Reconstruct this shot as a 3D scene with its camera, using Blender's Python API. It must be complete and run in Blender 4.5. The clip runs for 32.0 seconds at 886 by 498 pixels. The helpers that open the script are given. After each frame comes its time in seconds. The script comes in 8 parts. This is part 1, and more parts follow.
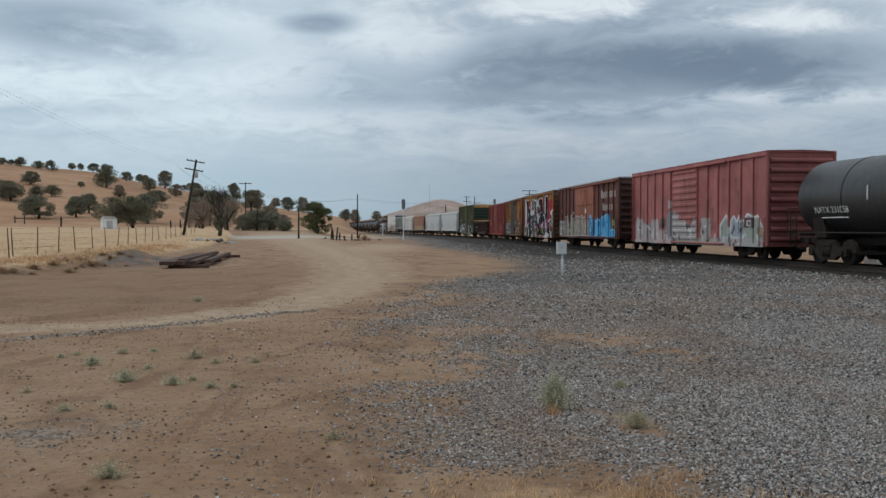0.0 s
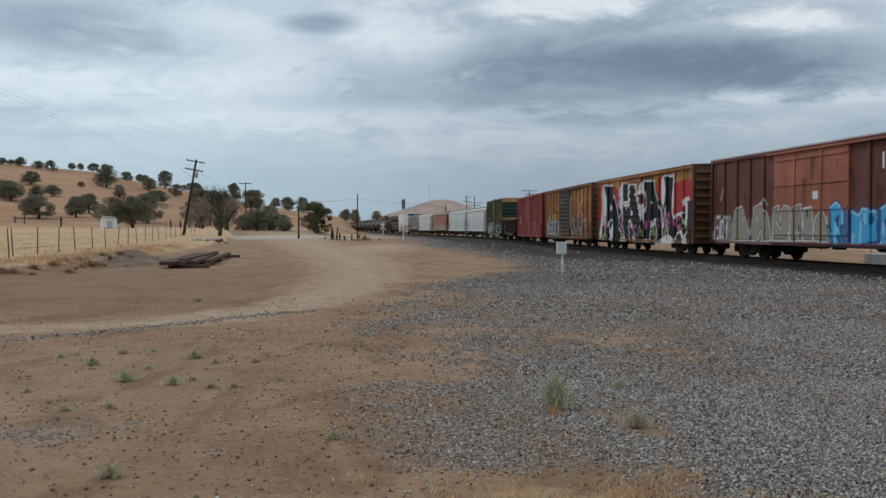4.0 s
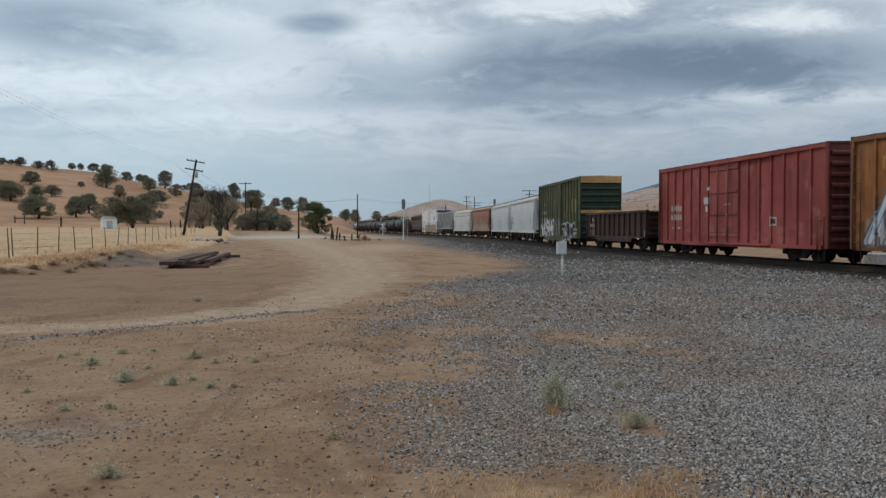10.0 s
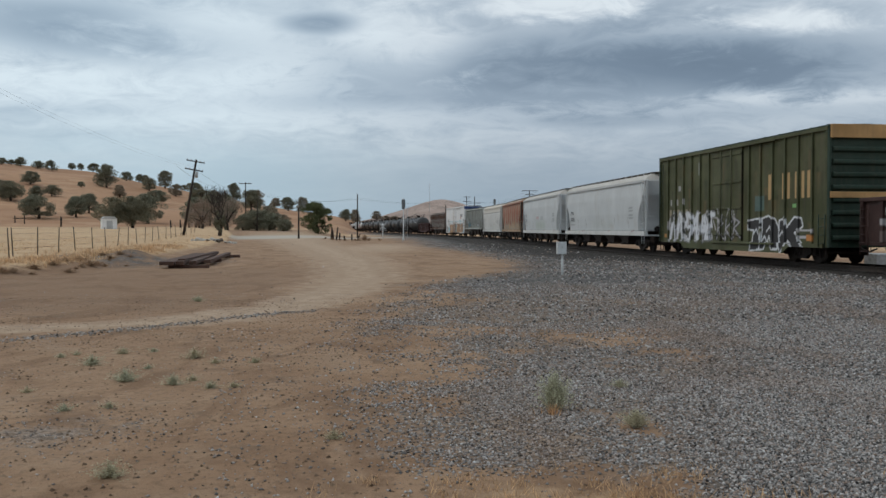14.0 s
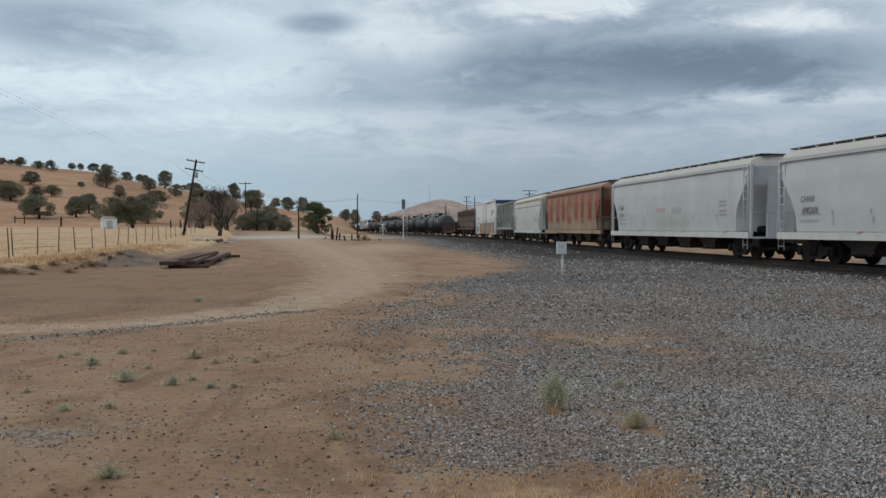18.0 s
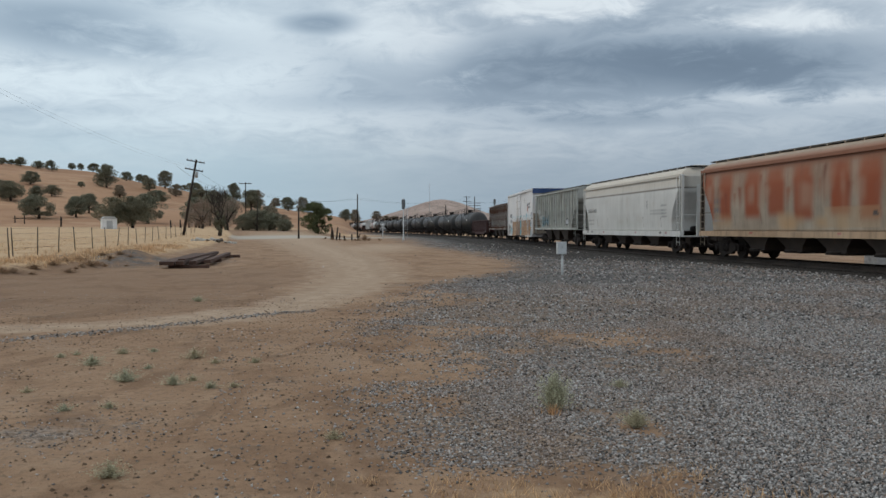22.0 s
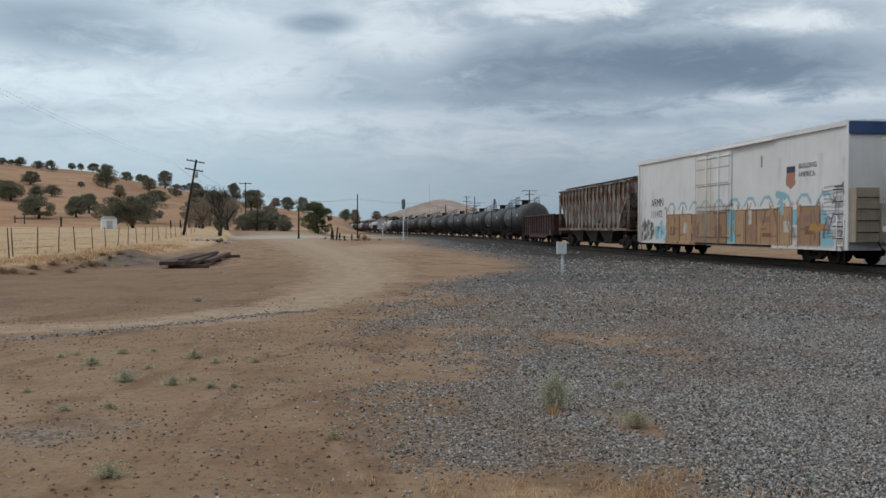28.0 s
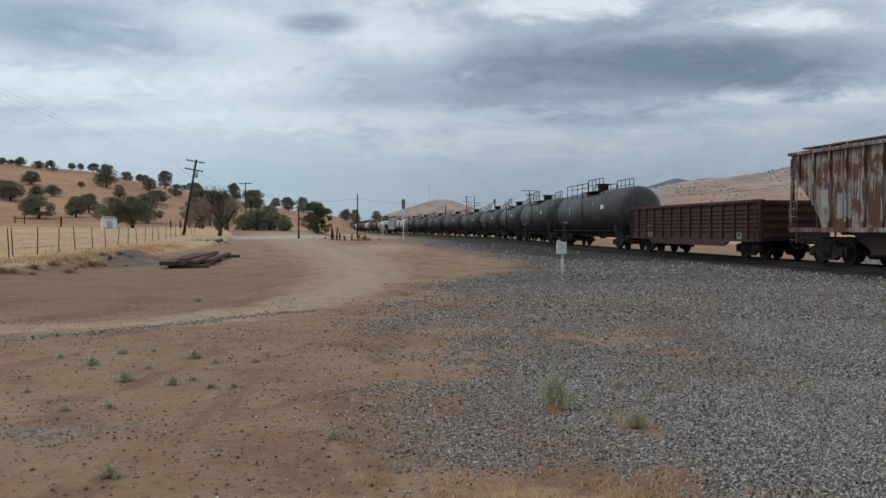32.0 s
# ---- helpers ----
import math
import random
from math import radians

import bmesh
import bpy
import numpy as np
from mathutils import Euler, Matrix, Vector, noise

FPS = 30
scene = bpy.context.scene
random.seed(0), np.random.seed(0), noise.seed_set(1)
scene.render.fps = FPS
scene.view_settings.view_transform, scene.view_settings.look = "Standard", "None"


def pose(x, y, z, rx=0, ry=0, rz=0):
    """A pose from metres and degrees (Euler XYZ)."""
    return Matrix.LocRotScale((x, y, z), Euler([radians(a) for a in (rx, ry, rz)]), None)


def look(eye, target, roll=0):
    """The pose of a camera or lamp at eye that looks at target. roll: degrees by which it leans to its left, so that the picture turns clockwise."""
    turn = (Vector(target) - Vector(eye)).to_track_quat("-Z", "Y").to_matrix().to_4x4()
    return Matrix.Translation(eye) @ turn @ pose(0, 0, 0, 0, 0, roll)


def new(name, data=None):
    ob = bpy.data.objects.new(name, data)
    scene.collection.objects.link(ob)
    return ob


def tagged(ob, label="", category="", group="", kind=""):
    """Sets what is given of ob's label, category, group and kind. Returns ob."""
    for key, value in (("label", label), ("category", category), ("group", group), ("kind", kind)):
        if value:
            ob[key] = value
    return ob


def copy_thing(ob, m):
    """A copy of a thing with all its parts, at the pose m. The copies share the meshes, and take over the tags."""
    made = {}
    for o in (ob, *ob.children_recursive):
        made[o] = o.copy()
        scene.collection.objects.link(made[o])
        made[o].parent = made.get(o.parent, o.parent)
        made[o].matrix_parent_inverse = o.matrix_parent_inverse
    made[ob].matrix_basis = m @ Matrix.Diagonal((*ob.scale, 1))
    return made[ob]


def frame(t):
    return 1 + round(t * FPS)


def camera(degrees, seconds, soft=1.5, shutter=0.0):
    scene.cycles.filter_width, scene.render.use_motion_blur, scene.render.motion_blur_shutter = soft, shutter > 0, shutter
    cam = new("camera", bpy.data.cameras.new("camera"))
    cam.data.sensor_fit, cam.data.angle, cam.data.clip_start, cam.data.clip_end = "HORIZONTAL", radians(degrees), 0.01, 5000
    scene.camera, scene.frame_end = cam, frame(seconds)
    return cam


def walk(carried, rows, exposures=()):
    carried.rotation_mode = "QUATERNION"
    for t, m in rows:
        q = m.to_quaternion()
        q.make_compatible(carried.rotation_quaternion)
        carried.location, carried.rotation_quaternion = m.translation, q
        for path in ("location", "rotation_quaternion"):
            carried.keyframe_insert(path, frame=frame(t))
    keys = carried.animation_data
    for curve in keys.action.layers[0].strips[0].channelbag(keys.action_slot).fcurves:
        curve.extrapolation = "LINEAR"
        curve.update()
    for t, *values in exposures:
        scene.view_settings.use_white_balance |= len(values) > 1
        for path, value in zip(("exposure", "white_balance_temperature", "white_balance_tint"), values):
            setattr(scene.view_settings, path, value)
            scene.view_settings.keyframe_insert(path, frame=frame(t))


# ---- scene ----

SECONDS = 32.0
EYE_Z = 1.55
RAIL_Z = 0.22

# ---- camera: on a tripod, still ----
cam = camera(52.6, SECONDS, shutter=0.1)
stand = pose(0, 0, EYE_Z, 90 - 1.31, 0, 0)
walk(cam, [(0.0, stand), (SECONDS, stand)])

# ---- sky and sun: broken overcast, the sun high and veiled ----
SUN_UP, SUN_TURN = 54.0, 272.0
world = bpy.data.worlds.new("sky")
scene.world = world
world.use_nodes = True
scene.view_settings.exposure = 0.0


class Nodes:
    """Short hand for node trees."""

    def __init__(self, tree):
        self.t = tree
        tree.nodes.clear()

    def n(self, kind, ins=()):
        nd = self.t.nodes.new(kind)
        for key, v in (ins.items() if isinstance(ins, dict) else enumerate(ins)):
            if v is None:
                continue
            if hasattr(v, "links"):
                self.t.links.new(v, nd.inputs[key])
            else:
                nd.inputs[key].default_value = v
        return nd

    def math(self, op, a, b=None, c=None, clamp=False):
        nd = self.n("ShaderNodeMath", [a, b, c])
        nd.operation, nd.use_clamp = op, clamp
        return nd.outputs[0]

    def attribute(self, name):
        nd = self.n("ShaderNodeAttribute")
        nd.attribute_name = name
        return nd

    def noise(self, vec, scale, detail=4.0, rough=0.55, dist=0.0):
        return self.n("ShaderNodeTexNoise", {"Vector": vec, "Scale": scale, "Detail": detail, "Roughness": rough, "Distortion": dist}).outputs[0]

    def ramp(self, fac, lo, hi, a=0.0, b=1.0):
        nd = self.n("ShaderNodeMapRange", [fac, lo, hi, a, b])
        nd.interpolation_type = "SMOOTHSTEP"
        return nd.outputs[0]

    def mix(self, fac, a, b, mode="MIX"):
        nd = self.t.nodes.new("ShaderNodeMix")
        nd.data_type, nd.blend_type = "RGBA", mode
        for i, v in ((0, fac), (6, a), (7, b)):
            if hasattr(v, "links"):
                self.t.links.new(v, nd.inputs[i])
            elif i == 0:
                nd.inputs[0].default_value = v
            else:
                nd.inputs[i].default_value = (*v[:3], 1.0)
        return nd.outputs[2]


def sky_world():
    k = Nodes(world.node_tree)
    sky = k.n("ShaderNodeTexSky")
    sky.sky_type, sky.sun_disc, sky.dust_density = "NISHITA", False, 2.0
    sky.sun_elevation, sky.sun_rotation = radians(SUN_UP), radians(SUN_TURN)
    gen = k.n("ShaderNodeTexCoord").outputs["Generated"]
    sep = k.n("ShaderNodeSeparateXYZ", [gen])
    x, y, z = sep.outputs
    # a cloud layer seen from below: the direction meets a flat ceiling
    up = k.math("ADD", k.math("MAXIMUM", z, 0.0), 0.20)
    lay = k.n("ShaderNodeCombineXYZ", [k.math("DIVIDE", x, up), k.math("DIVIDE", y, up), 0.0]).outputs[0]
    lay = k.n("ShaderNodeMapping", {"Vector": lay, "Location": (3.3, 1.7, 0.0), "Rotation": (0, 0, 0.45), "Scale": (1.0, 1.0, 1.0)}).outputs[0]
    big = k.noise(lay, 0.8, 4.0, 0.5, 0.3)
    mid = k.noise(lay, 2.4, 7.0, 0.58, 0.7)
    fine = k.noise(lay, 6.0, 8.0, 0.66, 0.8)
    # bearing and height of the direction, to place the cloud banks
    yy = k.math("MAXIMUM", k.math("ABSOLUTE", y), 0.05)
    u, v = k.math("DIVIDE", x, yy), k.math("DIVIDE", z, yy)
    rough_side = k.ramp(x, -0.30, 0.12, 0.62, 1.0)
    fray = k.math("ADD", k.math("MULTIPLY", k.math("SUBTRACT", mid, 0.5), 1.7), k.math("MULTIPLY", k.math("SUBTRACT", fine, 0.5), 1.7))

    def bank(u0, v0, su, sv, tilt=0.0, soft=0.75):
        du = k.math("DIVIDE", k.math("SUBTRACT", u, u0), su)
        dv = k.math("DIVIDE", k.math("SUBTRACT", k.math("SUBTRACT", v, v0), k.math("MULTIPLY", k.math("SUBTRACT", u, u0), tilt)), sv)
        r = k.math("SQRT", k.math("ADD", k.math("MULTIPLY", du, du), k.math("MULTIPLY", dv, dv)))
        return k.ramp(k.math("ADD", r, fray), 1.0 - soft, 1.0 + soft, 1.0, 0.0)
    east = ((0.150, 0.168, 0.25, 0.036, 0.03, 0.5, 0.26), (0.27, 0.215, 0.30, 0.060, 0.0, 0.7, 0.17), (0.42, 0.182, 0.19, 0.030, -0.04, 0.6, 0.14),
             (0.40, 0.146, 0.18, 0.008, 0.03, 0.7, -0.07), (0.34, 0.118, 0.28, 0.020, 0.0, 0.8, 0.13), (0.175, 0.120, 0.08, 0.007, 0.0, 0.6, 0.10))
    west = ((-0.39, 0.216, 0.17, 0.026, -0.12, 0.6, 0.17), (-0.42, 0.250, 0.18, 0.012, 0.0, 0.8, 0.06), (-0.138, 0.228, 0.036, 0.010, 0.0, 0.6, 0.17),
             (-0.25, 0.205, 0.08, 0.030, -0.2, 0.8, -0.09), (-0.035, 0.210, 0.060, 0.045, -0.2, 0.7, -0.15), (0.12, 0.248, 0.09, 0.014, 0.0, 0.7, -0.26), (0.39, 0.234, 0.07, 0.015, 0.0, 0.7, -0.24),
             (-0.22, 0.155, 0.28, 0.045, 0.0, 0.9, -0.08), (-0.10, 0.140, 0.14, 0.009, 0.0, 0.8, 0.06), (-0.43, 0.130, 0.11, 0.008, 0.0, 0.8, 0.09), (-0.40, 0.105, 0.12, 0.006, 0.0, 0.8, 0.05))
    dens = k.math("MULTIPLY_ADD", big, 0.26, 0.43 - 0.13)
    dens = k.math("ADD", dens, k.math("MULTIPLY", k.math("MULTIPLY", k.math("SUBTRACT", mid, 0.5), rough_side), 0.46))
    dens = k.math("ADD", dens, k.math("MULTIPLY", k.math("MULTIPLY", k.math("SUBTRACT", fine, 0.5), rough_side), 0.50))
    for *place, amount in east + west:
        dens = k.math("ADD", dens, k.math("MULTIPLY", bank(*place), amount))
    cr = k.n("ShaderNodeValToRGB", [dens])
    els = cr.color_ramp.elements
    els[0].position, els[0].color = 0.26, (0.80, 0.87, 0.91, 1)
    els[1].position, els[1].color = 1.0, (0.145, 0.200, 0.270, 1)
    for pos, col in ((0.40, (0.63, 0.70, 0.76, 1)), (0.52, (0.46, 0.54, 0.62, 1)), (0.66, (0.300, 0.378, 0.465, 1)), (0.82, (0.190, 0.255, 0.335, 1))):
        e = els.new(pos)
        e.color = col
    cloud = k.mix(k.ramp(x, -0.3, 0.1), k.mix(1.0, cr.outputs[0], (0.94, 1.0, 1.03), "MULTIPLY"), k.mix(1.0, cr.outputs[0], (0.98, 0.99, 1.0), "MULTIPLY"))
    # thin grey-blue veil towards the horizon, where the layer is seen edge on
    low = k.ramp(z, 0.05, 0.145, 1.0, 0.0)
    wisp = k.ramp(k.noise(lay, 0.8, 4.0), 0.35, 0.7)
    side = k.ramp(x, -0.35, 0.15)
    veil = k.mix(wisp, k.mix(side, (0.43, 0.565, 0.650), (0.290, 0.365, 0.445)), k.mix(side, (0.57, 0.67, 0.73), (0.335, 0.410, 0.485)))
    veil = k.mix(k.ramp(z, 0.0, 0.085, 0.8, 0.0), veil, k.mix(side, (0.385, 0.52, 0.605), (0.275, 0.355, 0.43)))
    cloud = k.mix(k.math("MULTIPLY", low, 0.93), cloud, veil)
    clear = k.mix(1.0, sky.outputs[0], (0.10, 0.10, 0.10), "MULTIPLY")
    cover = k.ramp(dens, 0.20, 0.34, 0.70, 1.0)
    col = k.mix(cover, clear, cloud)
    bg = k.n("ShaderNodeBackground", {"Color": col, "Strength": 1.0})
    k.n("ShaderNodeOutputWorld", [bg.outputs[0]])


sky_world()
sun = new("sun", bpy.data.lights.new("sun", "SUN"))
sun.data.energy, sun.data.angle, sun.data.color = 0.9, radians(14), (1.0, 0.95, 0.88)
_e, _r = radians(SUN_UP), radians(SUN_TURN)
sun.matrix_world = look((0, 0, 60), (-math.sin(_r) * math.cos(_e), -math.cos(_r) * math.cos(_e), 60 - math.sin(_e)))

# ---- the line of the track ----
# heading to the left of north, in radians, by metres along the track from the nearest stretch
HEADING = ((-600, 0.187), (0, 0.1874), (40, 0.103), (80, 0.028), (120, 0.114), (160, 0.1687), (200, 0.163), (260, 0.163), (900, 0.163))
TRACK_S = np.arange(-420, 760, 1.0)
_th = np.interp(TRACK_S, [a for a, _ in HEADING], [b for _, b in HEADING])
_dx, _dy = -np.sin(_th), np.cos(_th)
TRACK_X = np.concatenate([[0], np.cumsum((_dx[1:] + _dx[:-1]) / 2)])
TRACK_Y = np.concatenate([[0], np.cumsum((_dy[1:] + _dy[:-1]) / 2)])
_i0 = int(np.where(TRACK_S == 0)[0][0])
TRACK_X += 17.60 - TRACK_X[_i0]
TRACK_Y += 20.0 - TRACK_Y[_i0]


def track(s):
    """Place on the track's centre line and heading."""
    return float(np.interp(s, TRACK_S, TRACK_X)), float(np.interp(s, TRACK_S, TRACK_Y)), float(np.interp(s, TRACK_S, _th))


def track_x_at(y):
    return np.interp(y, TRACK_Y, TRACK_X)


# ---- the lie of the land ----
def smooth(a, b, x):
    t = np.clip((x - a) / (b - a), 0, 1)
    return t * t * (3 - 2 * t)


def wave(x, y, size, seed=0.0):
    """Cheap smooth relief in -1..1."""
    a, b = x / size, y / size
    return (np.sin(a * 1.7 + 1.3 * np.sin(b * 1.1 + seed) + seed) * np.cos(b * 1.9 + 1.1 * np.sin(a * 0.9 + seed * 2))
            + 0.5 * np.sin(a * 3.9 + seed * 3 + 2 * np.sin(b * 2.3)) * np.cos(b * 3.3 + 1.7 * seed)) / 1.5


FIELD_Y = (0, 20, 29, 35, 61, 90, 120, 200, 400)
FIELD_X = (-16, -15, -14.3, -13.2, -16.9, -21.5, -28, -50, -105)
GRAVEL_Y = (0, 5.2, 6.9, 10, 13.3, 21.4, 26.5, 32.8, 41, 58.5, 77, 107, 160, 300)
GRAVEL_X = (0.1, 0.1, -0.35, -0.7, -1.4, -1.1, -0.1, 2.6, 3.4, 1.6, -1.6, -3.6, -9, -32)
ROAD_Y = (-5, 10.5, 13.9, 14.9, 17.6, 22.3, 29, 44.7, 70, 112, 150)
ROAD_X = (-30, -12, -6.8, -4.5, -3.1, -2.6, -2.6, -4.6, -9.5, -19, -26)
RIDGE_U = (-1.6, -0.9, -0.6, -0.494, -0.44, -0.39, -0.35, -0.30, -0.25, -0.21, -0.16, -0.12, -0.09, -0.05, 0.0)
RIDGE_H = (34.3, 40.9, 40.0, 37.6, 35.2, 34.3, 30.6, 25.5, 19.7, 15.1, 11.3, 9.5, 6.5, 3.5, 0.9)
EAST_U = (0.10, 0.15, 0.194, 0.24, 0.274, 0.325, 0.357, 0.385, 0.40, 0.415, 0.44, 0.50, 0.62, 0.9, 1.6)
EAST_H = (0.0, 30.0, 47.0, 55.0, 62.0, 66.7, 71.0, 76.0, 83.3, 85.1, 83.3, 81.5, 86.9, 72.4, 54.3)


def height(x, y):
    x, y = np.asarray(x, float), np.asarray(y, float)
    d = np.hypot(x, y)
    z = 0.035 * wave(x, y, 3.1, 0.4) + 0.05 * wave(x, y, 11.0, 1.9)
    z = z * smooth(2, 9, d)
    # the fenced field on the west lies a little higher, behind a low bank
    side = np.interp(y, FIELD_Y, FIELD_X) - x
    z = z + smooth(-0.8, 1.2, side + 0.5 * wave(x, y, 2.3, 3.0)) * 0.32 * smooth(-20, 10, y)
    # a dumped heap of dark gravel at the corner of the field
    z = z + 0.40 * np.exp(-(((x + 14.2) / 1.05) ** 2 + ((y - 41.5) / 2.2) ** 2))
    # ballast shoulder of the track
    off = np.abs(x - track_x_at(y))
    ahead = y > -380
    bed = smooth(3.4, 1.75, off)
    z = np.where(ahead, z * (1 - smooth(5.5, 2.2, off)) + bed * (RAIL_Z - 0.20) - 0.02 * (1 - bed) * smooth(8, 3, off), z)
    # rise of the plain and the hills
    yy = np.where(np.abs(y) < 1, 1, y)
    u = np.where(y > 1, x / np.maximum(yy, 1), np.where(x < 0, -1.6, 1.6))
    west = np.interp(u, RIDGE_U, RIDGE_H) * np.where(y > 1, 1.0, 0.5)
    rise = smooth(225, 620, d) * (1 - 0.35 * smooth(680, 1200, d))
    z = z + west * rise * (1 + 0.06 * wave(x, y, 60, 0.7)) * smooth(0.02, -0.06, u) * (1 - smooth(-0.115, -0.090, u) * smooth(580, 460, d))
    z = z + smooth(60, 200, d) * smooth(-0.10, -0.16, u) * 1.5
    east = np.interp(u, EAST_U, EAST_H) * np.where(y > 1, 1.0, 0.6)
    z = z + east * smooth(520, 1250, d) * (1 + 0.05 * wave(x, y, 90, 2.7) + 0.03 * wave(x, y, 33, 4.1)) * smooth(0.08, 0.12, u)
    # the round hill straight ahead
    z = z + 36.5 * np.exp(-(((u - 0.003) / np.where(u > 0.003, 0.045, 0.040)) ** 2)) * smooth(1000, 1500, d)
    z = z + 22 * np.exp(-(((u + 0.045) / 0.05) ** 2)) * smooth(1000, 1500, d)
    z = z + 15 * np.exp(-(((u - 0.06) / 0.05) ** 2)) * smooth(1000, 1500, d)
    return z


def ground_z(x, y):
    return float(height(x, y))

# ---- materials ----
MATS = {}


def material(name, build):
    if name not in MATS:
        m = bpy.data.materials.new(name)
        m.use_nodes = True
        k = Nodes(m.node_tree)
        shader = build(k)
        k.n("ShaderNodeOutputMaterial", {"Surface": shader})
        MATS[name] = m
    return MATS[name]


def principled(k, color, rough=0.7, metal=0.0, normal=None, spec=0.4):
    ins = {"Base Color": color if hasattr(color, "links") else (*color[:3], 1.0), "Roughness": rough, "Metallic": metal, "Specular IOR Level": spec}
    if normal is not None:
        ins["Normal"] = normal
    return k.n("ShaderNodeBsdfPrincipled", ins).outputs[0]


def bump(k, h, dist, strength=0.6):
    return k.n("ShaderNodeBump", {"Height": h, "Distance": dist, "Strength": strength}).outputs[0]


def obj_co(k):
    return k.n("ShaderNodeTexCoord").outputs["Object"]


def weathered(name, rgb, dirt=(0.11, 0.085, 0.06), rust=0.15, streak=0.5, rough=0.62, fade=0.25, patch=0.55, vary=(0.50, 1.32), spec=0.22, rusty_tones=((0.075, 0.032, 0.018), (0.19, 0.080, 0.040))):
    """Old railway paint: faded, streaked, dusty towards no side in particular, with spray paint from the 'paint' attribute."""
    def build(k):
        co = obj_co(k)
        low = k.noise(co, patch, 5.0, 0.6)
        fine = k.noise(co, 9.0, 5.0, 0.65)
        tall = k.n("ShaderNodeMapping", {"Vector": co, "Scale": (5.5, 5.5, 0.35)}).outputs[0]
        run = k.noise(tall, 1.0, 6.0, 0.65)
        pale = tuple(min(1, c * vary[1] + 0.03) for c in rgb)
        dark = tuple(c * vary[0] for c in rgb)
        c = k.mix(k.ramp(low, 0.3, 0.72), dark, pale)
        c = k.mix(1 - fade * 2 if fade < 0.5 else 0.0, c, rgb)
        c = k.mix(k.math("MULTIPLY", k.ramp(run, 0.44, 0.68), streak), c, dirt)
        rusty = k.mix(fine, *rusty_tones)
        spots = k.ramp(k.math("ADD", k.math("MULTIPLY", low, 0.45), k.math("MULTIPLY", k.noise(tall, 2.3, 7.0, 0.7), 0.55)), 0.655 - rust * 0.25, 0.71 - rust * 0.25)
        c = k.mix(k.math("MULTIPLY", spots, min(1.0, 0.3 + rust)), c, rusty)
        spray = k.attribute("paint")
        cover = k.math("MULTIPLY", k.attribute("cover").outputs["Fac"], k.ramp(fine, 0.12, 0.3, 0.82, 1.0))
        c = k.mix(cover, c, k.mix(k.ramp(run, 0.5, 0.8, 0.0, 0.16), spray.outputs["Color"], dirt))
        return principled(k, c, rough, 0.0, bump(k, fine, 0.004, 0.5), spec)
    return material(name, build)


def plain(name, rgb, rough=0.7, metal=0.0, var=0.35, scale=6.0, bumps=0.004):
    def build(k):
        co = obj_co(k)
        a = k.noise(co, scale, 5.0, 0.6)
        b = k.noise(co, scale * 0.13, 3.0)
        f = k.math("ADD", k.math("MULTIPLY", a, 0.6), k.math("MULTIPLY", b, 0.4))
        c = k.mix(k.ramp(f, 0.3, 0.7), tuple(x * (1 - var) for x in rgb), tuple(min(1, x * (1 + var)) for x in rgb))
        return principled(k, c, rough, metal, bump(k, a, bumps))
    return material(name, build)


def leafy(name, rgb):
    def build(k):
        isl = k.n("ShaderNodeNewGeometry").outputs["Random Per Island"]
        rnd = k.n("ShaderNodeObjectInfo").outputs["Random"]
        c = k.mix(isl, tuple(x * 0.5 for x in rgb), tuple(x * 1.5 for x in rgb))
        c = k.mix(k.math("MULTIPLY", rnd, 0.35), c, tuple(x * f for x, f in zip(rgb, (1.3, 0.95, 0.8))))
        through_leaf = k.n("ShaderNodeBsdfTranslucent", {"Color": c}).outputs[0]
        return k.n("ShaderNodeMixShader", [0.45, principled(k, c, 0.75, 0.0, None, 0.15), through_leaf]).outputs[0]
    return material(name, build)


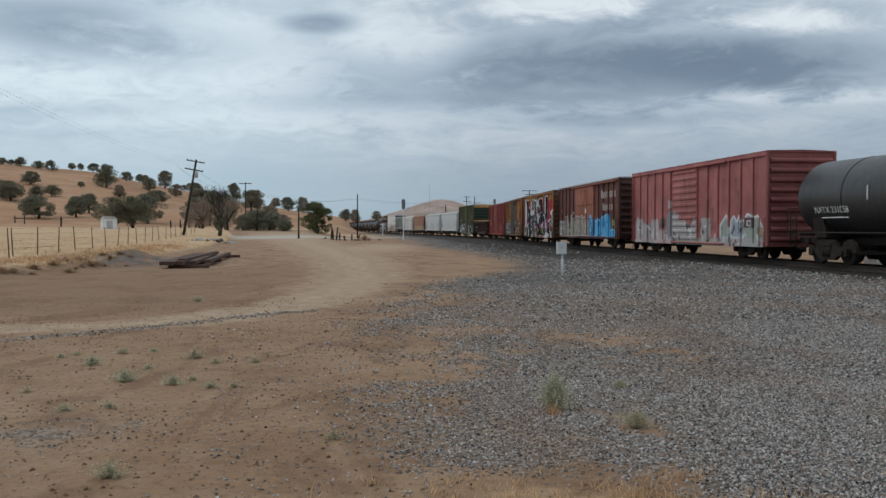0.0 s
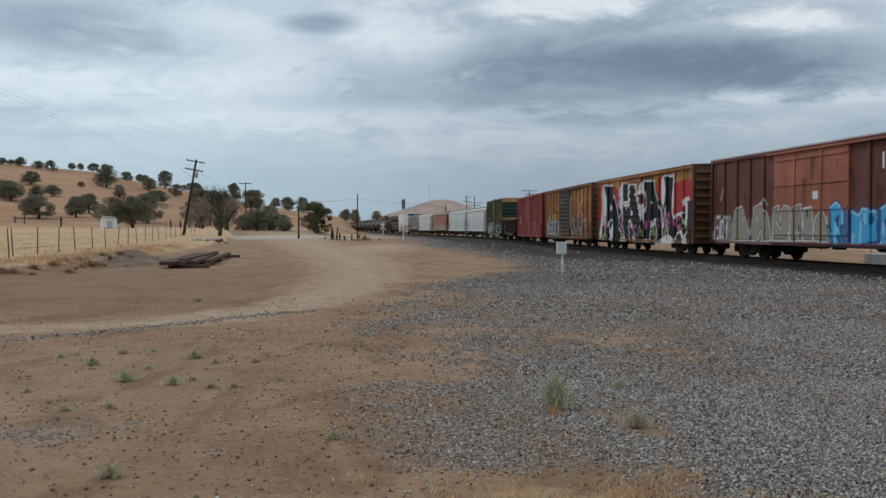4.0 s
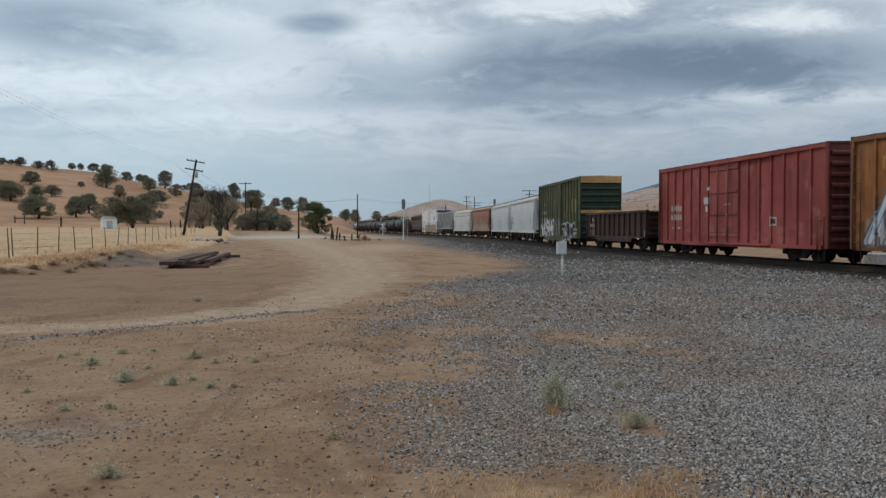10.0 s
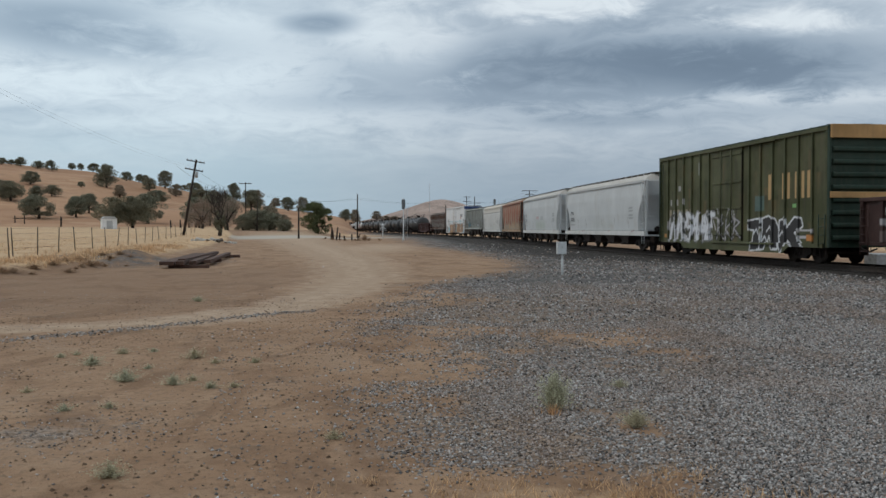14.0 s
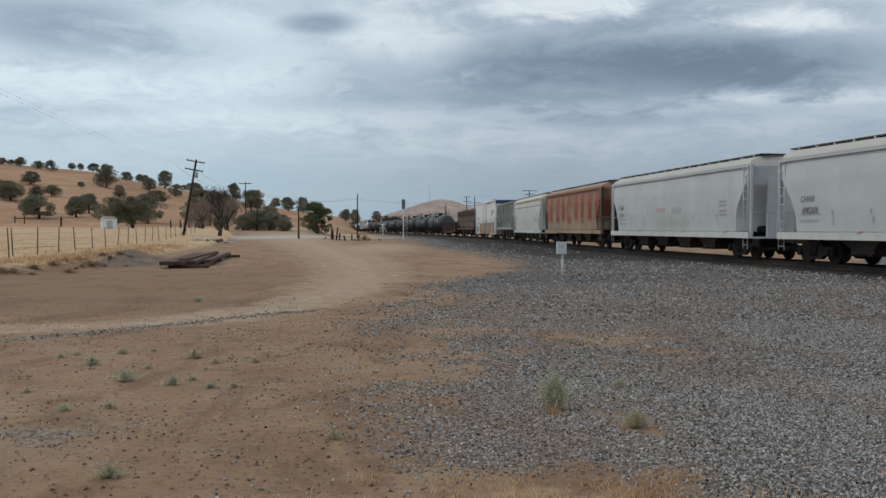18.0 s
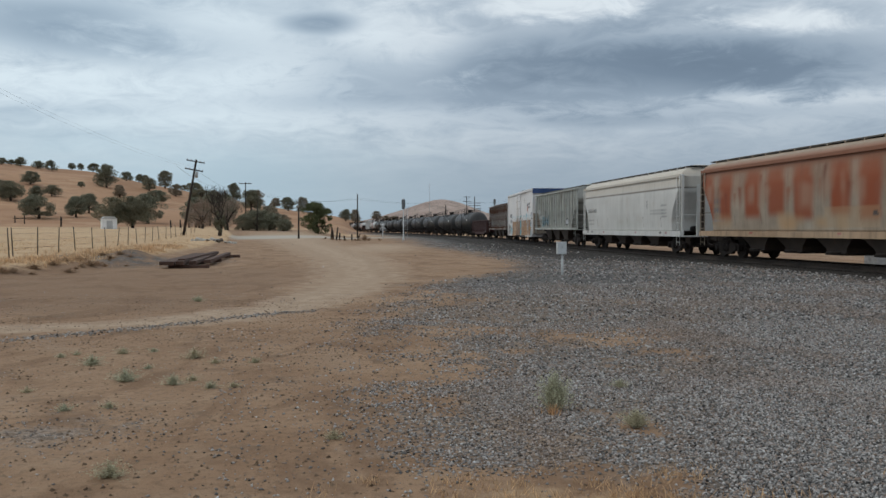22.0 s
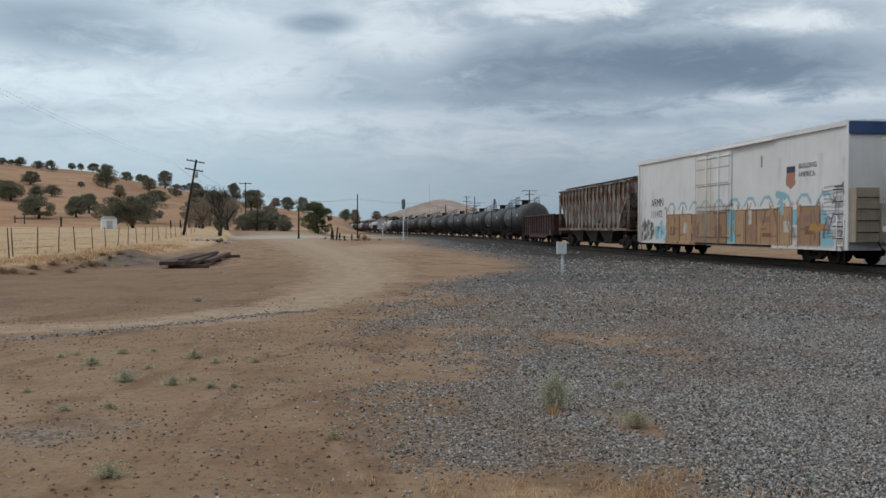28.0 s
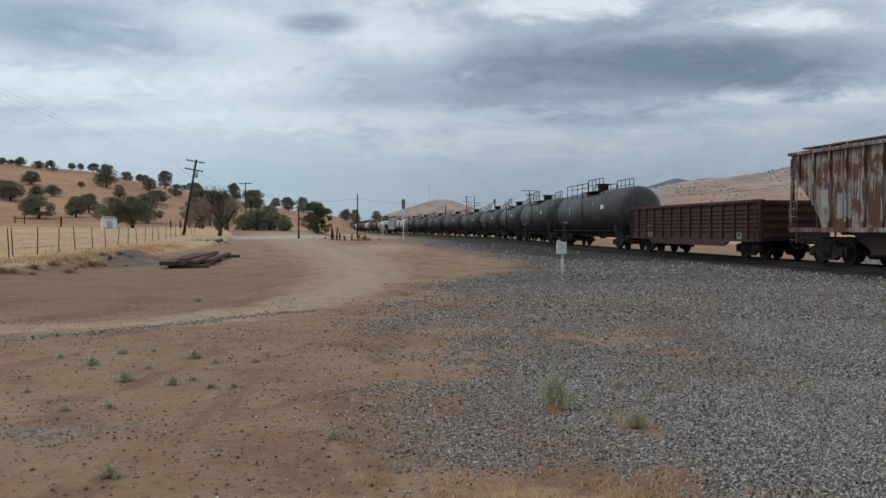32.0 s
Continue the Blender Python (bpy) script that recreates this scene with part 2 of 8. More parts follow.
def earth(k):
    co = obj_co(k)
    att = lambda n: k.attribute(n).outputs["Fac"]
    n1, n2, n3 = k.noise(co, 0.35, 5.0, 0.6), k.noise(co, 2.2, 6.0, 0.62), k.noise(co, 14.0, 5.0, 0.65)
    n0 = k.noise(co, 0.02, 4.0)
    grain = k.noise(co, 70.0, 3.0, 0.7)
    dirt = k.mix(k.ramp(n1, 0.3, 0.7), (0.262, 0.157, 0.093), (0.350, 0.225, 0.140))
    dirt = k.mix(k.ramp(n2, 0.42, 0.75, 0.0, 0.6), dirt, (0.395, 0.272, 0.178))
    dirt = k.mix(k.ramp(n3, 0.46, 0.72, 0.0, 0.6), dirt, (0.145, 0.096, 0.062))
    worn = k.noise(k.n("ShaderNodeMapping", {"Vector": co, "Location": (3.1, 7.7, 0.0), "Rotation": (0, 0, 0.25), "Scale": (0.9, 0.42, 1.0)}).outputs[0], 1.0, 6.0, 0.62, 0.6)
    dirt = k.mix(k.ramp(worn, 0.54, 0.68, 0.0, 0.5), dirt, (0.315, 0.218, 0.148))
    dirt = k.mix(k.ramp(worn, 0.50, 0.38, 0.0, 0.7), dirt, (0.195, 0.114, 0.067))
    dirt = k.mix(k.ramp(k.noise(co, 0.9, 6.0, 0.7), 0.56, 0.66, 0.0, 0.55), dirt, (0.150, 0.100, 0.068))
    pale = k.mix(k.ramp(n2, 0.35, 0.7), (0.356, 0.252, 0.172), (0.460, 0.342, 0.243))
    straw = k.mix(k.ramp(n1, 0.3, 0.7), (0.44, 0.293, 0.168), (0.555, 0.392, 0.240))
    straw = k.mix(k.ramp(n3, 0.45, 0.8, 0.0, 0.45), straw, (0.26, 0.17, 0.10))
    hill = k.mix(k.ramp(n0, 0.35, 0.65), (0.300, 0.166, 0.094), (0.400, 0.236, 0.140))
    hill = k.mix(k.ramp(n1, 0.4, 0.8, 0.0, 0.5), hill, (0.27, 0.155, 0.090))
    hill = k.mix(k.ramp(k.noise(co, 0.07, 6.0, 0.65, 0.5), 0.50, 0.66, 0.0, 0.6), hill, (0.46, 0.300, 0.185))
    hill = k.mix(k.ramp(k.noise(co, 0.045, 6.0, 0.7), 0.54, 0.68, 0.0, 0.6), hill, (0.235, 0.145, 0.094))
    chips = k.n("ShaderNodeTexVoronoi", {"Vector": co, "Scale": 24.0, "Randomness": 1.0})
    tone = k.n("ShaderNodeSeparateColor", [chips.outputs["Color"]]).outputs[0]
    stone = k.mix(tone, (0.060, 0.057, 0.055), (0.232, 0.215, 0.203))
    stone = k.mix(1.0, stone, k.mix(k.ramp(k.math("ADD", k.math("MULTIPLY", n1, 0.5), k.math("MULTIPLY", n2, 0.5)), 0.36, 0.64), (0.60, 0.60, 0.61), (1.25, 1.22, 1.18)), "MULTIPLY")
    stone = k.mix(k.math("MULTIPLY", att("mixed"), k.ramp(k.noise(co, 0.22, 5.0, 0.65), 0.36, 0.60, 0.35, 1.0)), stone, k.mix(tone, (0.16, 0.115, 0.083), (0.34, 0.255, 0.190)))
    rag = k.math("MULTIPLY", k.math("SUBTRACT", k.math("ADD", k.math("MULTIPLY", n2, 0.65), k.math("MULTIPLY", n3, 0.35)), 0.5), 1.9)
    edge = lambda a, soft=0.16: k.ramp(k.math("ADD", a, rag), 0.5 - soft, 0.5 + soft)
    wide = k.math("MULTIPLY", k.math("SUBTRACT", k.noise(co, 0.55, 4.0, 0.6), 0.5), 0.9)
    g = edge(k.math("ADD", k.math("MULTIPLY", att("gravel"), 0.92), wide), 0.30)
    dirt = k.mix(k.math("MULTIPLY", att("brown"), k.ramp(n1, 0.25, 0.6, 0.45, 1.0)), dirt, k.mix(n2, (0.185, 0.112, 0.070), (0.235, 0.150, 0.098)))
    c = k.mix(k.ramp(k.math("ADD", att("road"), k.math("MULTIPLY", rag, 0.5)), 0.25, 0.85), dirt, pale)
    c = k.mix(k.math("MULTIPLY", att("rut"), k.ramp(n2, 0.36, 0.66, 0.0, 0.42)), c, (0.270, 0.180, 0.117))
    c = k.mix(k.math("MULTIPLY", att("paved"), k.ramp(n1, 0.3, 0.6, 0.7, 1.0)), c, (0.43, 0.385, 0.325))
    c = k.mix(edge(att("straw"), 0.25), c, straw)
    c = k.mix(att("hill"), c, hill)
    # far hills: distance haze put into the soil colour, greyer and pinker
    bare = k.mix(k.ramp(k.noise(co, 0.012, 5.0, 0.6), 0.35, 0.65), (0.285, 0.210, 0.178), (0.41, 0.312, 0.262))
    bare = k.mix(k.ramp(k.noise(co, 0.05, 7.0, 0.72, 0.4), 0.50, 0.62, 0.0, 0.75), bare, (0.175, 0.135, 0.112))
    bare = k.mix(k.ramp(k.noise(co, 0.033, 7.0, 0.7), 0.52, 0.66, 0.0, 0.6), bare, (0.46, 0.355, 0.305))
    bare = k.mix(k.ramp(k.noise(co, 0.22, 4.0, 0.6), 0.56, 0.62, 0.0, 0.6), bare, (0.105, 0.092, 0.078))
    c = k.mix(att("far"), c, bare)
    # ballast turns darker close to the track and on its far shoulder
    stone = k.mix(att("dark_bed"), stone, k.mix(tone, (0.018, 0.015, 0.013), (0.060, 0.050, 0.043)))
    c = k.mix(g, c, stone)
    hgt = k.math("ADD", k.math("MULTIPLY", n3, 0.7), k.math("MULTIPLY", grain, 0.3))
    hgt = k.mix(g, hgt, k.ramp(chips.outputs["Distance"], 0.0, 0.6, 1.0, 0.0))
    return principled(k, c, 0.93, 0.0, bump(k, hgt, 0.05, 0.85), 0.15)


EARTH = material("earth", earth)
STEEL = plain("dark_truck_steel", (0.020, 0.0135, 0.0105), 0.85, 0.0, 0.6, 5.0)
RUSTY = plain("rusty_steel", (0.085, 0.048, 0.030), 0.85, 0.0, 0.45, 7.0)
RAIL_RUST = plain("oily_rail_steel", (0.034, 0.024, 0.018), 0.8, 0.0, 0.4, 7.0)
TIE_DARK = plain("creosoted_tie_wood", (0.030, 0.024, 0.020), 0.9, 0.0, 0.4, 5.0, 0.01)
TIE_WOOD = plain("tie_wood", (0.084, 0.046, 0.033), 0.9, 0.0, 0.4, 5.0, 0.01)
OLD_WOOD = plain("old_pole_wood", (0.036, 0.027, 0.022), 0.9, 0.0, 0.4, 5.0, 0.008)
GREY_WOOD = plain("grey_post_wood", (0.075, 0.060, 0.048), 0.9, 0.0, 0.4, 6.0, 0.008)
GALV = plain("galvanised_steel", (0.42, 0.43, 0.43), 0.5, 0.4, 0.2)
WHITE = plain("white_paint", (0.72, 0.73, 0.73), 0.55, 0.0, 0.12)
DARK_WIRE = plain("dark_wire", (0.05, 0.05, 0.05), 0.6)


def stone_tone(k):
    isl = k.n("ShaderNodeNewGeometry").outputs["Random Per Island"]
    c = k.mix(isl, (0.025, 0.024, 0.024), (0.465, 0.435, 0.410))
    c = k.mix(k.ramp(k.math("FRACT", k.math("MULTIPLY", isl, 37.0)), 0.74, 0.80, 0.0, 0.7), c, (0.275, 0.195, 0.148))
    c = k.mix(k.ramp(isl, 0.975, 0.985), c, (0.52, 0.51, 0.50))
    # dust of the dirt below settles on the stones in long streaks
    lie = k.n("ShaderNodeMapping", {"Vector": obj_co(k), "Rotation": (0, 0, 0.18), "Scale": (0.55, 0.22, 1.0)}).outputs[0]
    return k.mix(k.ramp(k.noise(lie, 1.0, 5.0, 0.6), 0.46, 0.64, 0.0, 0.55), c, k.mix(isl, (0.115, 0.080, 0.060), (0.340, 0.250, 0.195)))


STONE = material("ballast_stone", lambda k: principled(k, stone_tone(k), 0.85, 0.0, bump(k, k.noise(obj_co(k), 60.0, 3.0), 0.004), 0.2))
BARK = plain("bark", (0.055, 0.044, 0.036), 0.95, 0.0, 0.4, 4.0, 0.02)
OAK = leafy("oak_leaf", (0.190, 0.196, 0.142))
OAK_DRY = leafy("dry_oak_leaf", (0.250, 0.225, 0.172))
TWIGS = leafy("grey_twig_tangle", (0.250, 0.205, 0.165))
SCRUB = leafy("dry_scrub_leaf", (0.300, 0.205, 0.130))
FRESH = leafy("fresh_leaf", (0.120, 0.142, 0.072))
SAGE = leafy("sage_leaf", (0.43, 0.425, 0.305))
STRAW = leafy("straw_blade", (0.52, 0.352, 0.205))

# ---- mesh helpers ----


class Mesh:
    """Collects boxes, prisms and tubes into one bmesh."""

    def __init__(self):
        self.b = bmesh.new()

    def quad_shell(self, rings, cap=True, smooth=False):
        vs = [[self.b.verts.new(p) for p in r] for r in rings]
        for a, c in zip(vs, vs[1:]):
            for i in range(len(a)):
                j = (i + 1) % len(a)
                f = self.b.faces.new((a[i], a[j], c[j], c[i]))
                f.smooth = smooth
        if cap:
            self.b.faces.new(vs[0][::-1])
            self.b.faces.new(vs[-1])
        return self

    def box(self, x0, x1, y0, y1, z0, z1, bev=0.0):
        x0, x1, y0, y1, z0, z1 = min(x0, x1), max(x0, x1), min(y0, y1), max(y0, y1), min(z0, z1), max(z0, z1)
        e = min(bev, (x1 - x0) / 3, (y1 - y0) / 3, (z1 - z0) / 3)
        if e <= 0:
            return self.quad_shell([[(x0, y0, z), (x1, y0, z), (x1, y1, z), (x0, y1, z)] for z in (z0, z1)])
        def ring(z, i):
            a, c, f, g = x0 + i, x1 - i, y0 + i, y1 - i
            return [(a + e, f, z), (c - e, f, z), (c, f + e, z), (c, g - e, z), (c - e, g, z), (a + e, g, z), (a, g - e, z), (a, f + e, z)]
        return self.quad_shell([ring(z0, e * 0.7), ring(z0 + e, 0), ring(z1 - e, 0), ring(z1, e * 0.7)])

    def prism(self, outline, y0, y1, axis="y"):
        """outline: points in the plane across the axis."""
        def put(p, t):
            return (p[0], t, p[1]) if axis == "y" else ((t, p[0], p[1]) if axis == "x" else (p[0], p[1], t))
        return self.quad_shell([[put(p, t) for p in outline] for t in (y0, y1)])

    def tube(self, path, radii, n=8, smooth=True):
        pts = [Vector(p) for p in path]
        if not hasattr(radii, "__len__"):
            radii = [radii] * len(pts)
        rings = []
        for i, p in enumerate(pts):
            d = (pts[min(i + 1, len(pts) - 1)] - pts[max(i - 1, 0)]).normalized()
            a = d.orthogonal().normalized() if abs(d.z) < 0.95 else Vector((1, 0, 0))
            a = (a - d * a.dot(d)).normalized()
            c = d.cross(a)
            rings.append([p + (a * math.cos(t) + c * math.sin(t)) * radii[i] for t in (2 * math.pi * j / n for j in range(n))])
        return self.quad_shell(rings, True, smooth)

    def grid(self, x0, x1, y, z0, z1, step):
        """A wall facing -y, cut finely so that spray paint can follow it."""
        nx, nz = max(1, round((x1 - x0) / step)), max(1, round((z1 - z0) / step))
        vs = [[self.b.verts.new((x0 + (x1 - x0) * i / nx, y, z0 + (z1 - z0) * j / nz)) for i in range(nx + 1)] for j in range(nz + 1)]
        for j in range(nz):
            for i in range(nx):
                self.b.faces.new((vs[j][i], vs[j][i + 1], vs[j + 1][i + 1], vs[j + 1][i]))
        return self

    def post(self, x0, x1, y0, y1, z0, z1, step=0.08):
        """An upright bar cut along its height."""
        n = max(1, round((z1 - z0) / step))
        return self.quad_shell([[(x0, y0, z), (x1, y0, z), (x1, y1, z), (x0, y1, z)] for z in (z0 + (z1 - z0) * i / n for i in range(n + 1))])

    def beam(self, profile, x0, x1, step=0.08):
        """A level bar cut along its length; profile in y and z."""
        n = max(1, round((x1 - x0) / step))
        return self.quad_shell([[(x, a, b) for a, b in profile] for x in (x0 + (x1 - x0) * i / n for i in range(n + 1))])

    def done(self, name):
        bmesh.ops.recalc_face_normals(self.b, faces=self.b.faces)
        me = bpy.data.meshes.new(name)
        self.b.to_mesh(me)
        self.b.free()
        return me


def part(name, shape, mat, parent, label="", m=None):
    me = shape.done(name) if isinstance(shape, Mesh) else shape
    if mat and not me.materials:
        me.materials.append(mat)
    ob = new(name, me)
    ob.parent = parent
    if m is not None:
        ob.matrix_basis = m
    if label:
        ob["label"] = label
    return ob


def thing(name, label, category, group="", kind="", m=None):
    ob = new(name)
    ob.empty_display_size = 0.2
    if m is not None:
        ob.matrix_basis = m
    return tagged(ob, label, category, group, kind)


def solo(name, shape, mat, label, category, group="", kind="", m=None):
    """A thing of one mesh."""
    me = shape.done(name) if isinstance(shape, Mesh) else shape
    if mat and not me.materials:
        me.materials.append(mat)
    ob = new(name, me)
    if m is not None:
        ob.matrix_basis = m
    return tagged(ob, label, category, group, kind)


def spray(ob, fn):
    """Stores spray paint on a part: fn(x, z) gives colour and cover for car-side points."""
    me = ob.data
    n = len(me.vertices)
    co = np.empty(n * 3, np.float32)
    me.vertices.foreach_get("co", co)
    co = co.reshape(-1, 3) + np.array(ob.matrix_basis.translation, np.float32)
    rgba = fn(co[:, 0].astype(float), co[:, 2].astype(float))
    rgba[co[:, 1] > 0, 3] = 0
    at = me.attributes.new("paint", "FLOAT_COLOR", "POINT")
    at.data.foreach_set("color", rgba.astype(np.float32).ravel())
    me.attributes.new("cover", "FLOAT", "POINT").data.foreach_set("value", rgba[:, 3].astype(np.float32))


def bare_patch(x, y):
    """Where dirt shows through the gravel, in long streaks along the track."""
    a, b = x * 0.98 + y * 0.17, y * 0.98 - x * 0.17
    return wave(a, b * 0.6, 2.2, 1.2) * 0.5 + wave(a, b * 0.8, 0.8, 3.4) * 0.3 + wave(a, b, 0.33, 6.1) * 0.35


def worn_zone(x, y):
    """Share of bare dirt: the driven strip in the middle of the gravel, and the strip where it ends."""
    mid = 0.62 * np.exp(-(((x - 2.1) / 1.9) ** 2 + ((y - 12.4) / 2.7) ** 2)) * (0.55 + 0.45 * smooth(-0.5, 0.5, wave(x, y * 0.7, 0.55, 4.4)))
    end = 0.95 * smooth(6.1, 5.35, y + 0.22 * wave(x, y, 0.5, 1.7)) * smooth(1.9, 1.0, x + 0.3 * wave(x, y, 0.4, 8.7))
    return np.maximum(mid, end)


# ---- ground ----
def build_ground():
    view = np.radians(np.linspace(-31, 31, 300))
    rest = np.radians(np.linspace(31, 329, 120))[1:-1]
    ang = np.concatenate([view, rest])
    rad = np.concatenate([[0.6, 1.5, 2.6, 3.6], np.geomspace(4.4, 3200, 210)])
    na, nr = len(ang), len(rad)
    A, R = np.meshgrid(ang, rad)
    X, Y = (R * np.sin(A)).ravel(), (R * np.cos(A)).ravel()
    X, Y = np.append(X, 0.0), np.append(Y, 0.0)
    Z = height(X, Y)
    me = bpy.data.meshes.new("ground")
    faces = []
    for j in range(nr - 1):
        for i in range(na):
            k2 = (i + 1) % na
            faces.append((j * na + i, j * na + k2, (j + 1) * na + k2, (j + 1) * na + i))
    c = na * nr
    faces += [(c, (i + 1) % na, i) for i in range(na)]
    me.from_pydata(np.stack([X, Y, Z], 1).tolist(), [], [f[::-1] for f in faces])
    D = np.hypot(X, Y)
    off = X - track_x_at(Y)
    gx = np.interp(Y, GRAVEL_Y, GRAVEL_X)
    soft = 0.5 + D * 0.035
    gravel = np.clip((X - gx) / soft * 0.5 + 0.5, 0, 1.25) * smooth(4.4, 3.0, off) * smooth(420, 250, D)
    gravel = gravel - 0.80 * smooth(-0.25, 0.55, bare_patch(X, Y)) * smooth(4.5, 8.0, -off) * smooth(30, 20, Y) * smooth(0.36, 0.24, X / np.maximum(Y, 1.0))
    gravel = np.maximum(gravel, smooth(6.4, 4.6, -off) * smooth(3.6, 2.4, off) * smooth(420, 250, D))
    thin = 0.45 * np.exp(-(((X - 0.0) / 0.9) ** 2 + ((Y - 9.5) / 0.8) ** 2)) + 0.35 * np.exp(-(((X - 2.2) / 2.5) ** 2 + ((Y - 13.5) / 1.2) ** 2))
    gravel = gravel - 0.9 * worn_zone(X, Y)
    gravel = gravel - thin + 0.55 * smooth(2.4, 1.2, np.hypot((X + 14.0) / 2.4, (Y - 41.0) / 3.4))
    gravel = gravel + 0.40 * np.exp(-(((X + 2.9) / 0.8) ** 2 + ((Y - 6.6) / 1.2) ** 2)) + 0.42 * np.exp(-(((Y - 12.4 - (X + 6.1) * 1.25) / 0.45) ** 2)) * smooth(-1.6, -3.2, X) * smooth(-16, -8, X)
    rx = np.interp(Y, ROAD_Y, ROAD_X)
    slope = np.clip(np.abs(np.gradient(np.interp(np.arange(0, 160, 1.0), ROAD_Y, ROAD_X))), 0, 4)
    lean = np.sqrt(1 + np.interp(Y, np.arange(0, 160, 1.0), slope) ** 2)
    wid = 0.42 + 0.036 * D
    wid = wid * (1 + 0.5 * smooth(18, 30, Y))
    road = (0.95 - 0.18 * smooth(17, 30, Y)) * np.exp(-(((X - rx) / lean / wid) ** 2)) * smooth(190, 120, Y)
    road = np.maximum(road, 0.8 * np.exp(-(((X + 5.5) / 5.0) ** 2 + ((Y - 72) / 26.0) ** 2)))
    field = smooth(-0.5, 1.0, (np.interp(Y, FIELD_Y, FIELD_X) - X)) * smooth(-60, -10, Y)
    # straw starts late; the darker dirt before it stands in for train shade
    beyond = smooth(14.0, 24.0, off)
    straw = np.clip(np.maximum(field, beyond) + smooth(130, 220, D) * smooth(4, 9, np.abs(off)), 0, 1)
    straw = np.maximum(straw, 0.44 * np.exp(-(((X - 0.75) / 1.2) ** 2 + ((Y - 5.1) / 0.40) ** 2)))
    across = (X - rx) / lean / wid
    rut = (np.exp(-(((across - 0.28) / 0.10) ** 2)) + np.exp(-(((across + 0.30) / 0.10) ** 2)) + 0.7 * np.exp(-(((across - 0.85) / 0.12) ** 2))) * smooth(15, 22, Y) * smooth(110, 80, Y)
    lane = np.interp(X / np.maximum(Y, 1.0), (-0.24, -0.15, -0.09, -0.04), (107, 115, 148, 157))
    paved = smooth(10, 5, np.abs(Y - lane)) * smooth(-30, -26, X) * smooth(2.0, -2.0, off + 4)
    hill = smooth(190, 260, D)
    side = np.interp(Y, FIELD_Y, FIELD_X) - X
    cut = np.exp(-(((side - 0.15 - 0.5 * wave(X, Y, 1.7, 2.0)) / 0.75) ** 2)) * smooth(20, 26, Y) * smooth(46, 38, Y) * (0.6 + 0.4 * wave(X, Y, 1.1, 5.0))
    straw = straw * (1 - 0.9 * np.clip(cut * 1.3, 0, 1))
    for name, val in (("gravel", gravel), ("road", road), ("straw", straw), ("hill", hill), ("far", smooth(650, 1000, D)), ("rut", rut), ("paved", paved), ("dark_bed", np.maximum(smooth(3.6, 2.3, np.abs(off)), 0.85 * smooth(10.0, 6.0, -off) * smooth(34, 46, Y) * (off < 1))), ("brown", np.maximum(smooth(15.5, 17.5, Y) * smooth(38, 33, Y) * smooth(-3.0, -5.5, X) * 0.55, 1.3 * cut)), ("mixed", smooth(27, 18, Y) * smooth(0.40, 0.22, X / np.maximum(Y, 1.0)))):
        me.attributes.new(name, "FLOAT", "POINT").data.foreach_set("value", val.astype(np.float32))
    me.polygons.foreach_set("use_smooth", [True] * len(me.polygons))
    me.materials.append(EARTH)
    return tagged(new("ground", me), "dry brown dirt with grey railway gravel and straw fields", "ground", kind="structure")


build_ground()


def build_track():
    ss = np.arange(-200, 560, 2.0)
    for side, nm in ((-0.7525, "rail"), (0.7525, "rail")):
        m = Mesh()
        prof = [(-0.07, -0.172), (0.07, -0.172), (0.07, -0.155), (0.012, -0.135), (0.012, -0.04), (0.036, -0.03), (0.036, -0.004), (0.03, 0.0), (-0.03, 0.0), (-0.036, -0.004), (-0.036, -0.03), (-0.012, -0.04), (-0.012, -0.135), (-0.07, -0.155)]
        rings = []
        for s in ss:
            x, y, th = track(s)
            nx, ny = math.cos(th), math.sin(th)
            rings.append([(x + (side + a) * nx, y + (side + a) * ny, RAIL_Z + h) for a, h in prof])
        m.quad_shell(rings)
        solo(nm, m, RAIL_RUST, "rusty steel rail on wooden ties", "rail", "rails", "structure")
    tie = Mesh().box(-1.3, 1.3, -0.115, 0.115, -0.18, 0, 0.015).done("tie")
    tie.materials.append(TIE_DARK)
    bed = thing("track_ties", "dark creosoted wooden ties bedded in ballast", "ties", kind="structure")
    for i in range(230):
        x, y, th = track(-12 + i * 0.55)
        part("tie", tie, None, bed, m=pose(x, y, RAIL_Z - 0.172 + random.uniform(-0.006, 0.006), 0, 0, math.degrees(th) + random.uniform(-0.8, 0.8)))
    far = Mesh()
    for i in range(500):
        x, y, th = track(-12 + (230 + i) * 0.55)
        c, s_ = math.cos(th), math.sin(th)
        top = RAIL_Z - 0.172
        rings = [[(x + a * c - b * s_, y + a * s_ + b * c, z) for a, b in ((-1.3, -0.115), (1.3, -0.115), (1.3, 0.115), (-1.3, 0.115))] for z in (top - 0.18, top)]
        far.quad_shell(rings)
    ob = part("far_ties", far, TIE_DARK, bed)
    ob["kind"] = "stuff"


build_track()


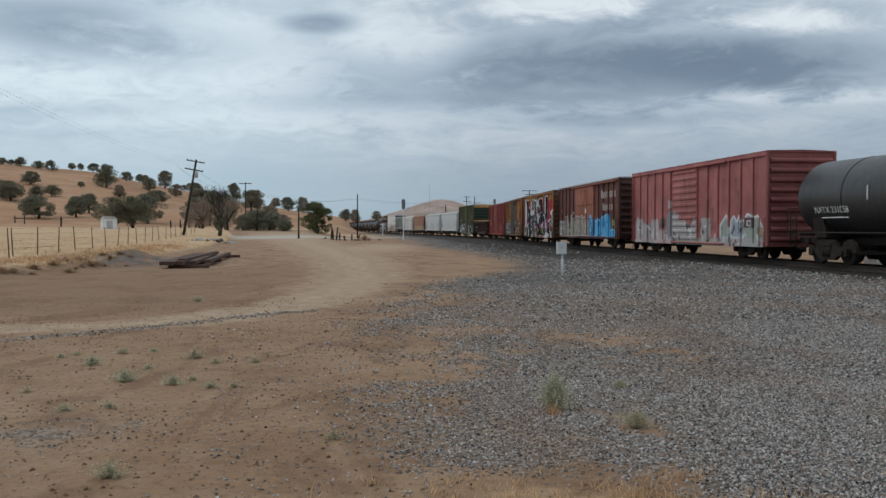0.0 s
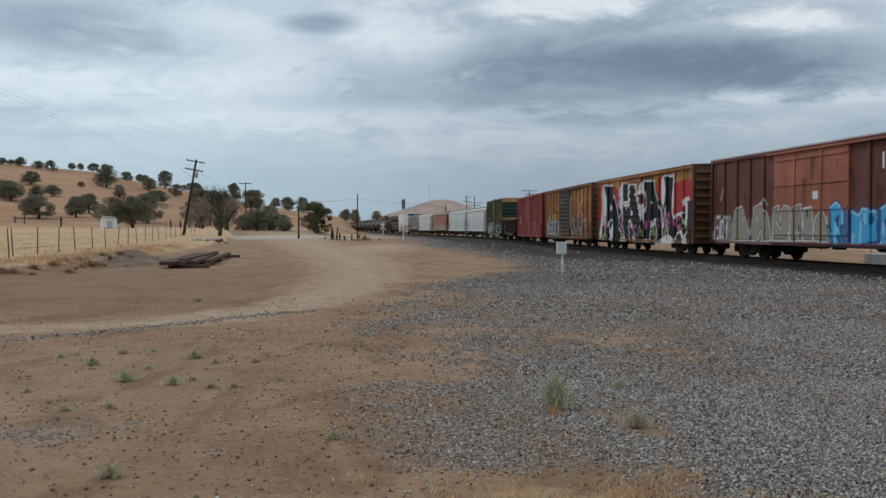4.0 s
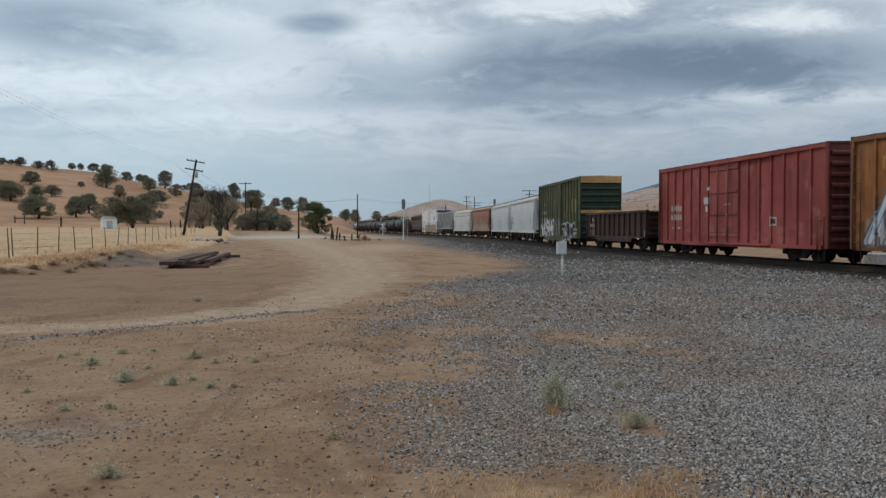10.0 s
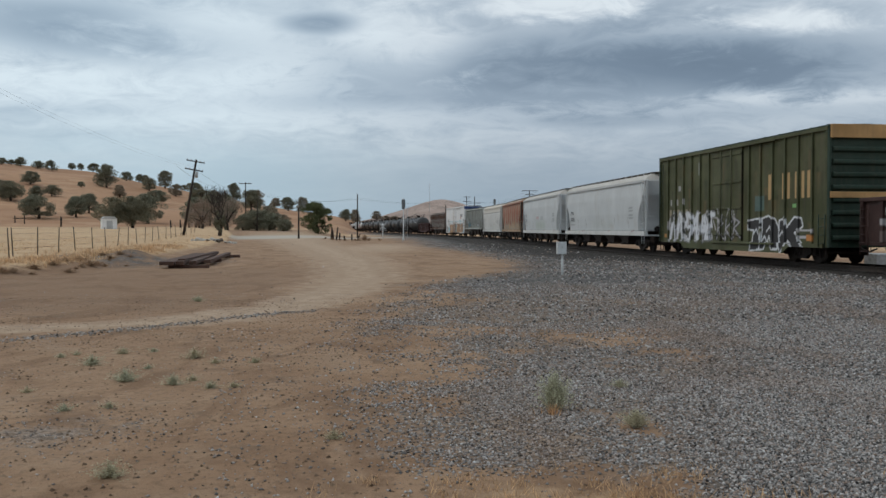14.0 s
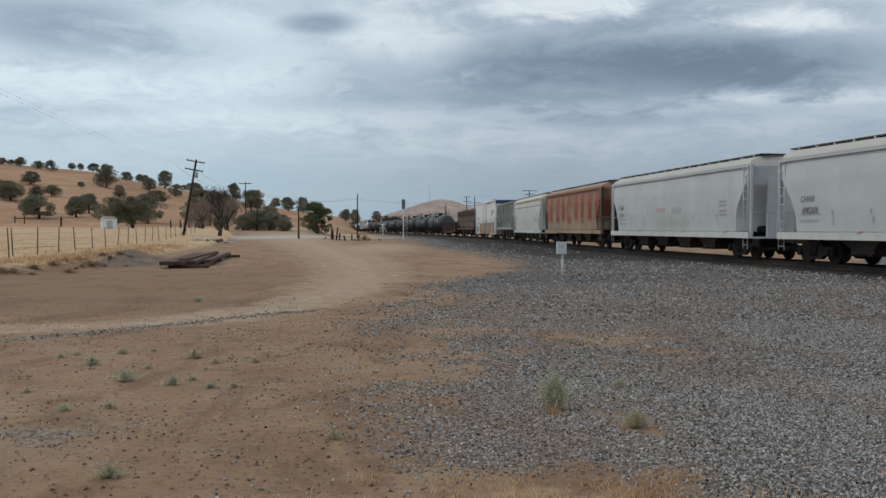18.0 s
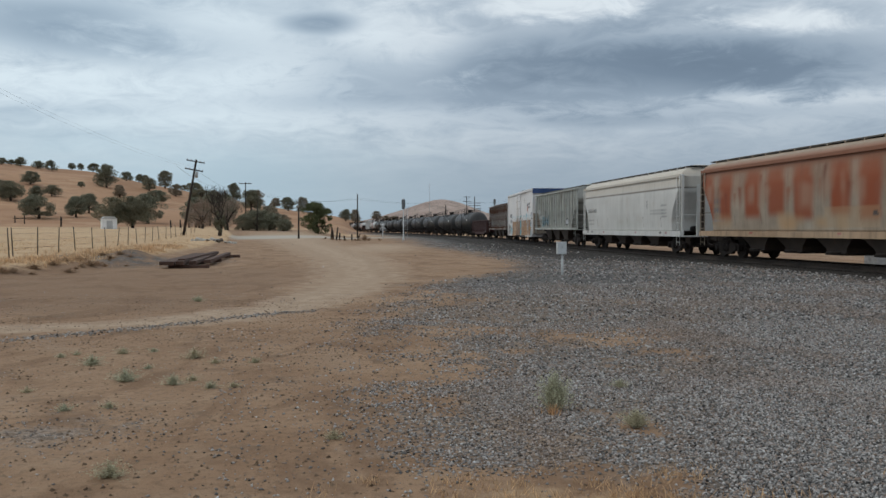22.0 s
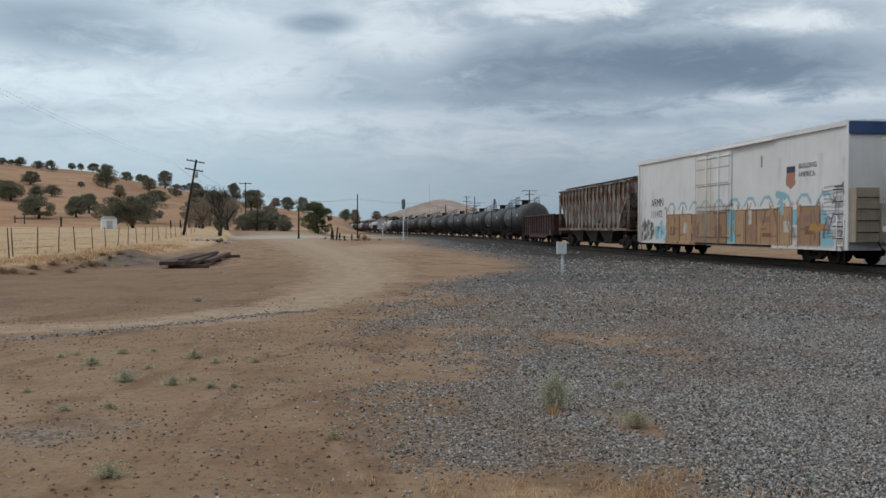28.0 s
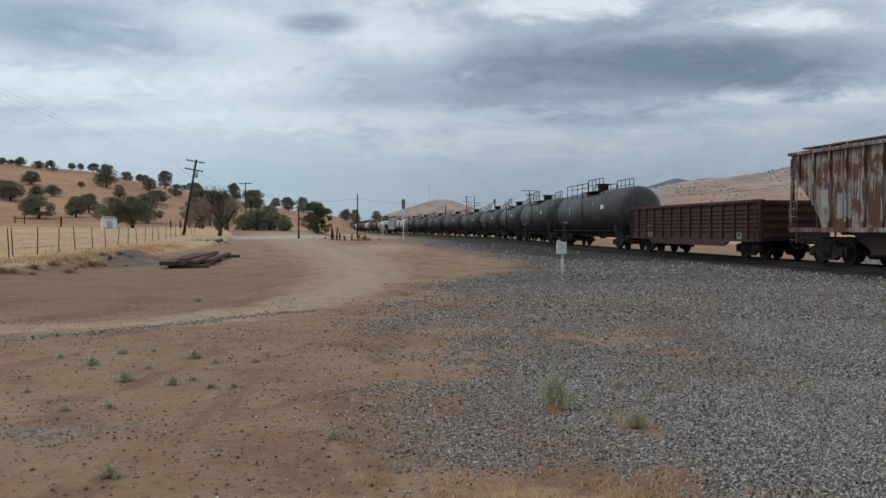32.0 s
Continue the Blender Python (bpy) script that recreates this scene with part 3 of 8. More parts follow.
# ---- spray paint and lettering ----
class Spray:
    """Layers of paint in a car side's own metres: strokes, polygons and bars."""

    def __init__(self):
        self.layers = []

    def strokes(self, segs, w, rgb, cover=1.0):
        self.layers.append(("s", np.array(segs, float).reshape(-1, 4), w, rgb, cover))
        return self

    def poly(self, pts, rgb, cover=1.0):
        self.layers.append(("p", np.array(pts, float), 0, rgb, cover))
        return self

    def bar(self, x0, x1, z0, z1, rgb, cover=1.0):
        return self.poly([(x0, z0), (x1, z0), (x1, z1), (x0, z1)], rgb, cover)

    def haze(self, x0, x1, z0, z1, rgb, cover, soft):
        self.layers.append(("h", np.array([x0, x1, z0, z1]), soft, rgb, cover))
        return self

    def run(self, x, w, z0, z1, rgb, cover):
        """A streak that thins out downwards."""
        self.layers.append(("r", np.array([x - w, x + w, z0, z1]), 2.0 * w, rgb, cover))
        return self

    def __call__(self, x, z):
        out = np.zeros((len(x), 4))
        for kind, geo, w, rgb, cover in self.layers:
            if kind in "hr":
                bx0, bx1, bz0, bz1 = geo[0] - w, geo[1] + w, geo[2] - w, geo[3] + w
            else:
                gx, gz = geo[:, 0::2], geo[:, 1::2]
                bx0, bx1, bz0, bz1 = gx.min() - w - 0.1, gx.max() + w + 0.1, gz.min() - w - 0.1, gz.max() + w + 0.1
            near = np.nonzero((x > bx0) & (x < bx1) & (z > bz0) & (z < bz1))[0]
            if not len(near):
                continue
            p, q = x[near], z[near]
            if kind == "s":
                best = np.full(len(p), 9.0)
                for ax, az, bx, bz in geo:
                    dx, dz = bx - ax, bz - az
                    t = np.clip(((p - ax) * dx + (q - az) * dz) / (dx * dx + dz * dz + 1e-9), 0, 1)
                    best = np.minimum(best, np.hypot(p - ax - t * dx, q - az - t * dz))
                a = np.clip((w - best) / 0.03 + 0.5, 0, 1)
            elif kind == "p":
                inside = np.zeros(len(p), bool)
                for (ax, az), (bx, bz) in zip(geo, np.roll(geo, -1, 0)):
                    hit = ((az > q) != (bz > q)) & (p < (bx - ax) * (q - az) / (bz - az + 1e-12) + ax)
                    inside ^= hit
                a = inside.astype(float)
            elif kind == "r":
                x0, x1, z0, z1 = geo
                t = np.clip((q - z0) / (z1 - z0 + 1e-6), 0, 1)
                half = (x1 - x0) / 2 * (0.55 + 0.45 * t)
                a = np.exp(-((p - (x0 + x1) / 2 - 0.05 * np.sin(q * 2.3 + x0 * 9)) / half) ** 2) * t ** 0.8 * smooth(-0.02, 0.10, z1 - q)
            else:
                x0, x1, z0, z1 = geo
                a = smooth(-w, w, p - x0) * smooth(-w, w, x1 - p) * smooth(-w, w, q - z0) * smooth(-w, w, z1 - q)
            a = a * cover
            out[near, :3] = out[near, :3] * (1 - a[:, None]) + np.array(rgb) * a[:, None]
            out[near, 3] = out[near, 3] * (1 - a) + a
        # keep the hue of thin cover
        cov = np.maximum(out[:, 3:4], 1e-4)
        out[:, :3] = (out[:, :3] / cov).clip(0, 1)
        return out


GLYPHS = (((0, 0, .4, 1), (.4, 1, .8, 0), (.2, .4, .65, .4)), ((0, 0, 0, 1), (0, 1, .6, .8), (.6, .8, 0, .5), (0, .5, .8, 0)),
          ((.8, 1, 0, 1), (0, 1, 0, 0), (0, 0, .8, 0), (0, .5, .6, .5)), ((0, 0, 0, 1), (.8, 1, 0, .5), (0, .5, .8, 0)),
          ((.8, .9, .1, 1), (.1, 1, .1, .55), (.1, .55, .8, .45), (.8, .45, .7, 0), (.7, 0, 0, .1)), ((0, 1, .8, 1), (.4, 1, .4, 0)),
          ((0, 0, 0, 1), (0, 1, .8, 0), (.8, 0, .8, 1)), ((.1, .1, .1, .9), (.1, .9, .8, .9), (.8, .9, .8, .1), (.8, .1, .1, .1)))


def tag(sp, x0, x1, z0, z1, n, fill, edge, seed, w=0.11, rim=0.07, lean=0.15):
    """A row of fat spray-painted letters that nobody can read."""
    r = random.Random(seed)
    segs = []
    wid = (x1 - x0) / n
    for i in range(n):
        g = GLYPHS[r.randrange(len(GLYPHS))]
        ox, oz, h = x0 + i * wid, z0 + r.uniform(0, 0.12) * (z1 - z0), (z1 - z0) * r.uniform(0.8, 1.0)
        for a, b, c, d in g:
            segs.append((ox + a * wid * 1.05 + b * h * lean, oz + b * h, ox + c * wid * 1.05 + d * h * lean, oz + d * h))
    ink = tuple(c * 0.22 for c in fill) if sum(fill) > 0.5 else BLK
    return sp.strokes(segs, w + rim, edge).strokes(segs, w + 0.012, ink).strokes(segs, w - 0.022, fill)


def scrawl(sp, x0, x1, z0, z1, n, colours, w, seed, steep=1.5):
    """Loose quick strokes."""
    r = random.Random(seed)
    for i in range(n):
        x, z = r.uniform(x0, x1), r.uniform(z0, z1)
        a, ln = r.gauss(1.57, 0.5) * steep / 1.5, r.uniform(0.15, 0.5) * (z1 - z0)
        dx, dz = ln * math.cos(a), ln * math.sin(a)
        mid = (x + dx * 0.5 + r.uniform(-.1, .1), z + dz * 0.5 + r.uniform(-.1, .1))
        sp.strokes([(x, z, *mid), (*mid, x + dx, min(z + dz, z1 + 0.2))], w * r.uniform(0.9, 1.9), colours[i % len(colours)], r.uniform(0.8, 1.0))
    return sp


def grime(sp, L, z0, z1, n, seed, tone=(0.045, 0.032, 0.024), rust=(0.13, 0.05, 0.022), amount=1.0):
    """Runs of soot and rust down the sheets, and grease splashes."""
    r = random.Random(seed)
    for i in range(n):
        x, top, ln = r.uniform(-L / 2, L / 2), r.uniform(z0 + 0.4, z1), r.uniform(0.4, 2.4)
        sp.run(x, r.uniform(0.04, 0.22), max(z0, top - ln), top, tone if r.random() < 0.6 else rust, r.uniform(0.25, 0.85) * amount)
    for i in range(n // 2):
        x, z = r.uniform(-L / 2, L / 2), r.uniform(z0, z0 + 0.6)
        sp.haze(x, x + r.uniform(0.2, 0.9), z, z + r.uniform(0.08, 0.35), rust if r.random() < 0.5 else tone, r.uniform(0.2, 0.55) * amount, 0.08)
    return sp


def bars(sp, x, z, h, n, rgb, wide=0.55, gap=0.35, cover=0.9):
    """Lettering that is only a row of marks."""
    for i in range(n):
        a = x + i * h * (wide + gap)
        sp.bar(a, a + h * wide, z, z + h, rgb, cover)
    return sp


def lettering(text, size, x, y, z, mat, parent, name="lettering"):
    """Readable writing on a side that faces -y."""
    cu = bpy.data.curves.new(name, "FONT")
    cu.body, cu.size, cu.extrude = text, size, 0.002
    tmp = bpy.data.objects.new("tmp_text", cu)
    me = bpy.data.meshes.new_from_object(tmp)
    bpy.data.objects.remove(tmp)
    me.name = name
    return part(name, me, mat, parent, m=pose(x, y, z, 90, 0, 0))


# ---- rolling stock: shared running gear ----
def wheelset_mesh():
    m = Mesh()
    for s in (-1, 1):
        m.tube([(0, s * 0.69, 0), (0, s * 0.715, 0), (0, s * 0.73, 0), (0, s * 0.82, 0)], [0.485, 0.485, 0.457, 0.452], 24, False)
        m.tube([(0, s * 0.82, 0), (0, s * 0.825, 0), (0, s * 0.86, 0)], [0.36, 0.16, 0.14], 16, False)
    m.tube([(0, -1.03, 0), (0, 1.03, 0)], 0.085, 10)
    return m.done("wheelset")


def truck_mesh():
    m = Mesh()
    arch = [(-1.17, 0.34), (-1.17, 0.60), (-0.95, 0.67), (-0.62, 0.66), (-0.40, 0.88), (-0.30, 0.92), (0.30, 0.92), (0.40, 0.88), (0.62, 0.66), (0.95, 0.67), (1.17, 0.60),
            (1.17, 0.34), (1.02, 0.30), (0.72, 0.36), (0.42, 0.17), (-0.42, 0.17), (-0.72, 0.36), (-1.02, 0.30)]
    for s in (-1, 1):
        m.prism(arch, s * 0.93, s * 1.09)
        for x in (-0.89, 0.89):
            m.tube([(x, s * 1.02, 0.455), (x, s * 1.17, 0.455)], [0.15, 0.12], 10, False)
        for x in (-0.16, 0.0, 0.16):
            m.tube([(x, s * 1.10, 0.30), (x, s * 1.10, 0.66)], 0.07, 8)
        m.box(-0.34, 0.34, s * 1.08, s * 1.14, 0.66, 0.80, 0.02)
    m.box(-0.22, 0.22, -1.1, 1.1, 0.56, 0.82, 0.03)
    for x in (-1.32, 1.32):
        m.box(x - 0.07, x + 0.07, -0.9, 0.9, 0.38, 0.48, 0.02)
    return m.done("truck")


def coupler_mesh():
    m = Mesh().box(-0.1, 0.75, -0.09, 0.09, 0.74, 0.98, 0.02)
    m.box(0.62, 0.95, -0.17, 0.12, 0.70, 1.0, 0.04)
    m.tube([(0.1, -0.35, 0.85), (0.35, -0.36, 0.60), (0.7, -0.3, 0.50), (1.0, -0.2, 0.62)], 0.03, 6)
    return m.done("coupler")


WHEEL_R = 0.455
WHEELSET, TRUCK, COUPLER = wheelset_mesh(), truck_mesh(), coupler_mesh()
for _m in (WHEELSET, TRUCK, COUPLER):
    _m.materials.append(STEEL)


def ladder(x0, x1, y, z0, z1, rungs):
    m = Mesh()
    for x in (x0, x1):
        m.tube([(x, y, z0), (x, y, z1)], 0.022, 5)
    for i in range(rungs):
        z = z0 + (z1 - z0) * (i + 0.5) / rungs
        m.tube([(x0, y, z), (x1, y, z)], 0.016, 5)
    return m


def running_gear(car, length, centre):
    """Two trucks, centre sill and couplers. length: over the end sills; centre: from the middle to a truck."""
    for s in (-1, 1):
        t = part("truck", TRUCK, None, car, m=pose(s * centre, 0, 0))
        for x in (-0.89, 0.89):
            part("wheelset", WHEELSET, None, t, m=pose(x, 0, WHEEL_R))
        part("coupler", COUPLER, None, car, m=pose(s * length / 2, 0, 0, 0, 0, 0 if s > 0 else 180))
    part("centre_sill", Mesh().box(-length / 2, length / 2, -0.17, 0.17, 0.72, 1.02, 0.02), STEEL, car)


CAR_GROUP = "cars of the freight train"


def boxcar(name, label, L, zb, zt, mats, posts, door, fn, ribs=9, door_style="ribbed", roof_mat=None, sill_drop=0.26, smooth_side=False, centre=None, end_band=None, end_ribs=9):
    """mats: side, door, end. door: from, to in metres from the middle, the leading end positive."""
    side, dmat, emat = mats
    roof_mat = roof_mat or emat
    car = thing(name, label, "boxcar", CAR_GROUP)
    h, w = L / 2, 1.44
    sheet = Mesh().grid(-h, h, -w, zb, zt, 0.04).box(-h + 0.01, h - 0.01, -w + 0.004, -w + 0.06, zb, zt).box(-h, h, w - 0.06, w, zb, zt)
    spray(part("side_sheet", sheet, side, car), fn)
    proud = w + 0.075
    if not smooth_side:
        for x in posts:
            if door[0] - 0.1 < x < door[1] + 0.1:
                continue
            p = Mesh().post(-0.05, 0.05, -proud, -w + 0.01, zb, zt - 0.06)
            spray(part("side_post", p, side, car, m=pose(x, 0, 0)), fn)
    chord = Mesh().grid(-h, h, -proud - 0.014, zt - 0.13, zt + 0.02, 0.075).box(-h, h, -proud - 0.01, -w, zt - 0.13, zt + 0.02).box(-h, h, w, proud, zt - 0.13, zt + 0.02)
    spray(part("top_chord", chord, side, car), fn)
    sill = Mesh().grid(-h + 0.3, h - 0.3, -proud - 0.004, zb - 0.02, zb + 0.13, 0.075).box(-h + 0.3, h - 0.3, -proud, -w, zb - 0.02, zb + 0.13)
    sill.prism([(-h * 0.66, zb - 0.02), (h * 0.66, zb - 0.02), (h * 0.6, zb - sill_drop), (-h * 0.6, zb - sill_drop)], -proud, -w + 0.02)
    if sill_drop > 0:
        sill.grid(-h * 0.6, h * 0.6, -proud - 0.006, zb - sill_drop, zb - 0.01, 0.05)
    sill.box(-h, h, w, proud, zb - 0.02, zb + 0.13)
    spray(part("side_sill", sill, side, car), fn)
    # door
    d0, d1 = door
    dz0, dz1 = zb + 0.12, zt - 0.16
    dm = Mesh().grid(d0, d1, -proud - 0.004, dz0, dz1, 0.045).box(d0 + 0.005, d1 - 0.005, -proud, -w, dz0, dz1).post(d0, d0 + 0.01, -proud - 0.002, -w, dz0, dz1).post(d1 - 0.01, d1, -proud - 0.002, -w, dz0, dz1)
    dob = part("door", dm, dmat, car)
    spray(dob, fn)
    if door_style == "ribbed":
        n = ribs
        for i in range(n):
            z = dz0 + (dz1 - dz0) * (i + 0.5) / n
            rm = Mesh().beam(((-proud, z - 0.10), (-proud - 0.045, z - 0.05), (-proud - 0.045, z + 0.05), (-proud, z + 0.10)), d0 + 0.07, d1 - 0.07)
            spray(part("door_rib", rm, dmat, dob), fn)
    else:
        for z in (dz0 + 0.3, dz0 + (dz1 - dz0) * 0.36, dz0 + (dz1 - dz0) * 0.64, dz1 - 0.25):
            rm = Mesh().beam(((-proud, z - 0.05), (-proud - 0.045, z - 0.04), (-proud - 0.045, z + 0.04), (-proud, z + 0.05)), d0 + 0.05, d1 - 0.05)
            spray(part("door_rib", rm, dmat, dob), fn)
        for x in (d0 + (d1 - d0) * 0.32, d0 + (d1 - d0) * 0.68):
            part("lock_bar", Mesh().tube([(x, -proud - 0.06, dz0), (x, -proud - 0.06, dz1)], 0.025, 6), dmat, dob)
    track_rail = Mesh().box(d0 - (d1 - d0) * 0.1, d1 + (d1 - d0) * 1.05, -proud - 0.10, -proud + 0.01, zt - 0.17, zt - 0.10, 0.01)
    part("door_track", track_rail, dmat, car)
    part("lower_door_track", Mesh().box(d0 - 0.1, d1 + (d1 - d0) * 1.0, -proud - 0.08, -proud + 0.01, zb + 0.03, zb + 0.10, 0.01), STEEL if smooth_side else side, car)
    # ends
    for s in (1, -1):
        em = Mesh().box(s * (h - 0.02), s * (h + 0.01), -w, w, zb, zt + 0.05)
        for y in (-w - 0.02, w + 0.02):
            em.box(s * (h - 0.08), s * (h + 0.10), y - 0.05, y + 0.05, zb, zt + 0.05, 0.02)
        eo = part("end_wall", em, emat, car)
        n = end_ribs
        for i in range(n):
            z = zb + 0.12 + (zt - zb - 0.25) * (i + 0.5) / n
            r = Mesh().prism([(s * h, z - 0.13), (s * (h + 0.15), z - 0.06), (s * (h + 0.16), z + 0.02), (s * (h + 0.12), z + 0.07), (s * h, z + 0.09)], -w + 0.09, w - 0.09)
            part("end_rib", r, emat, eo)
        if end_band:
            for z0, z1 in ((zt - 0.42, zt + 0.07), (2.44, 2.66)):
                part("end_band", Mesh().box(s * (h + 0.005), s * (h + 0.17), -w - 0.03, w + 0.03, z0, z1, 0.01), end_band, eo)
        part("end_ladder", ladder(0, 0.42, -w - 0.10, zb, zt - 0.3 if s < 0 else zb + 1.2, 7 if s < 0 else 4), emat, car, m=pose(h - 0.52 if s > 0 else -h + 0.1, 0, 0))
        part("stirrup", Mesh().tube([(0, -w - 0.05, zb), (0, -w - 0.05, zb - 0.42), (0.4, -w - 0.05, zb - 0.42), (0.4, -w - 0.05, zb)], 0.02, 5, False), STEEL, car, m=pose(h - 0.5 if s > 0 else -h + 0.1, 0, 0))
    part("brake_wheel", Mesh().tube([(-h - 0.14, 0.5, 2.3), (-h - 0.17, 0.5, 2.3)], 0.28, 14, False), STEEL, car)
    # roof
    rm = Mesh().prism([(-w - 0.09, zt), (-w - 0.09, zt + 0.05), (0, zt + 0.09), (w + 0.09, zt + 0.05), (w + 0.09, zt)], -h - 0.06, h + 0.06, "x")
    ro = part("roof", rm, roof_mat, car)
    n = 14
    for i in range(n + 1):
        x = -h + L * i / n
        part("roof_seam", Mesh().prism([(-w - 0.095, zt + 0.03), (-w - 0.095, zt + 0.066), (0, zt + 0.106), (w + 0.095, zt + 0.066), (w + 0.095, zt + 0.03), (0, zt + 0.07)], x - 0.035, x + 0.035, "x"), roof_mat, ro)
    # gear under the floor
    part("brake_gear", Mesh().tube([(-1.6, -0.55, 0.72), (-0.4, -0.55, 0.72)], 0.17, 10).box(0.4, 0.9, -0.9, -0.6, 0.55, 0.85, 0.03).tube([(-4, -0.4, 0.62), (4, -0.4, 0.62)], 0.02, 5), STEEL, car)
    for x in (-2.8, 0.0, 2.8):
        part("cross_bearer", Mesh().box(x - 0.1, x + 0.1, -1.3, 1.3, 0.64, 0.98), STEEL, car)
    part("air_reservoir", Mesh().tube([(1.3, 0.5, 0.68), (2.4, 0.5, 0.68)], 0.22, 10), STEEL, car)
    part("floor_frame", Mesh().box(-h + 0.05, h - 0.05, -1.35, 1.35, 0.96, 1.06), STEEL, car)
    running_gear(car, L, centre or (h - 2.6))
    return car


def section(z, table):
    zs = [a for a, _ in table]
    return float(np.interp(z, zs, [b for _, b in table]))


def covered_hopper(name, label, L, mats, fn, ribbed=0, zt=4.55, bays=4, sill_z=(1.02, 1.30), frame_mat=None, end_mat=None):
    """A long covered hopper: a lofted body that narrows to the bays, side sill, end frames, roof walkway."""
    body, sill_m, dark = mats
    car = thing(name, label, "hopper car", CAR_GROUP)
    h = L / 2
    zs0 = sill_z[1]
    hx = ((zs0, h - 1.55), (1.8, h - 1.5), (2.3, h - 1.3), (2.8, h - 0.92), (3.2, h - 0.60), (zt - 0.3, h - 0.38), (zt + 0.2, h - 0.38)) if not ribbed else \
         ((zs0, h - 2.2), (1.8, h - 2.0), (2.3, h - 1.55), (2.9, h - 0.85), (3.3, h - 0.35), (3.5, h - 0.2), (zt + 0.2, h - 0.16))
    wy = ((zs0, 1.50), (2.2, 1.56), (3.2, 1.56), (zt - 0.42, 1.50), (zt - 0.36, 1.50), (zt - 0.12, 1.36), (zt + 0.05, 1.0), (zt + 0.12, 0.4)) if not ribbed else \
         ((zs0, 1.44), (zt - 0.10, 1.44), (zt - 0.05, 1.40), (zt + 0.05, 1.0), (zt + 0.12, 0.4))
    zl = list(np.arange(zs0, zt - 0.3, 0.085)) + [zt - 0.36, zt - 0.25, zt - 0.12, zt - 0.05, zt + 0.05, zt + 0.12]
    zl = sorted(set(round(float(z), 3) for z in zl))
    nx = 200
    rings = []
    for z in zl:
        a, b = section(z, hx), section(z, wy)
        rings.append([(-a + 2 * a * i / nx, -b, z) for i in range(nx + 1)] + [(a, b, z), (-a, b, z)])
    m = Mesh().quad_shell(rings, True, not ribbed)
    ob = part("hopper_body", m, body, car)
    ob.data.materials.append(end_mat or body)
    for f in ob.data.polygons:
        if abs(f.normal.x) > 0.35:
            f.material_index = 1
    spray(ob, fn)
    if ribbed:
        for i in range(ribbed):
            x = -h + 0.3 + (L - 0.6) * (i + 0.5) / ribbed
            a = section(2.0, hx)
            z0 = zs0 if abs(x) < h - 2.2 else (2.2 if abs(x) < h - 1.3 else 3.0)
            p = Mesh().post(-0.04, 0.04, -1.54, -1.43, z0, zt - 0.12)
            spray(part("side_post", p, body, car, m=pose(x, 0, 0)), fn)
    a = 0.36 if not ribbed else 0.14
    c0, c1 = (zt - 0.42, zt - 0.29) if not ribbed else (zt - 0.17, zt - 0.06)
    top = Mesh().grid(-h + a, h - a, -1.585, c0, c1, 0.1).box(-h + a, h - a, -1.58, -1.36, c0, c1, 0.02).box(-h + a, h - a, 1.36, 1.58, c0, c1)
    spray(part("top_chord", top, body, car), fn)
    sm = Mesh().grid(-h + 0.25, h - 0.25, -1.585, sill_z[0], sill_z[1], 0.09).box(-h + 0.25, h - 0.25, -1.58, -1.42, sill_z[0], sill_z[1]).box(-h + 0.25, h - 0.25, 1.42, 1.58, sill_z[0], sill_z[1])
    spray(part("side_sill", sm, sill_m, car), fn)
    # bays
    for i in range(bays):
        x = -h + 3.6 + (L - 7.2) * (i + 0.5) / bays
        half = (L - 7.2) / bays / 2
        bm = Mesh().quad_shell([[(x - a, -b, z), (x + a, -b, z), (x + a, b, z), (x - a, b, z)] for a, b, z in ((half * 1.0, 1.36, sill_z[1] - 0.05), (half * 0.45, 1.2, 0.62), (half * 0.40, 1.15, 0.42), (half * 0.40, 0.6, 0.36))])
        bo = part("hopper_bay", bm, dark, car)
        part("outlet_gate", Mesh().box(x - half * 0.42, x + half * 0.42, -1.25, 1.25, 0.36, 0.44, 0.01).tube([(x - half * 0.3, -1.3, 0.46), (x + half * 0.3, -1.3, 0.46)], 0.03, 6), STEEL, bo)
    for s in (1, -1):
        sm = Mesh().quad_shell([[(s * (h - 0.9), -1.3, zt - 0.6), (s * (h - 0.9), 1.3, zt - 0.6), (s * (h - 0.75), 1.3, zt - 0.6), (s * (h - 0.75), -1.3, zt - 0.6)],
                               [(s * (h - 3.4), -1.3, 1.1), (s * (h - 3.4), 1.3, 1.1), (s * (h - 3.2), 1.3, 1.1), (s * (h - 3.2), -1.3, 1.1)]])
        part("slope_sheet", sm, dark, car)
        fm = Mesh().box(s * (h - 0.34), s * (h - 0.22), -1.5, -1.38, sill_z[0], zt - 0.3, 0.01).box(s * (h - 0.34), s * (h - 0.22), 1.38, 1.5, sill_z[0], zt - 0.3, 0.01)
        fm.box(s * (h - 0.9), s * (h - 0.1), -1.45, 1.45, sill_z[0] - 0.02, sill_z[0] + 0.06)
        fm.box(s * (h - 0.62), s * (h - 0.5), -0.6, 0.6, sill_z[0], zt - 0.7, 0.01)
        part("end_frame", fm, frame_mat or body, car)
        part("end_ladder", ladder(0, 0.42, -1.56, sill_z[0] - 0.45, zt - 0.3, 11), body, car, m=pose(h - 0.78 if s > 0 else -h + 0.34, 0, 0))
        rm = Mesh().tube([(s * (h - 0.15), -1.5, sill_z[0]), (s * (h - 0.15), -1.5, sill_z[0] + 1.1), (s * (h - 0.15), 1.5, sill_z[0] + 1.1), (s * (h - 0.15), 1.5, sill_z[0])], 0.02, 5, False)
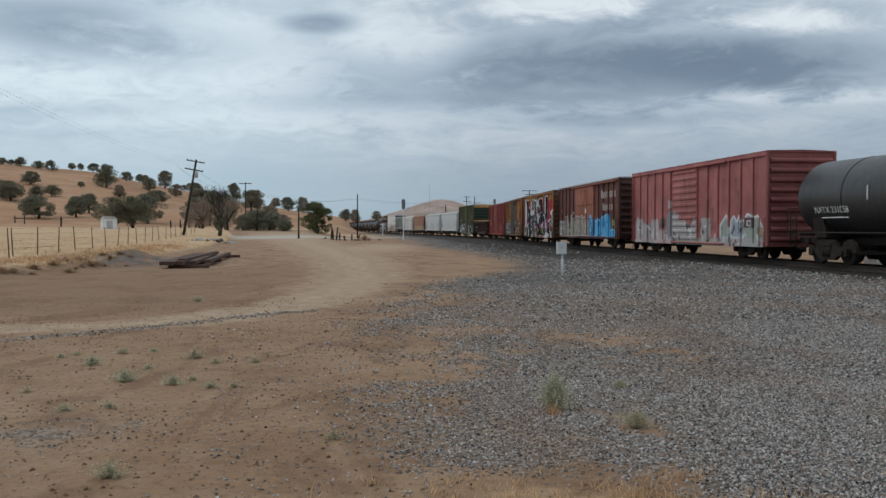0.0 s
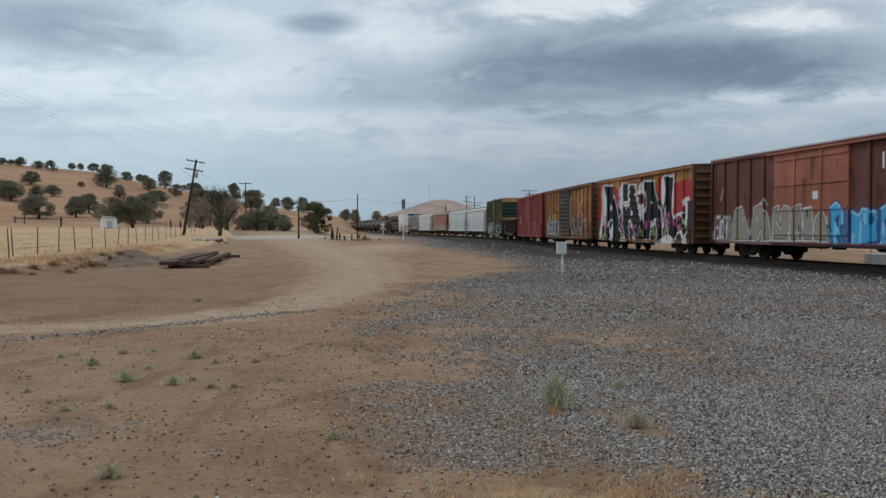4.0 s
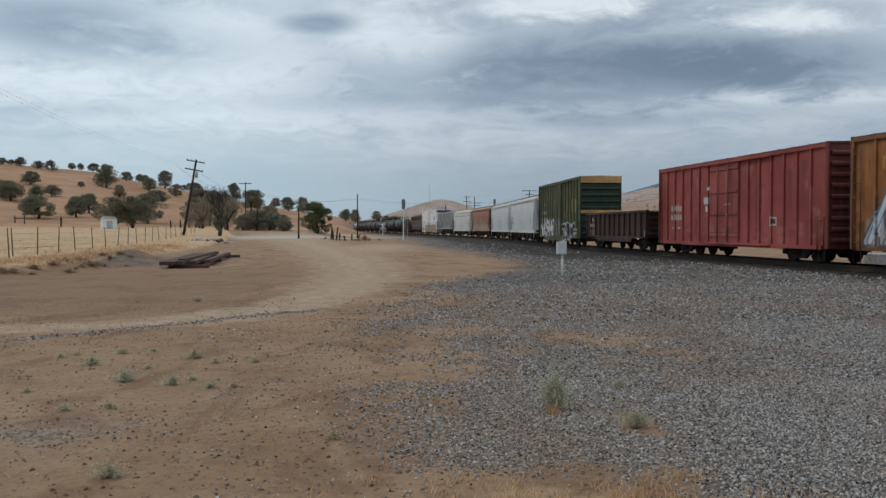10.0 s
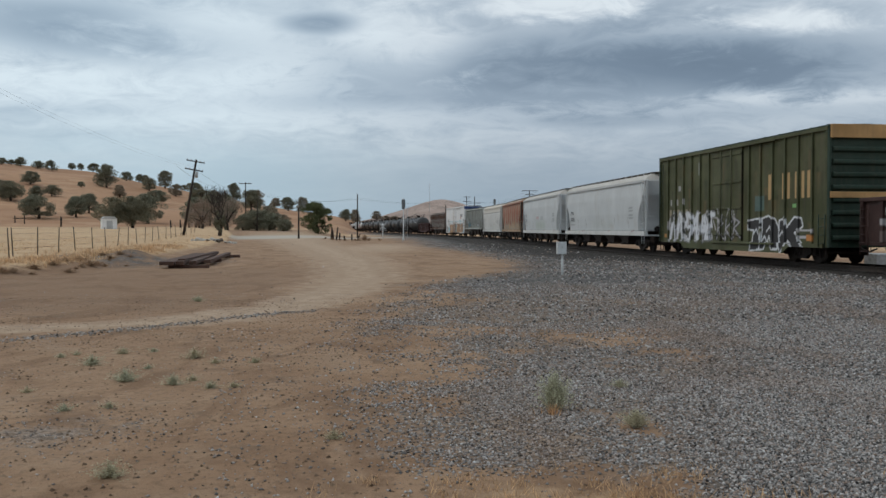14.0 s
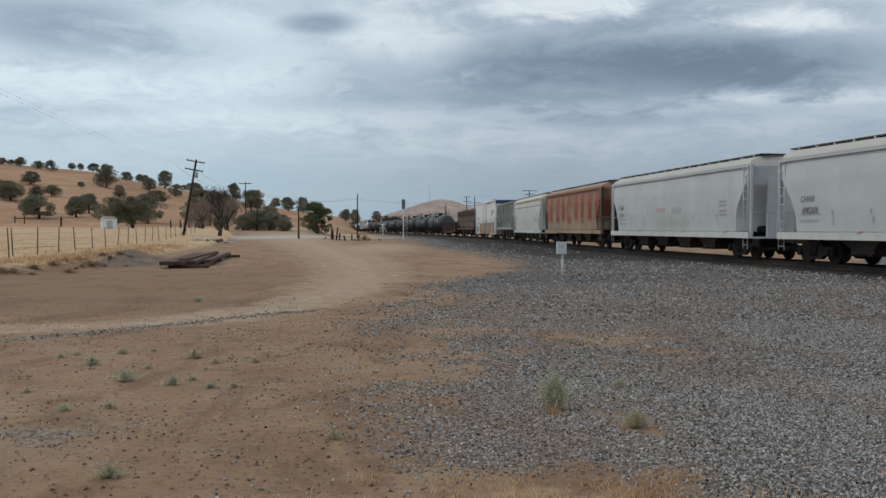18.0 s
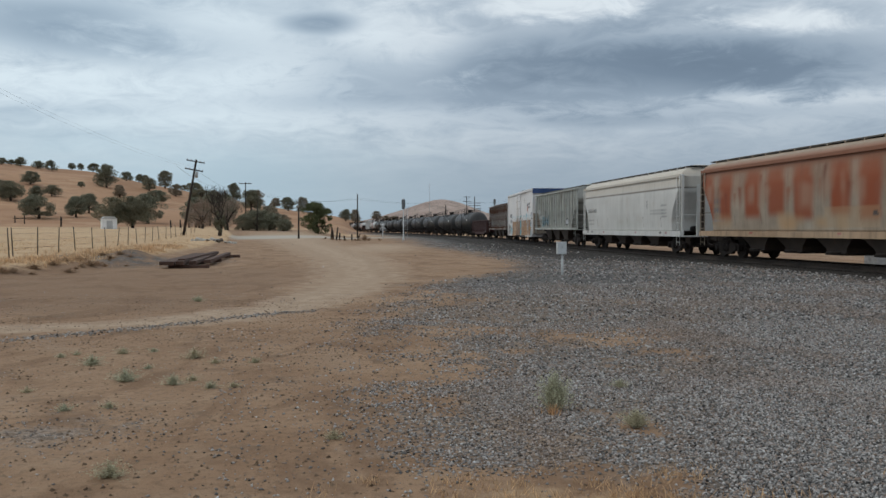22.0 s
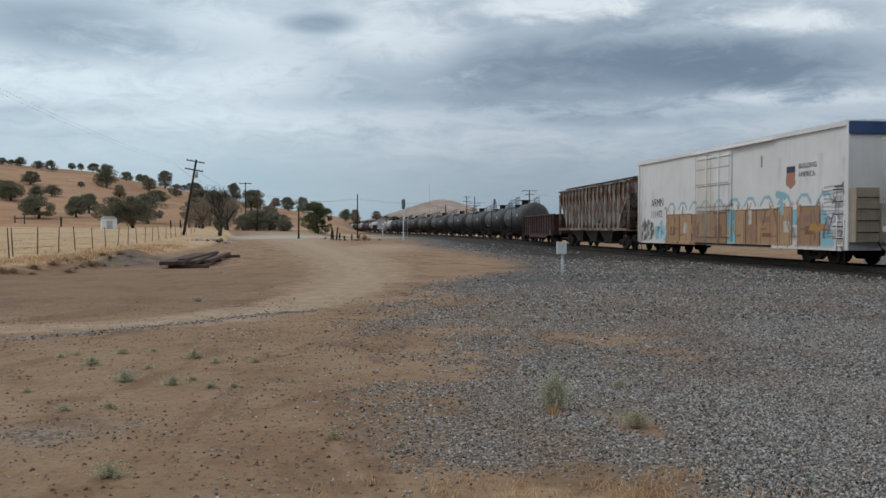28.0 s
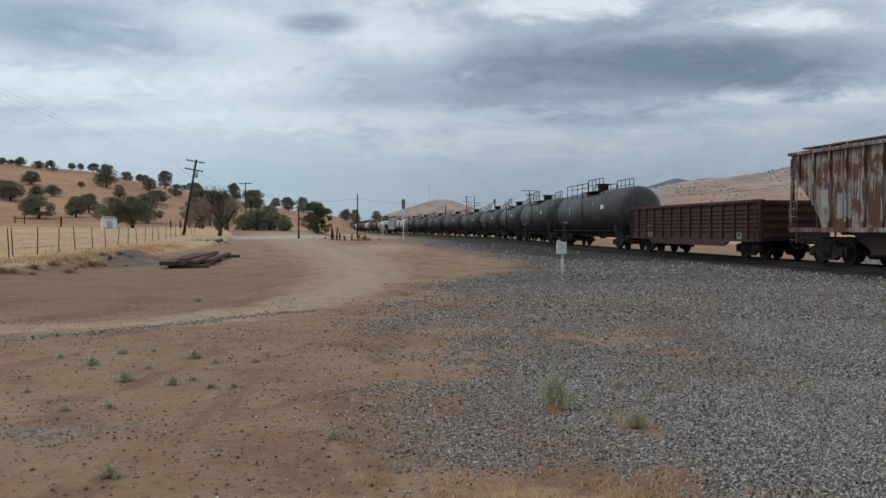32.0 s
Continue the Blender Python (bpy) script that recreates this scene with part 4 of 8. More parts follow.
        part("end_rail", rm, body, car)
    # roof walkway on brackets, and hatches
    wz = zt + 0.10
    wk = Mesh().box(-h + 0.25, h - 0.25, -1.02, -0.62, wz, wz + 0.05).box(-h + 0.25, h - 0.25, 0.62, 1.02, wz, wz + 0.05)
    for s in (1, -1):
        wk.box(s * (h - 0.6), s * (h - 0.25), -1.02, 1.02, wz, wz + 0.05)
    wo = part("roof_walkway", wk, GRATING, car)
    n = 16
    for i in range(n):
        x = -h + 0.9 + (L - 1.8) * i / (n - 1)
        part("walkway_bracket", Mesh().box(x - 0.03, x + 0.03, -1.05, -0.98, zt - 0.10, wz + 0.02).box(x - 0.03, x + 0.03, -1.02, 1.02, wz - 0.06, wz), body, wo)
    part("roof_hatch", Mesh().box(-h + 1.2, h - 1.2, -0.42, 0.42, zt + 0.08, zt + 0.26, 0.05), body, car)
    part("brake_cylinder", Mesh().tube([(h - 1.6, -0.4, 1.3), (h - 1.0, -0.4, 1.3)], 0.16, 10), STEEL, car)
    running_gear(car, L, h - 2.05)
    return car


def gondola(name, label, L, mats, fn, zt=2.95, zb=0.95, posts=13, corrugated=False):
    body, dark = mats
    car = thing(name, label, "gondola car", CAR_GROUP)
    h, w = L / 2, 1.44
    for y0, y1, front in ((-w, -w + 0.05, True), (w - 0.05, w, False)):
        m = Mesh()
        if front:
            m.grid(-h, h, -w - 0.004, zb, zt, 0.09)
        m.box(-h, h, y0, y1, zb, zt)
        ob = part("side_sheet", m, body, car)
        if front:
            spray(ob, fn)
    for i in range(posts):
        x = -h + 0.1 + (L - 0.2) * i / (posts - 1)
        p = Mesh().post(-0.07, 0.07, -w - 0.10, -w, zb, zt - 0.05)
        part("side_post", Mesh().box(-0.07, 0.07, w, w + 0.1, zb, zt - 0.05), body, car, m=pose(x, 0, 0))
        spray(part("side_post", p, body, car, m=pose(x, 0, 0)), fn)
        if corrugated and i < posts - 1:
            a, b = x + 0.14, x + (L - 0.2) / (posts - 1) - 0.14
            for j in range(6):
                z = zb + 0.42 + j * (zt - zb - 0.75) / 5
                part("side_rib", Mesh().box(a, b, -w - 0.06, -w, z - 0.05, z + 0.05, 0.025), body, car)
    part("top_chord", Mesh().box(-h - 0.02, h + 0.02, -w - 0.11, -w + 0.06, zt - 0.09, zt + 0.05, 0.02).box(-h - 0.02, h + 0.02, w - 0.06, w + 0.11, zt - 0.09, zt + 0.05, 0.02), body, car)
    sm = Mesh().prism([(-h, zb + 0.05), (-h, zb - 0.05), (-h * 0.62, zb - 0.05), (-h * 0.55, zb - 0.28), (h * 0.55, zb - 0.28), (h * 0.62, zb - 0.05), (h, zb - 0.05), (h, zb + 0.05)], -w - 0.10, -w + 0.02)
    part("side_sill", sm, body, car)
    for s in (1, -1):
        em = Mesh().box(s * (h - 0.06), s * h, -w, w, zb, zt)
        for i in range(5):
            z = zb + 0.2 + i * (zt - zb - 0.3) / 4
            em.box(s * h, s * (h + 0.08), -w + 0.05, w - 0.05, z - 0.07, z + 0.07, 0.02)
        part("end_wall", em, body, car)
        part("end_ladder", ladder(0, 0.4, -w - 0.13, zb - 0.4, zt - 0.2, 6), body, car, m=pose(h - 0.5 if s > 0 else -h + 0.1, 0, 0))
    part("floor", Mesh().box(-h + 0.06, h - 0.06, -w + 0.05, w - 0.05, zb, zb + 0.08), dark, car)
    part("brake_gear", Mesh().tube([(-1.2, -0.55, 0.70), (-0.2, -0.55, 0.70)], 0.17, 10), STEEL, car)
    running_gear(car, L, h - 2.0)
    return car


def tank_car(name, label, L, mats, r=1.45, zc=2.46, marks=None, rails=((-1.7, 1.7, 0.80), (-5.4, -1.9, 0.62)), inset=0.9):
    shell, dark = mats
    car = thing(name, label, "tank car", CAR_GROUP)
    h = L / 2 - inset
    path, rad = [], []
    for x, f in ((-h, 0.05), (-h + 0.05, 0.38), (-h + 0.14, 0.62), (-h + 0.27, 0.80), (-h + 0.45, 0.93), (-h + 0.68, 1.0), (0, 1.0), (h - 0.68, 1.0), (h - 0.45, 0.93), (h - 0.27, 0.80), (h - 0.14, 0.62), (h - 0.05, 0.38), (h, 0.05)):
        path.append((x, 0, zc)), rad.append(r * f)
    tank = part("tank_shell", Mesh().tube(path, rad, 40), shell, car)
    for x in (-h * 0.62, -h * 0.2, h * 0.2, h * 0.62):
        part("weld_band", Mesh().tube([(x - 0.02, 0, zc), (x + 0.02, 0, zc)], r + 0.012, 40), shell, tank)
    for s in (-1, 1):
        part("saddle", Mesh().prism([(-1.25, zc - 0.72), (-0.75, zc - 1.26), (0, zc - 1.42), (0.75, zc - 1.26), (1.25, zc - 0.72), (1.1, 1.0), (-1.1, 1.0)], s * (h - 1.6) - 0.35, s * (h - 1.6) + 0.35, "x"), dark, car)
        em = Mesh().box(s * (L / 2 - 0.95), s * (L / 2), -1.45, 1.45, 1.06, 1.14)
        em.tube([(s * (L / 2 - 0.05), -1.45, 1.1), (s * (L / 2 - 0.05), -1.45, 2.1), (s * (L / 2 - 0.05), 1.45, 2.1), (s * (L / 2 - 0.05), 1.45, 1.1)], 0.022, 5, False)
        part("end_platform", em, dark, car)
        part("corner_ladder", ladder(0, 0.4, -1.47, 0.55, 2.0, 5), dark, car, m=pose(s * (L / 2 - 0.5) - 0.2, 0, 0))
    part("side_rail", Mesh().tube([(-L / 2 + 0.9, -1.5, 1.18), (L / 2 - 0.9, -1.5, 1.18)], 0.028, 6), dark, car)
    part("manway", Mesh().tube([(0, 0, zc + r - 0.1), (0, 0, zc + r + 0.42)], 0.38, 14, False).tube([(0, 0, zc + r + 0.42), (0, 0, zc + r + 0.50)], 0.52, 14, False), dark, car)
    pf = Mesh().box(-1.7, 1.7, -1.05, -0.5, zc + r - 0.12, zc + r - 0.06).box(-1.7, 1.7, 0.5, 1.05, zc + r - 0.12, zc + r - 0.06)
    po = part("platform", pf, dark, car)
    for y in (-1.05, 1.05):
        for x0, x1, top in rails:
            hm = Mesh().tube([(x0, y, zc + r - 0.45), (x0, y, zc + r + top), (x1, y, zc + r + top), (x1, y, zc + r - 0.45)], 0.028, 5, False)
            for i in range(1, 4):
                x = x0 + (x1 - x0) * i / 4
                hm.tube([(x, y, zc + r - 0.45), (x, y, zc + r + top)], 0.024, 5)
            hm.tube([(x0, y, zc + r + top * 0.45), (x1, y, zc + r + top * 0.45)], 0.022, 5)
            part("handrail", hm, dark, po)
    part("side_ladder", ladder(-0.25, 0.25, -1.52, 1.15, zc + r - 0.1, 9), dark, car)
    part("outlet_valve", Mesh().tube([(0, 0, 0.62), (0, 0, zc - r + 0.05)], [0.2, 0.3], 10), dark, car)
    if marks:
        marks(car, r, zc, h)
    running_gear(car, L, L / 2 - 2.1)
    return car

# ---- the freight train, from its leading car back ----
PINK = weathered("faded_red_car_paint", (0.37, 0.125, 0.120), rust=0.06, streak=0.22)
# brown and faded red ends: side colours darkened to hold end-face shade
SP_END = weathered("shaded_brown_end_paint", (0.055, 0.020, 0.016), rust=0.12, streak=0.5)
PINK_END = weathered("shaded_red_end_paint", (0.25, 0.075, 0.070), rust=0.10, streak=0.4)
SPBROWN = weathered("brown_car_paint", (0.118, 0.036, 0.027), rust=0.10, streak=0.35)
SPDOOR = weathered("orange_brown_door_paint", (0.34, 0.115, 0.072), rust=0.08, streak=0.25)
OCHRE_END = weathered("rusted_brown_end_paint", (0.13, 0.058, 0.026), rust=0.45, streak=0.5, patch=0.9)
OCHRE_ROOF = weathered("dark_rusty_roof_paint", (0.070, 0.042, 0.030), rust=0.3, streak=0.3)
OCHRE = weathered("rusted_yellow_car_paint", (0.290, 0.107, 0.031), rust=0.42, streak=0.45, patch=0.9)
BLACKDOOR = weathered("dark_grey_door_paint", (0.030, 0.028, 0.030), rust=0.05, streak=0.3)
REDCAR = weathered("red_car_paint", (0.275, 0.054, 0.046), rust=0.05, streak=0.2)
# REDCAR darkened: the end wall's shade is in the colour
RED_END = weathered("shaded_red_car_end_paint", (0.15, 0.030, 0.026), rust=0.08, streak=0.4)
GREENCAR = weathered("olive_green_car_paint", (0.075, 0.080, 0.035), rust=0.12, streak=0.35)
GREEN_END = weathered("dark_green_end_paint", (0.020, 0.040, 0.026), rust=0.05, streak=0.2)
YELLOW = weathered("dull_yellow_paint", (0.50, 0.285, 0.115), rust=0.05, streak=0.2)
BLACK_GON = weathered("black_brown_gondola_paint", (0.044, 0.019, 0.015), dirt=(0.030, 0.018, 0.014), rust=0.35, streak=0.5)
BROWN_GON = weathered("maroon_gondola_paint", (0.058, 0.022, 0.019), dirt=(0.06, 0.036, 0.030), rust=0.12, streak=0.4)
LIGHT = weathered("light_grey_hopper_paint", (0.53, 0.54, 0.54), rust=0.01, streak=0.04, vary=(0.86, 1.08))
LIGHT2 = weathered("off_white_hopper_paint", (0.60, 0.585, 0.555), rust=0.03, streak=0.12, vary=(0.84, 1.08))
ORANGE = weathered("rusty_orange_hopper_paint", (0.330, 0.265, 0.200), rust=0.16, streak=0.25)
ORANGE_SILL = weathered("tan_sill_paint", (0.40, 0.27, 0.17), rust=0.15, streak=0.4)
GREYHOP = weathered("grey_hopper_paint", (0.43, 0.43, 0.395), rust=0.10, streak=0.22)
RUSTHOP = weathered("peeling_grey_hopper_paint", (0.365, 0.335, 0.310), dirt=(0.105, 0.062, 0.044), rust=0.78, streak=0.6, patch=1.2, vary=(0.6, 1.2), rusty_tones=((0.068, 0.034, 0.022), (0.160, 0.074, 0.043)))
# grey end paint, its tone lowered for shade in the recessed end
HOPPER_END = weathered("shaded_grey_end_paint", (0.20, 0.19, 0.17), rust=0.15, streak=0.4)
DARKBAY = weathered("dirty_bay_paint", (0.044, 0.031, 0.024), dirt=(0.060, 0.040, 0.028), rust=0.25, streak=0.5)
REEFER = weathered("white_reefer_paint", (0.74, 0.715, 0.70), rust=0.02, streak=0.05, vary=(0.90, 1.05))
REEFER_DIRT = weathered("dusty_tan_casing_paint", (0.46, 0.37, 0.29), rust=0.10, streak=0.25)
BLUE = weathered("dark_blue_band_paint", (0.030, 0.065, 0.17), rust=0.02, streak=0.2)
TANKBLK = weathered("black_tank_paint", (0.020, 0.020, 0.022), rust=0.05, streak=0.25, rough=0.42, spec=0.4)
TANKGRY = weathered("grey_black_tank_paint", (0.028, 0.027, 0.028), dirt=(0.075, 0.066, 0.058), rust=0.05, streak=0.45, rough=0.5, spec=0.35)
TANKWHT = weathered("white_tank_paint", (0.55, 0.55, 0.54), rust=0.04, streak=0.25)
TANKRED = weathered("red_band_paint", (0.40, 0.08, 0.06), rust=0.03, streak=0.2)
GRATING = plain("dusty_steel_grating", (0.085, 0.078, 0.070), 0.8, 0.0, 0.4, 9.0)
MARK_W = plain("white_lettering", (0.62, 0.62, 0.60), 0.7)
MARK_G = plain("faded_grey_lettering", (0.16, 0.16, 0.17), 0.8)
MARK_F = plain("very_faded_lettering", (0.33, 0.33, 0.33), 0.8)
MARK_K = plain("black_lettering", (0.05, 0.05, 0.055), 0.7)

BLK, WHT, CHALK = (0.010, 0.010, 0.012), (0.62, 0.62, 0.64), (0.44, 0.42, 0.42)
GREY, SKY, PINKY, WINE = (0.30, 0.29, 0.28), (0.06, 0.30, 0.55), (0.50, 0.12, 0.26), (0.36, 0.035, 0.035)


def spaced(L, n):
    return [-L / 2 + 0.08 + (L - 0.16) * i / (n - 1) for i in range(n)]


def pink_paint():
    sp = Spray()
    r = random.Random(70)
    grime(sp, 15.8, 0.75, 4.3, 46, 71, (0.12, 0.055, 0.05), (0.20, 0.07, 0.05))
    pale, mint, blue, ink = (0.36, 0.345, 0.34), (0.28, 0.315, 0.275), (0.28, 0.33, 0.37), (0.055, 0.045, 0.045)
    # solid silver blocks along the foot, with ragged tops and dark gaps
    for i in range(6):
        x = -7.45 + i * 0.58
        top = r.uniform(1.65, 2.05)
        sp.poly([(x, 0.5), (x - 0.08, top - 0.35), (x + 0.2, top), (x + 0.45, top - 0.12), (x + 0.60, top - 0.5), (x + 0.55, 0.5)], r.choice((pale, (0.45, 0.44, 0.44), (0.32, 0.30, 0.29))), 0.85)
    sp.haze(-4.0, -2.0, 0.55, 1.25, (0.45, 0.38, 0.37), 0.85, 0.1)
    sp.poly([(-2.86, 2.06), (-2.3, 2.31), (-2.08, 2.25), (-2.06, 0.81), (-2.9, 0.8)], (0.22, 0.22, 0.23)).bar(-2.7, -2.15, 2.36, 2.79, (0.42, 0.38, 0.37), 0.8).bar(-3.71, -3.03, 1.45, 1.88, (0.10, 0.085, 0.08))
    sp.poly([(-1.97, 0.7), (-1.95, 2.0), (-1.5, 2.25), (-1.1, 2.05), (-0.9, 1.75), (-0.3, 1.8), (0.0, 1.5), (0.6, 1.55), (0.7, 1.8), (1.1, 1.85), (1.15, 0.7)], pale, 0.9)
    sp.bar(1.4, 2.5, 0.85, 1.84, pale, 0.9).bar(-1.4, 3.2, 0.46, 0.88, mint, 0.85)
    for pts, tone in (([(3.55, 0.88), (3.57, 1.5), (4.19, 1.93), (4.55, 1.32), (4.56, 0.89)], mint), ([(4.64, 0.9), (4.62, 1.67), (4.92, 1.88), (5.21, 1.62), (5.47, 1.95), (5.79, 1.49), (5.8, 0.91)], blue), ([(5.85, 0.5), (5.83, 1.65), (6.19, 1.96), (6.86, 1.8), (7.12, 1.88), (7.7, 1.17), (7.65, 0.55)], mint)):
        q = np.array(pts)
        sp.poly(pts, tone).strokes(np.hstack([q, np.roll(q, -1, 0)]), 0.05, WHT)
    sp.bar(3.3, 7.6, 0.46, 0.9, pale, 0.85).bar(5.89, 6.81, 1.36, 1.78, (0.09, 0.05, 0.05)).bar(6.15, 6.5, 1.42, 1.70, WHT).bar(6.22, 6.43, 1.48, 1.64, (0.09, 0.05, 0.05)).bar(7.2, 7.45, 1.09, 1.29, (0.5, 0.22, 0.08))
    for i in range(60):
        x, z = r.uniform(-7.5, 7.5), r.uniform(0.55, 1.65)
        if 2.5 < x < 3.5:
            continue
        d = r.uniform(0.06, 0.16)
        sp.poly([(x - d, z - d), (x + d * 0.4, z - d * 1.3), (x + d, z + d * 0.2), (x - d * 0.2, z + d * 1.4)], ink if i % 3 else (0.24, 0.27, 0.27), 0.85)
    scrawl(sp, -7.5, 7.5, 0.5, 1.4, 60, (WHT, ink, (0.33, 0.33, 0.33), WHT), 0.028, 72)
    return sp


def sp_paint():
    sp = Spray()
    grime(sp, 16.4, 0.75, 4.3, 50, 75, (0.03, 0.018, 0.015), (0.20, 0.075, 0.045))
    for x0, x1, z0, z1, n in ((4.07, 7.44, 3.31, 3.855, 8), (4.5, 6.94, 2.525, 2.995, 7)):
        w = (x1 - x0) / n
        for i in range(n):
            lift = 0.0 if i == 0 else 0.12
            sp.bar(x0 + i * w, x0 + i * w + w * 0.22, z0, z1 - lift, (0.60, 0.59, 0.57)).bar(x0 + i * w + w * 0.42, x0 + i * w + w * 0.64, z0, z1 - lift - 0.02, (0.60, 0.59, 0.57), 0.85)
    sp.haze(-7.6, 1.0, 0.70, 1.75, (0.24, 0.225, 0.19), 0.55, 0.18)
    letters = []
    letters.append(((-4.57, 0.89), (-4.31, 2.18), (-3.75, 2.28), (-3.34, 1.88), (-3.06, 0.91), (-3.6, 0.9), (-3.81, 1.46), (-4.08, 0.9)))
    letters.append(((-2.79, 0.91), (-2.74, 2.07), (-2.29, 2.17), (-2.15, 1.32), (-1.84, 2.16), (-1.53, 2.1), (-1.57, 0.92)))
    letters.append(((-1.33, 0.92), (-1.22, 2.09), (-0.68, 2.19), (-0.6, 0.93)))
    letters.append(((-0.42, 0.93), (-0.38, 2.03), (0.03, 2.07), (0.1, 0.94)))
    letters.append(((0.28, 0.94), (0.38, 1.66), (0.71, 1.96), (1.05, 1.45), (1.28, 0.9)))
    letters.append(((-6.2, 0.88), (-5.99, 2.06), (-5.47, 2.23), (-5.16, 1.61), (-4.79, 0.89)))
    for p in letters:
        q = np.array(p)
        edge = np.hstack([q, np.roll(q, -1, 0)])
        sp.strokes(edge, 0.10, WHT).strokes(edge, 0.045, (0.05, 0.05, 0.045)).poly(p, (0.27, 0.25, 0.205))
    tag(sp, -8.0, -6.6, 0.85, 1.9, 3, WHT, CHALK, 22, 0.07, 0.04)
    sp.haze(1.2, 6.1, 0.70, 1.95, (0.035, 0.14, 0.30), 0.85, 0.12)
    letters = []
    letters.append(((1.31, 2.1), (1.63, 2.27), (2.01, 1.99), (2.02, 1.5), (1.81, 1.4), (2.08, 0.76), (1.5, 0.75), (1.32, 1.45)))
    letters.append(((2.42, 1.93), (2.83, 1.78), (3.03, 2.02), (3.76, 1.89), (3.82, 0.92), (2.44, 0.76)))
    letters.append(((4, 1.98), (4.46, 2.18), (4.57, 0.86), (4.01, 0.86)))
    letters.append(((4.6, 2.08), (5.09, 2.21), (5.16, 0.87), (4.62, 0.86)))
    letters.append(((5.22, 2.23), (5.62, 2.24), (5.72, 1.44), (5.79, 2.23), (5.96, 2.19), (6.14, 1.43), (6.32, 0.78), (5.29, 0.72), (5.19, 1.44)))
    letters.append(((6.23, 1.17), (6.72, 1.32), (7.12, 1.22), (7.21, 0.79), (6.24, 0.75)))
    for p in letters:
        q = np.array(p)
        edge = np.hstack([q, np.roll(q, -1, 0)])
        sp.strokes(edge, 0.09, (0.03, 0.07, 0.20)).poly(p, (0.06, 0.33, 0.60)).strokes(edge[:3], 0.03, (0.36, 0.62, 0.76))
        mid, top = q.mean(0), q.max(0)[1]
        sp.strokes([(mid[0], mid[1], mid[0] + 0.05, mid[1] + 0.3 * (top - mid[1]))], 0.07, (0.02, 0.05, 0.14)).strokes([(mid[0] - 0.15, 0.85, mid[0] - 0.1, mid[1])], 0.06, (0.22, 0.52, 0.72))
    tag(sp, 6.5, 7.2, 1.35, 1.9, 2, (0.42, 0.45, 0.22), BLK, 25, 0.05, 0.04)
    sp.bar(0.1, 0.5, 2.4, 2.75, WHT).strokes([(-7.4, 2.6, -7.2, 3.1), (-4.0, 2.3, -3.5, 2.6), (-3.5, 2.6, -3.3, 2.3)], 0.04, CHALK)
    scrawl(sp, 1.3, 6.4, 0.75, 1.6, 14, ((0.20, 0.50, 0.72), (0.02, 0.07, 0.16), (0.05, 0.28, 0.52)), 0.05, 76)
    scrawl(sp, -7.6, 1.2, 0.75, 1.8, 18, ((0.05, 0.05, 0.045), (0.42, 0.41, 0.36), (0.26, 0.25, 0.2)), 0.035, 77)
    return sp


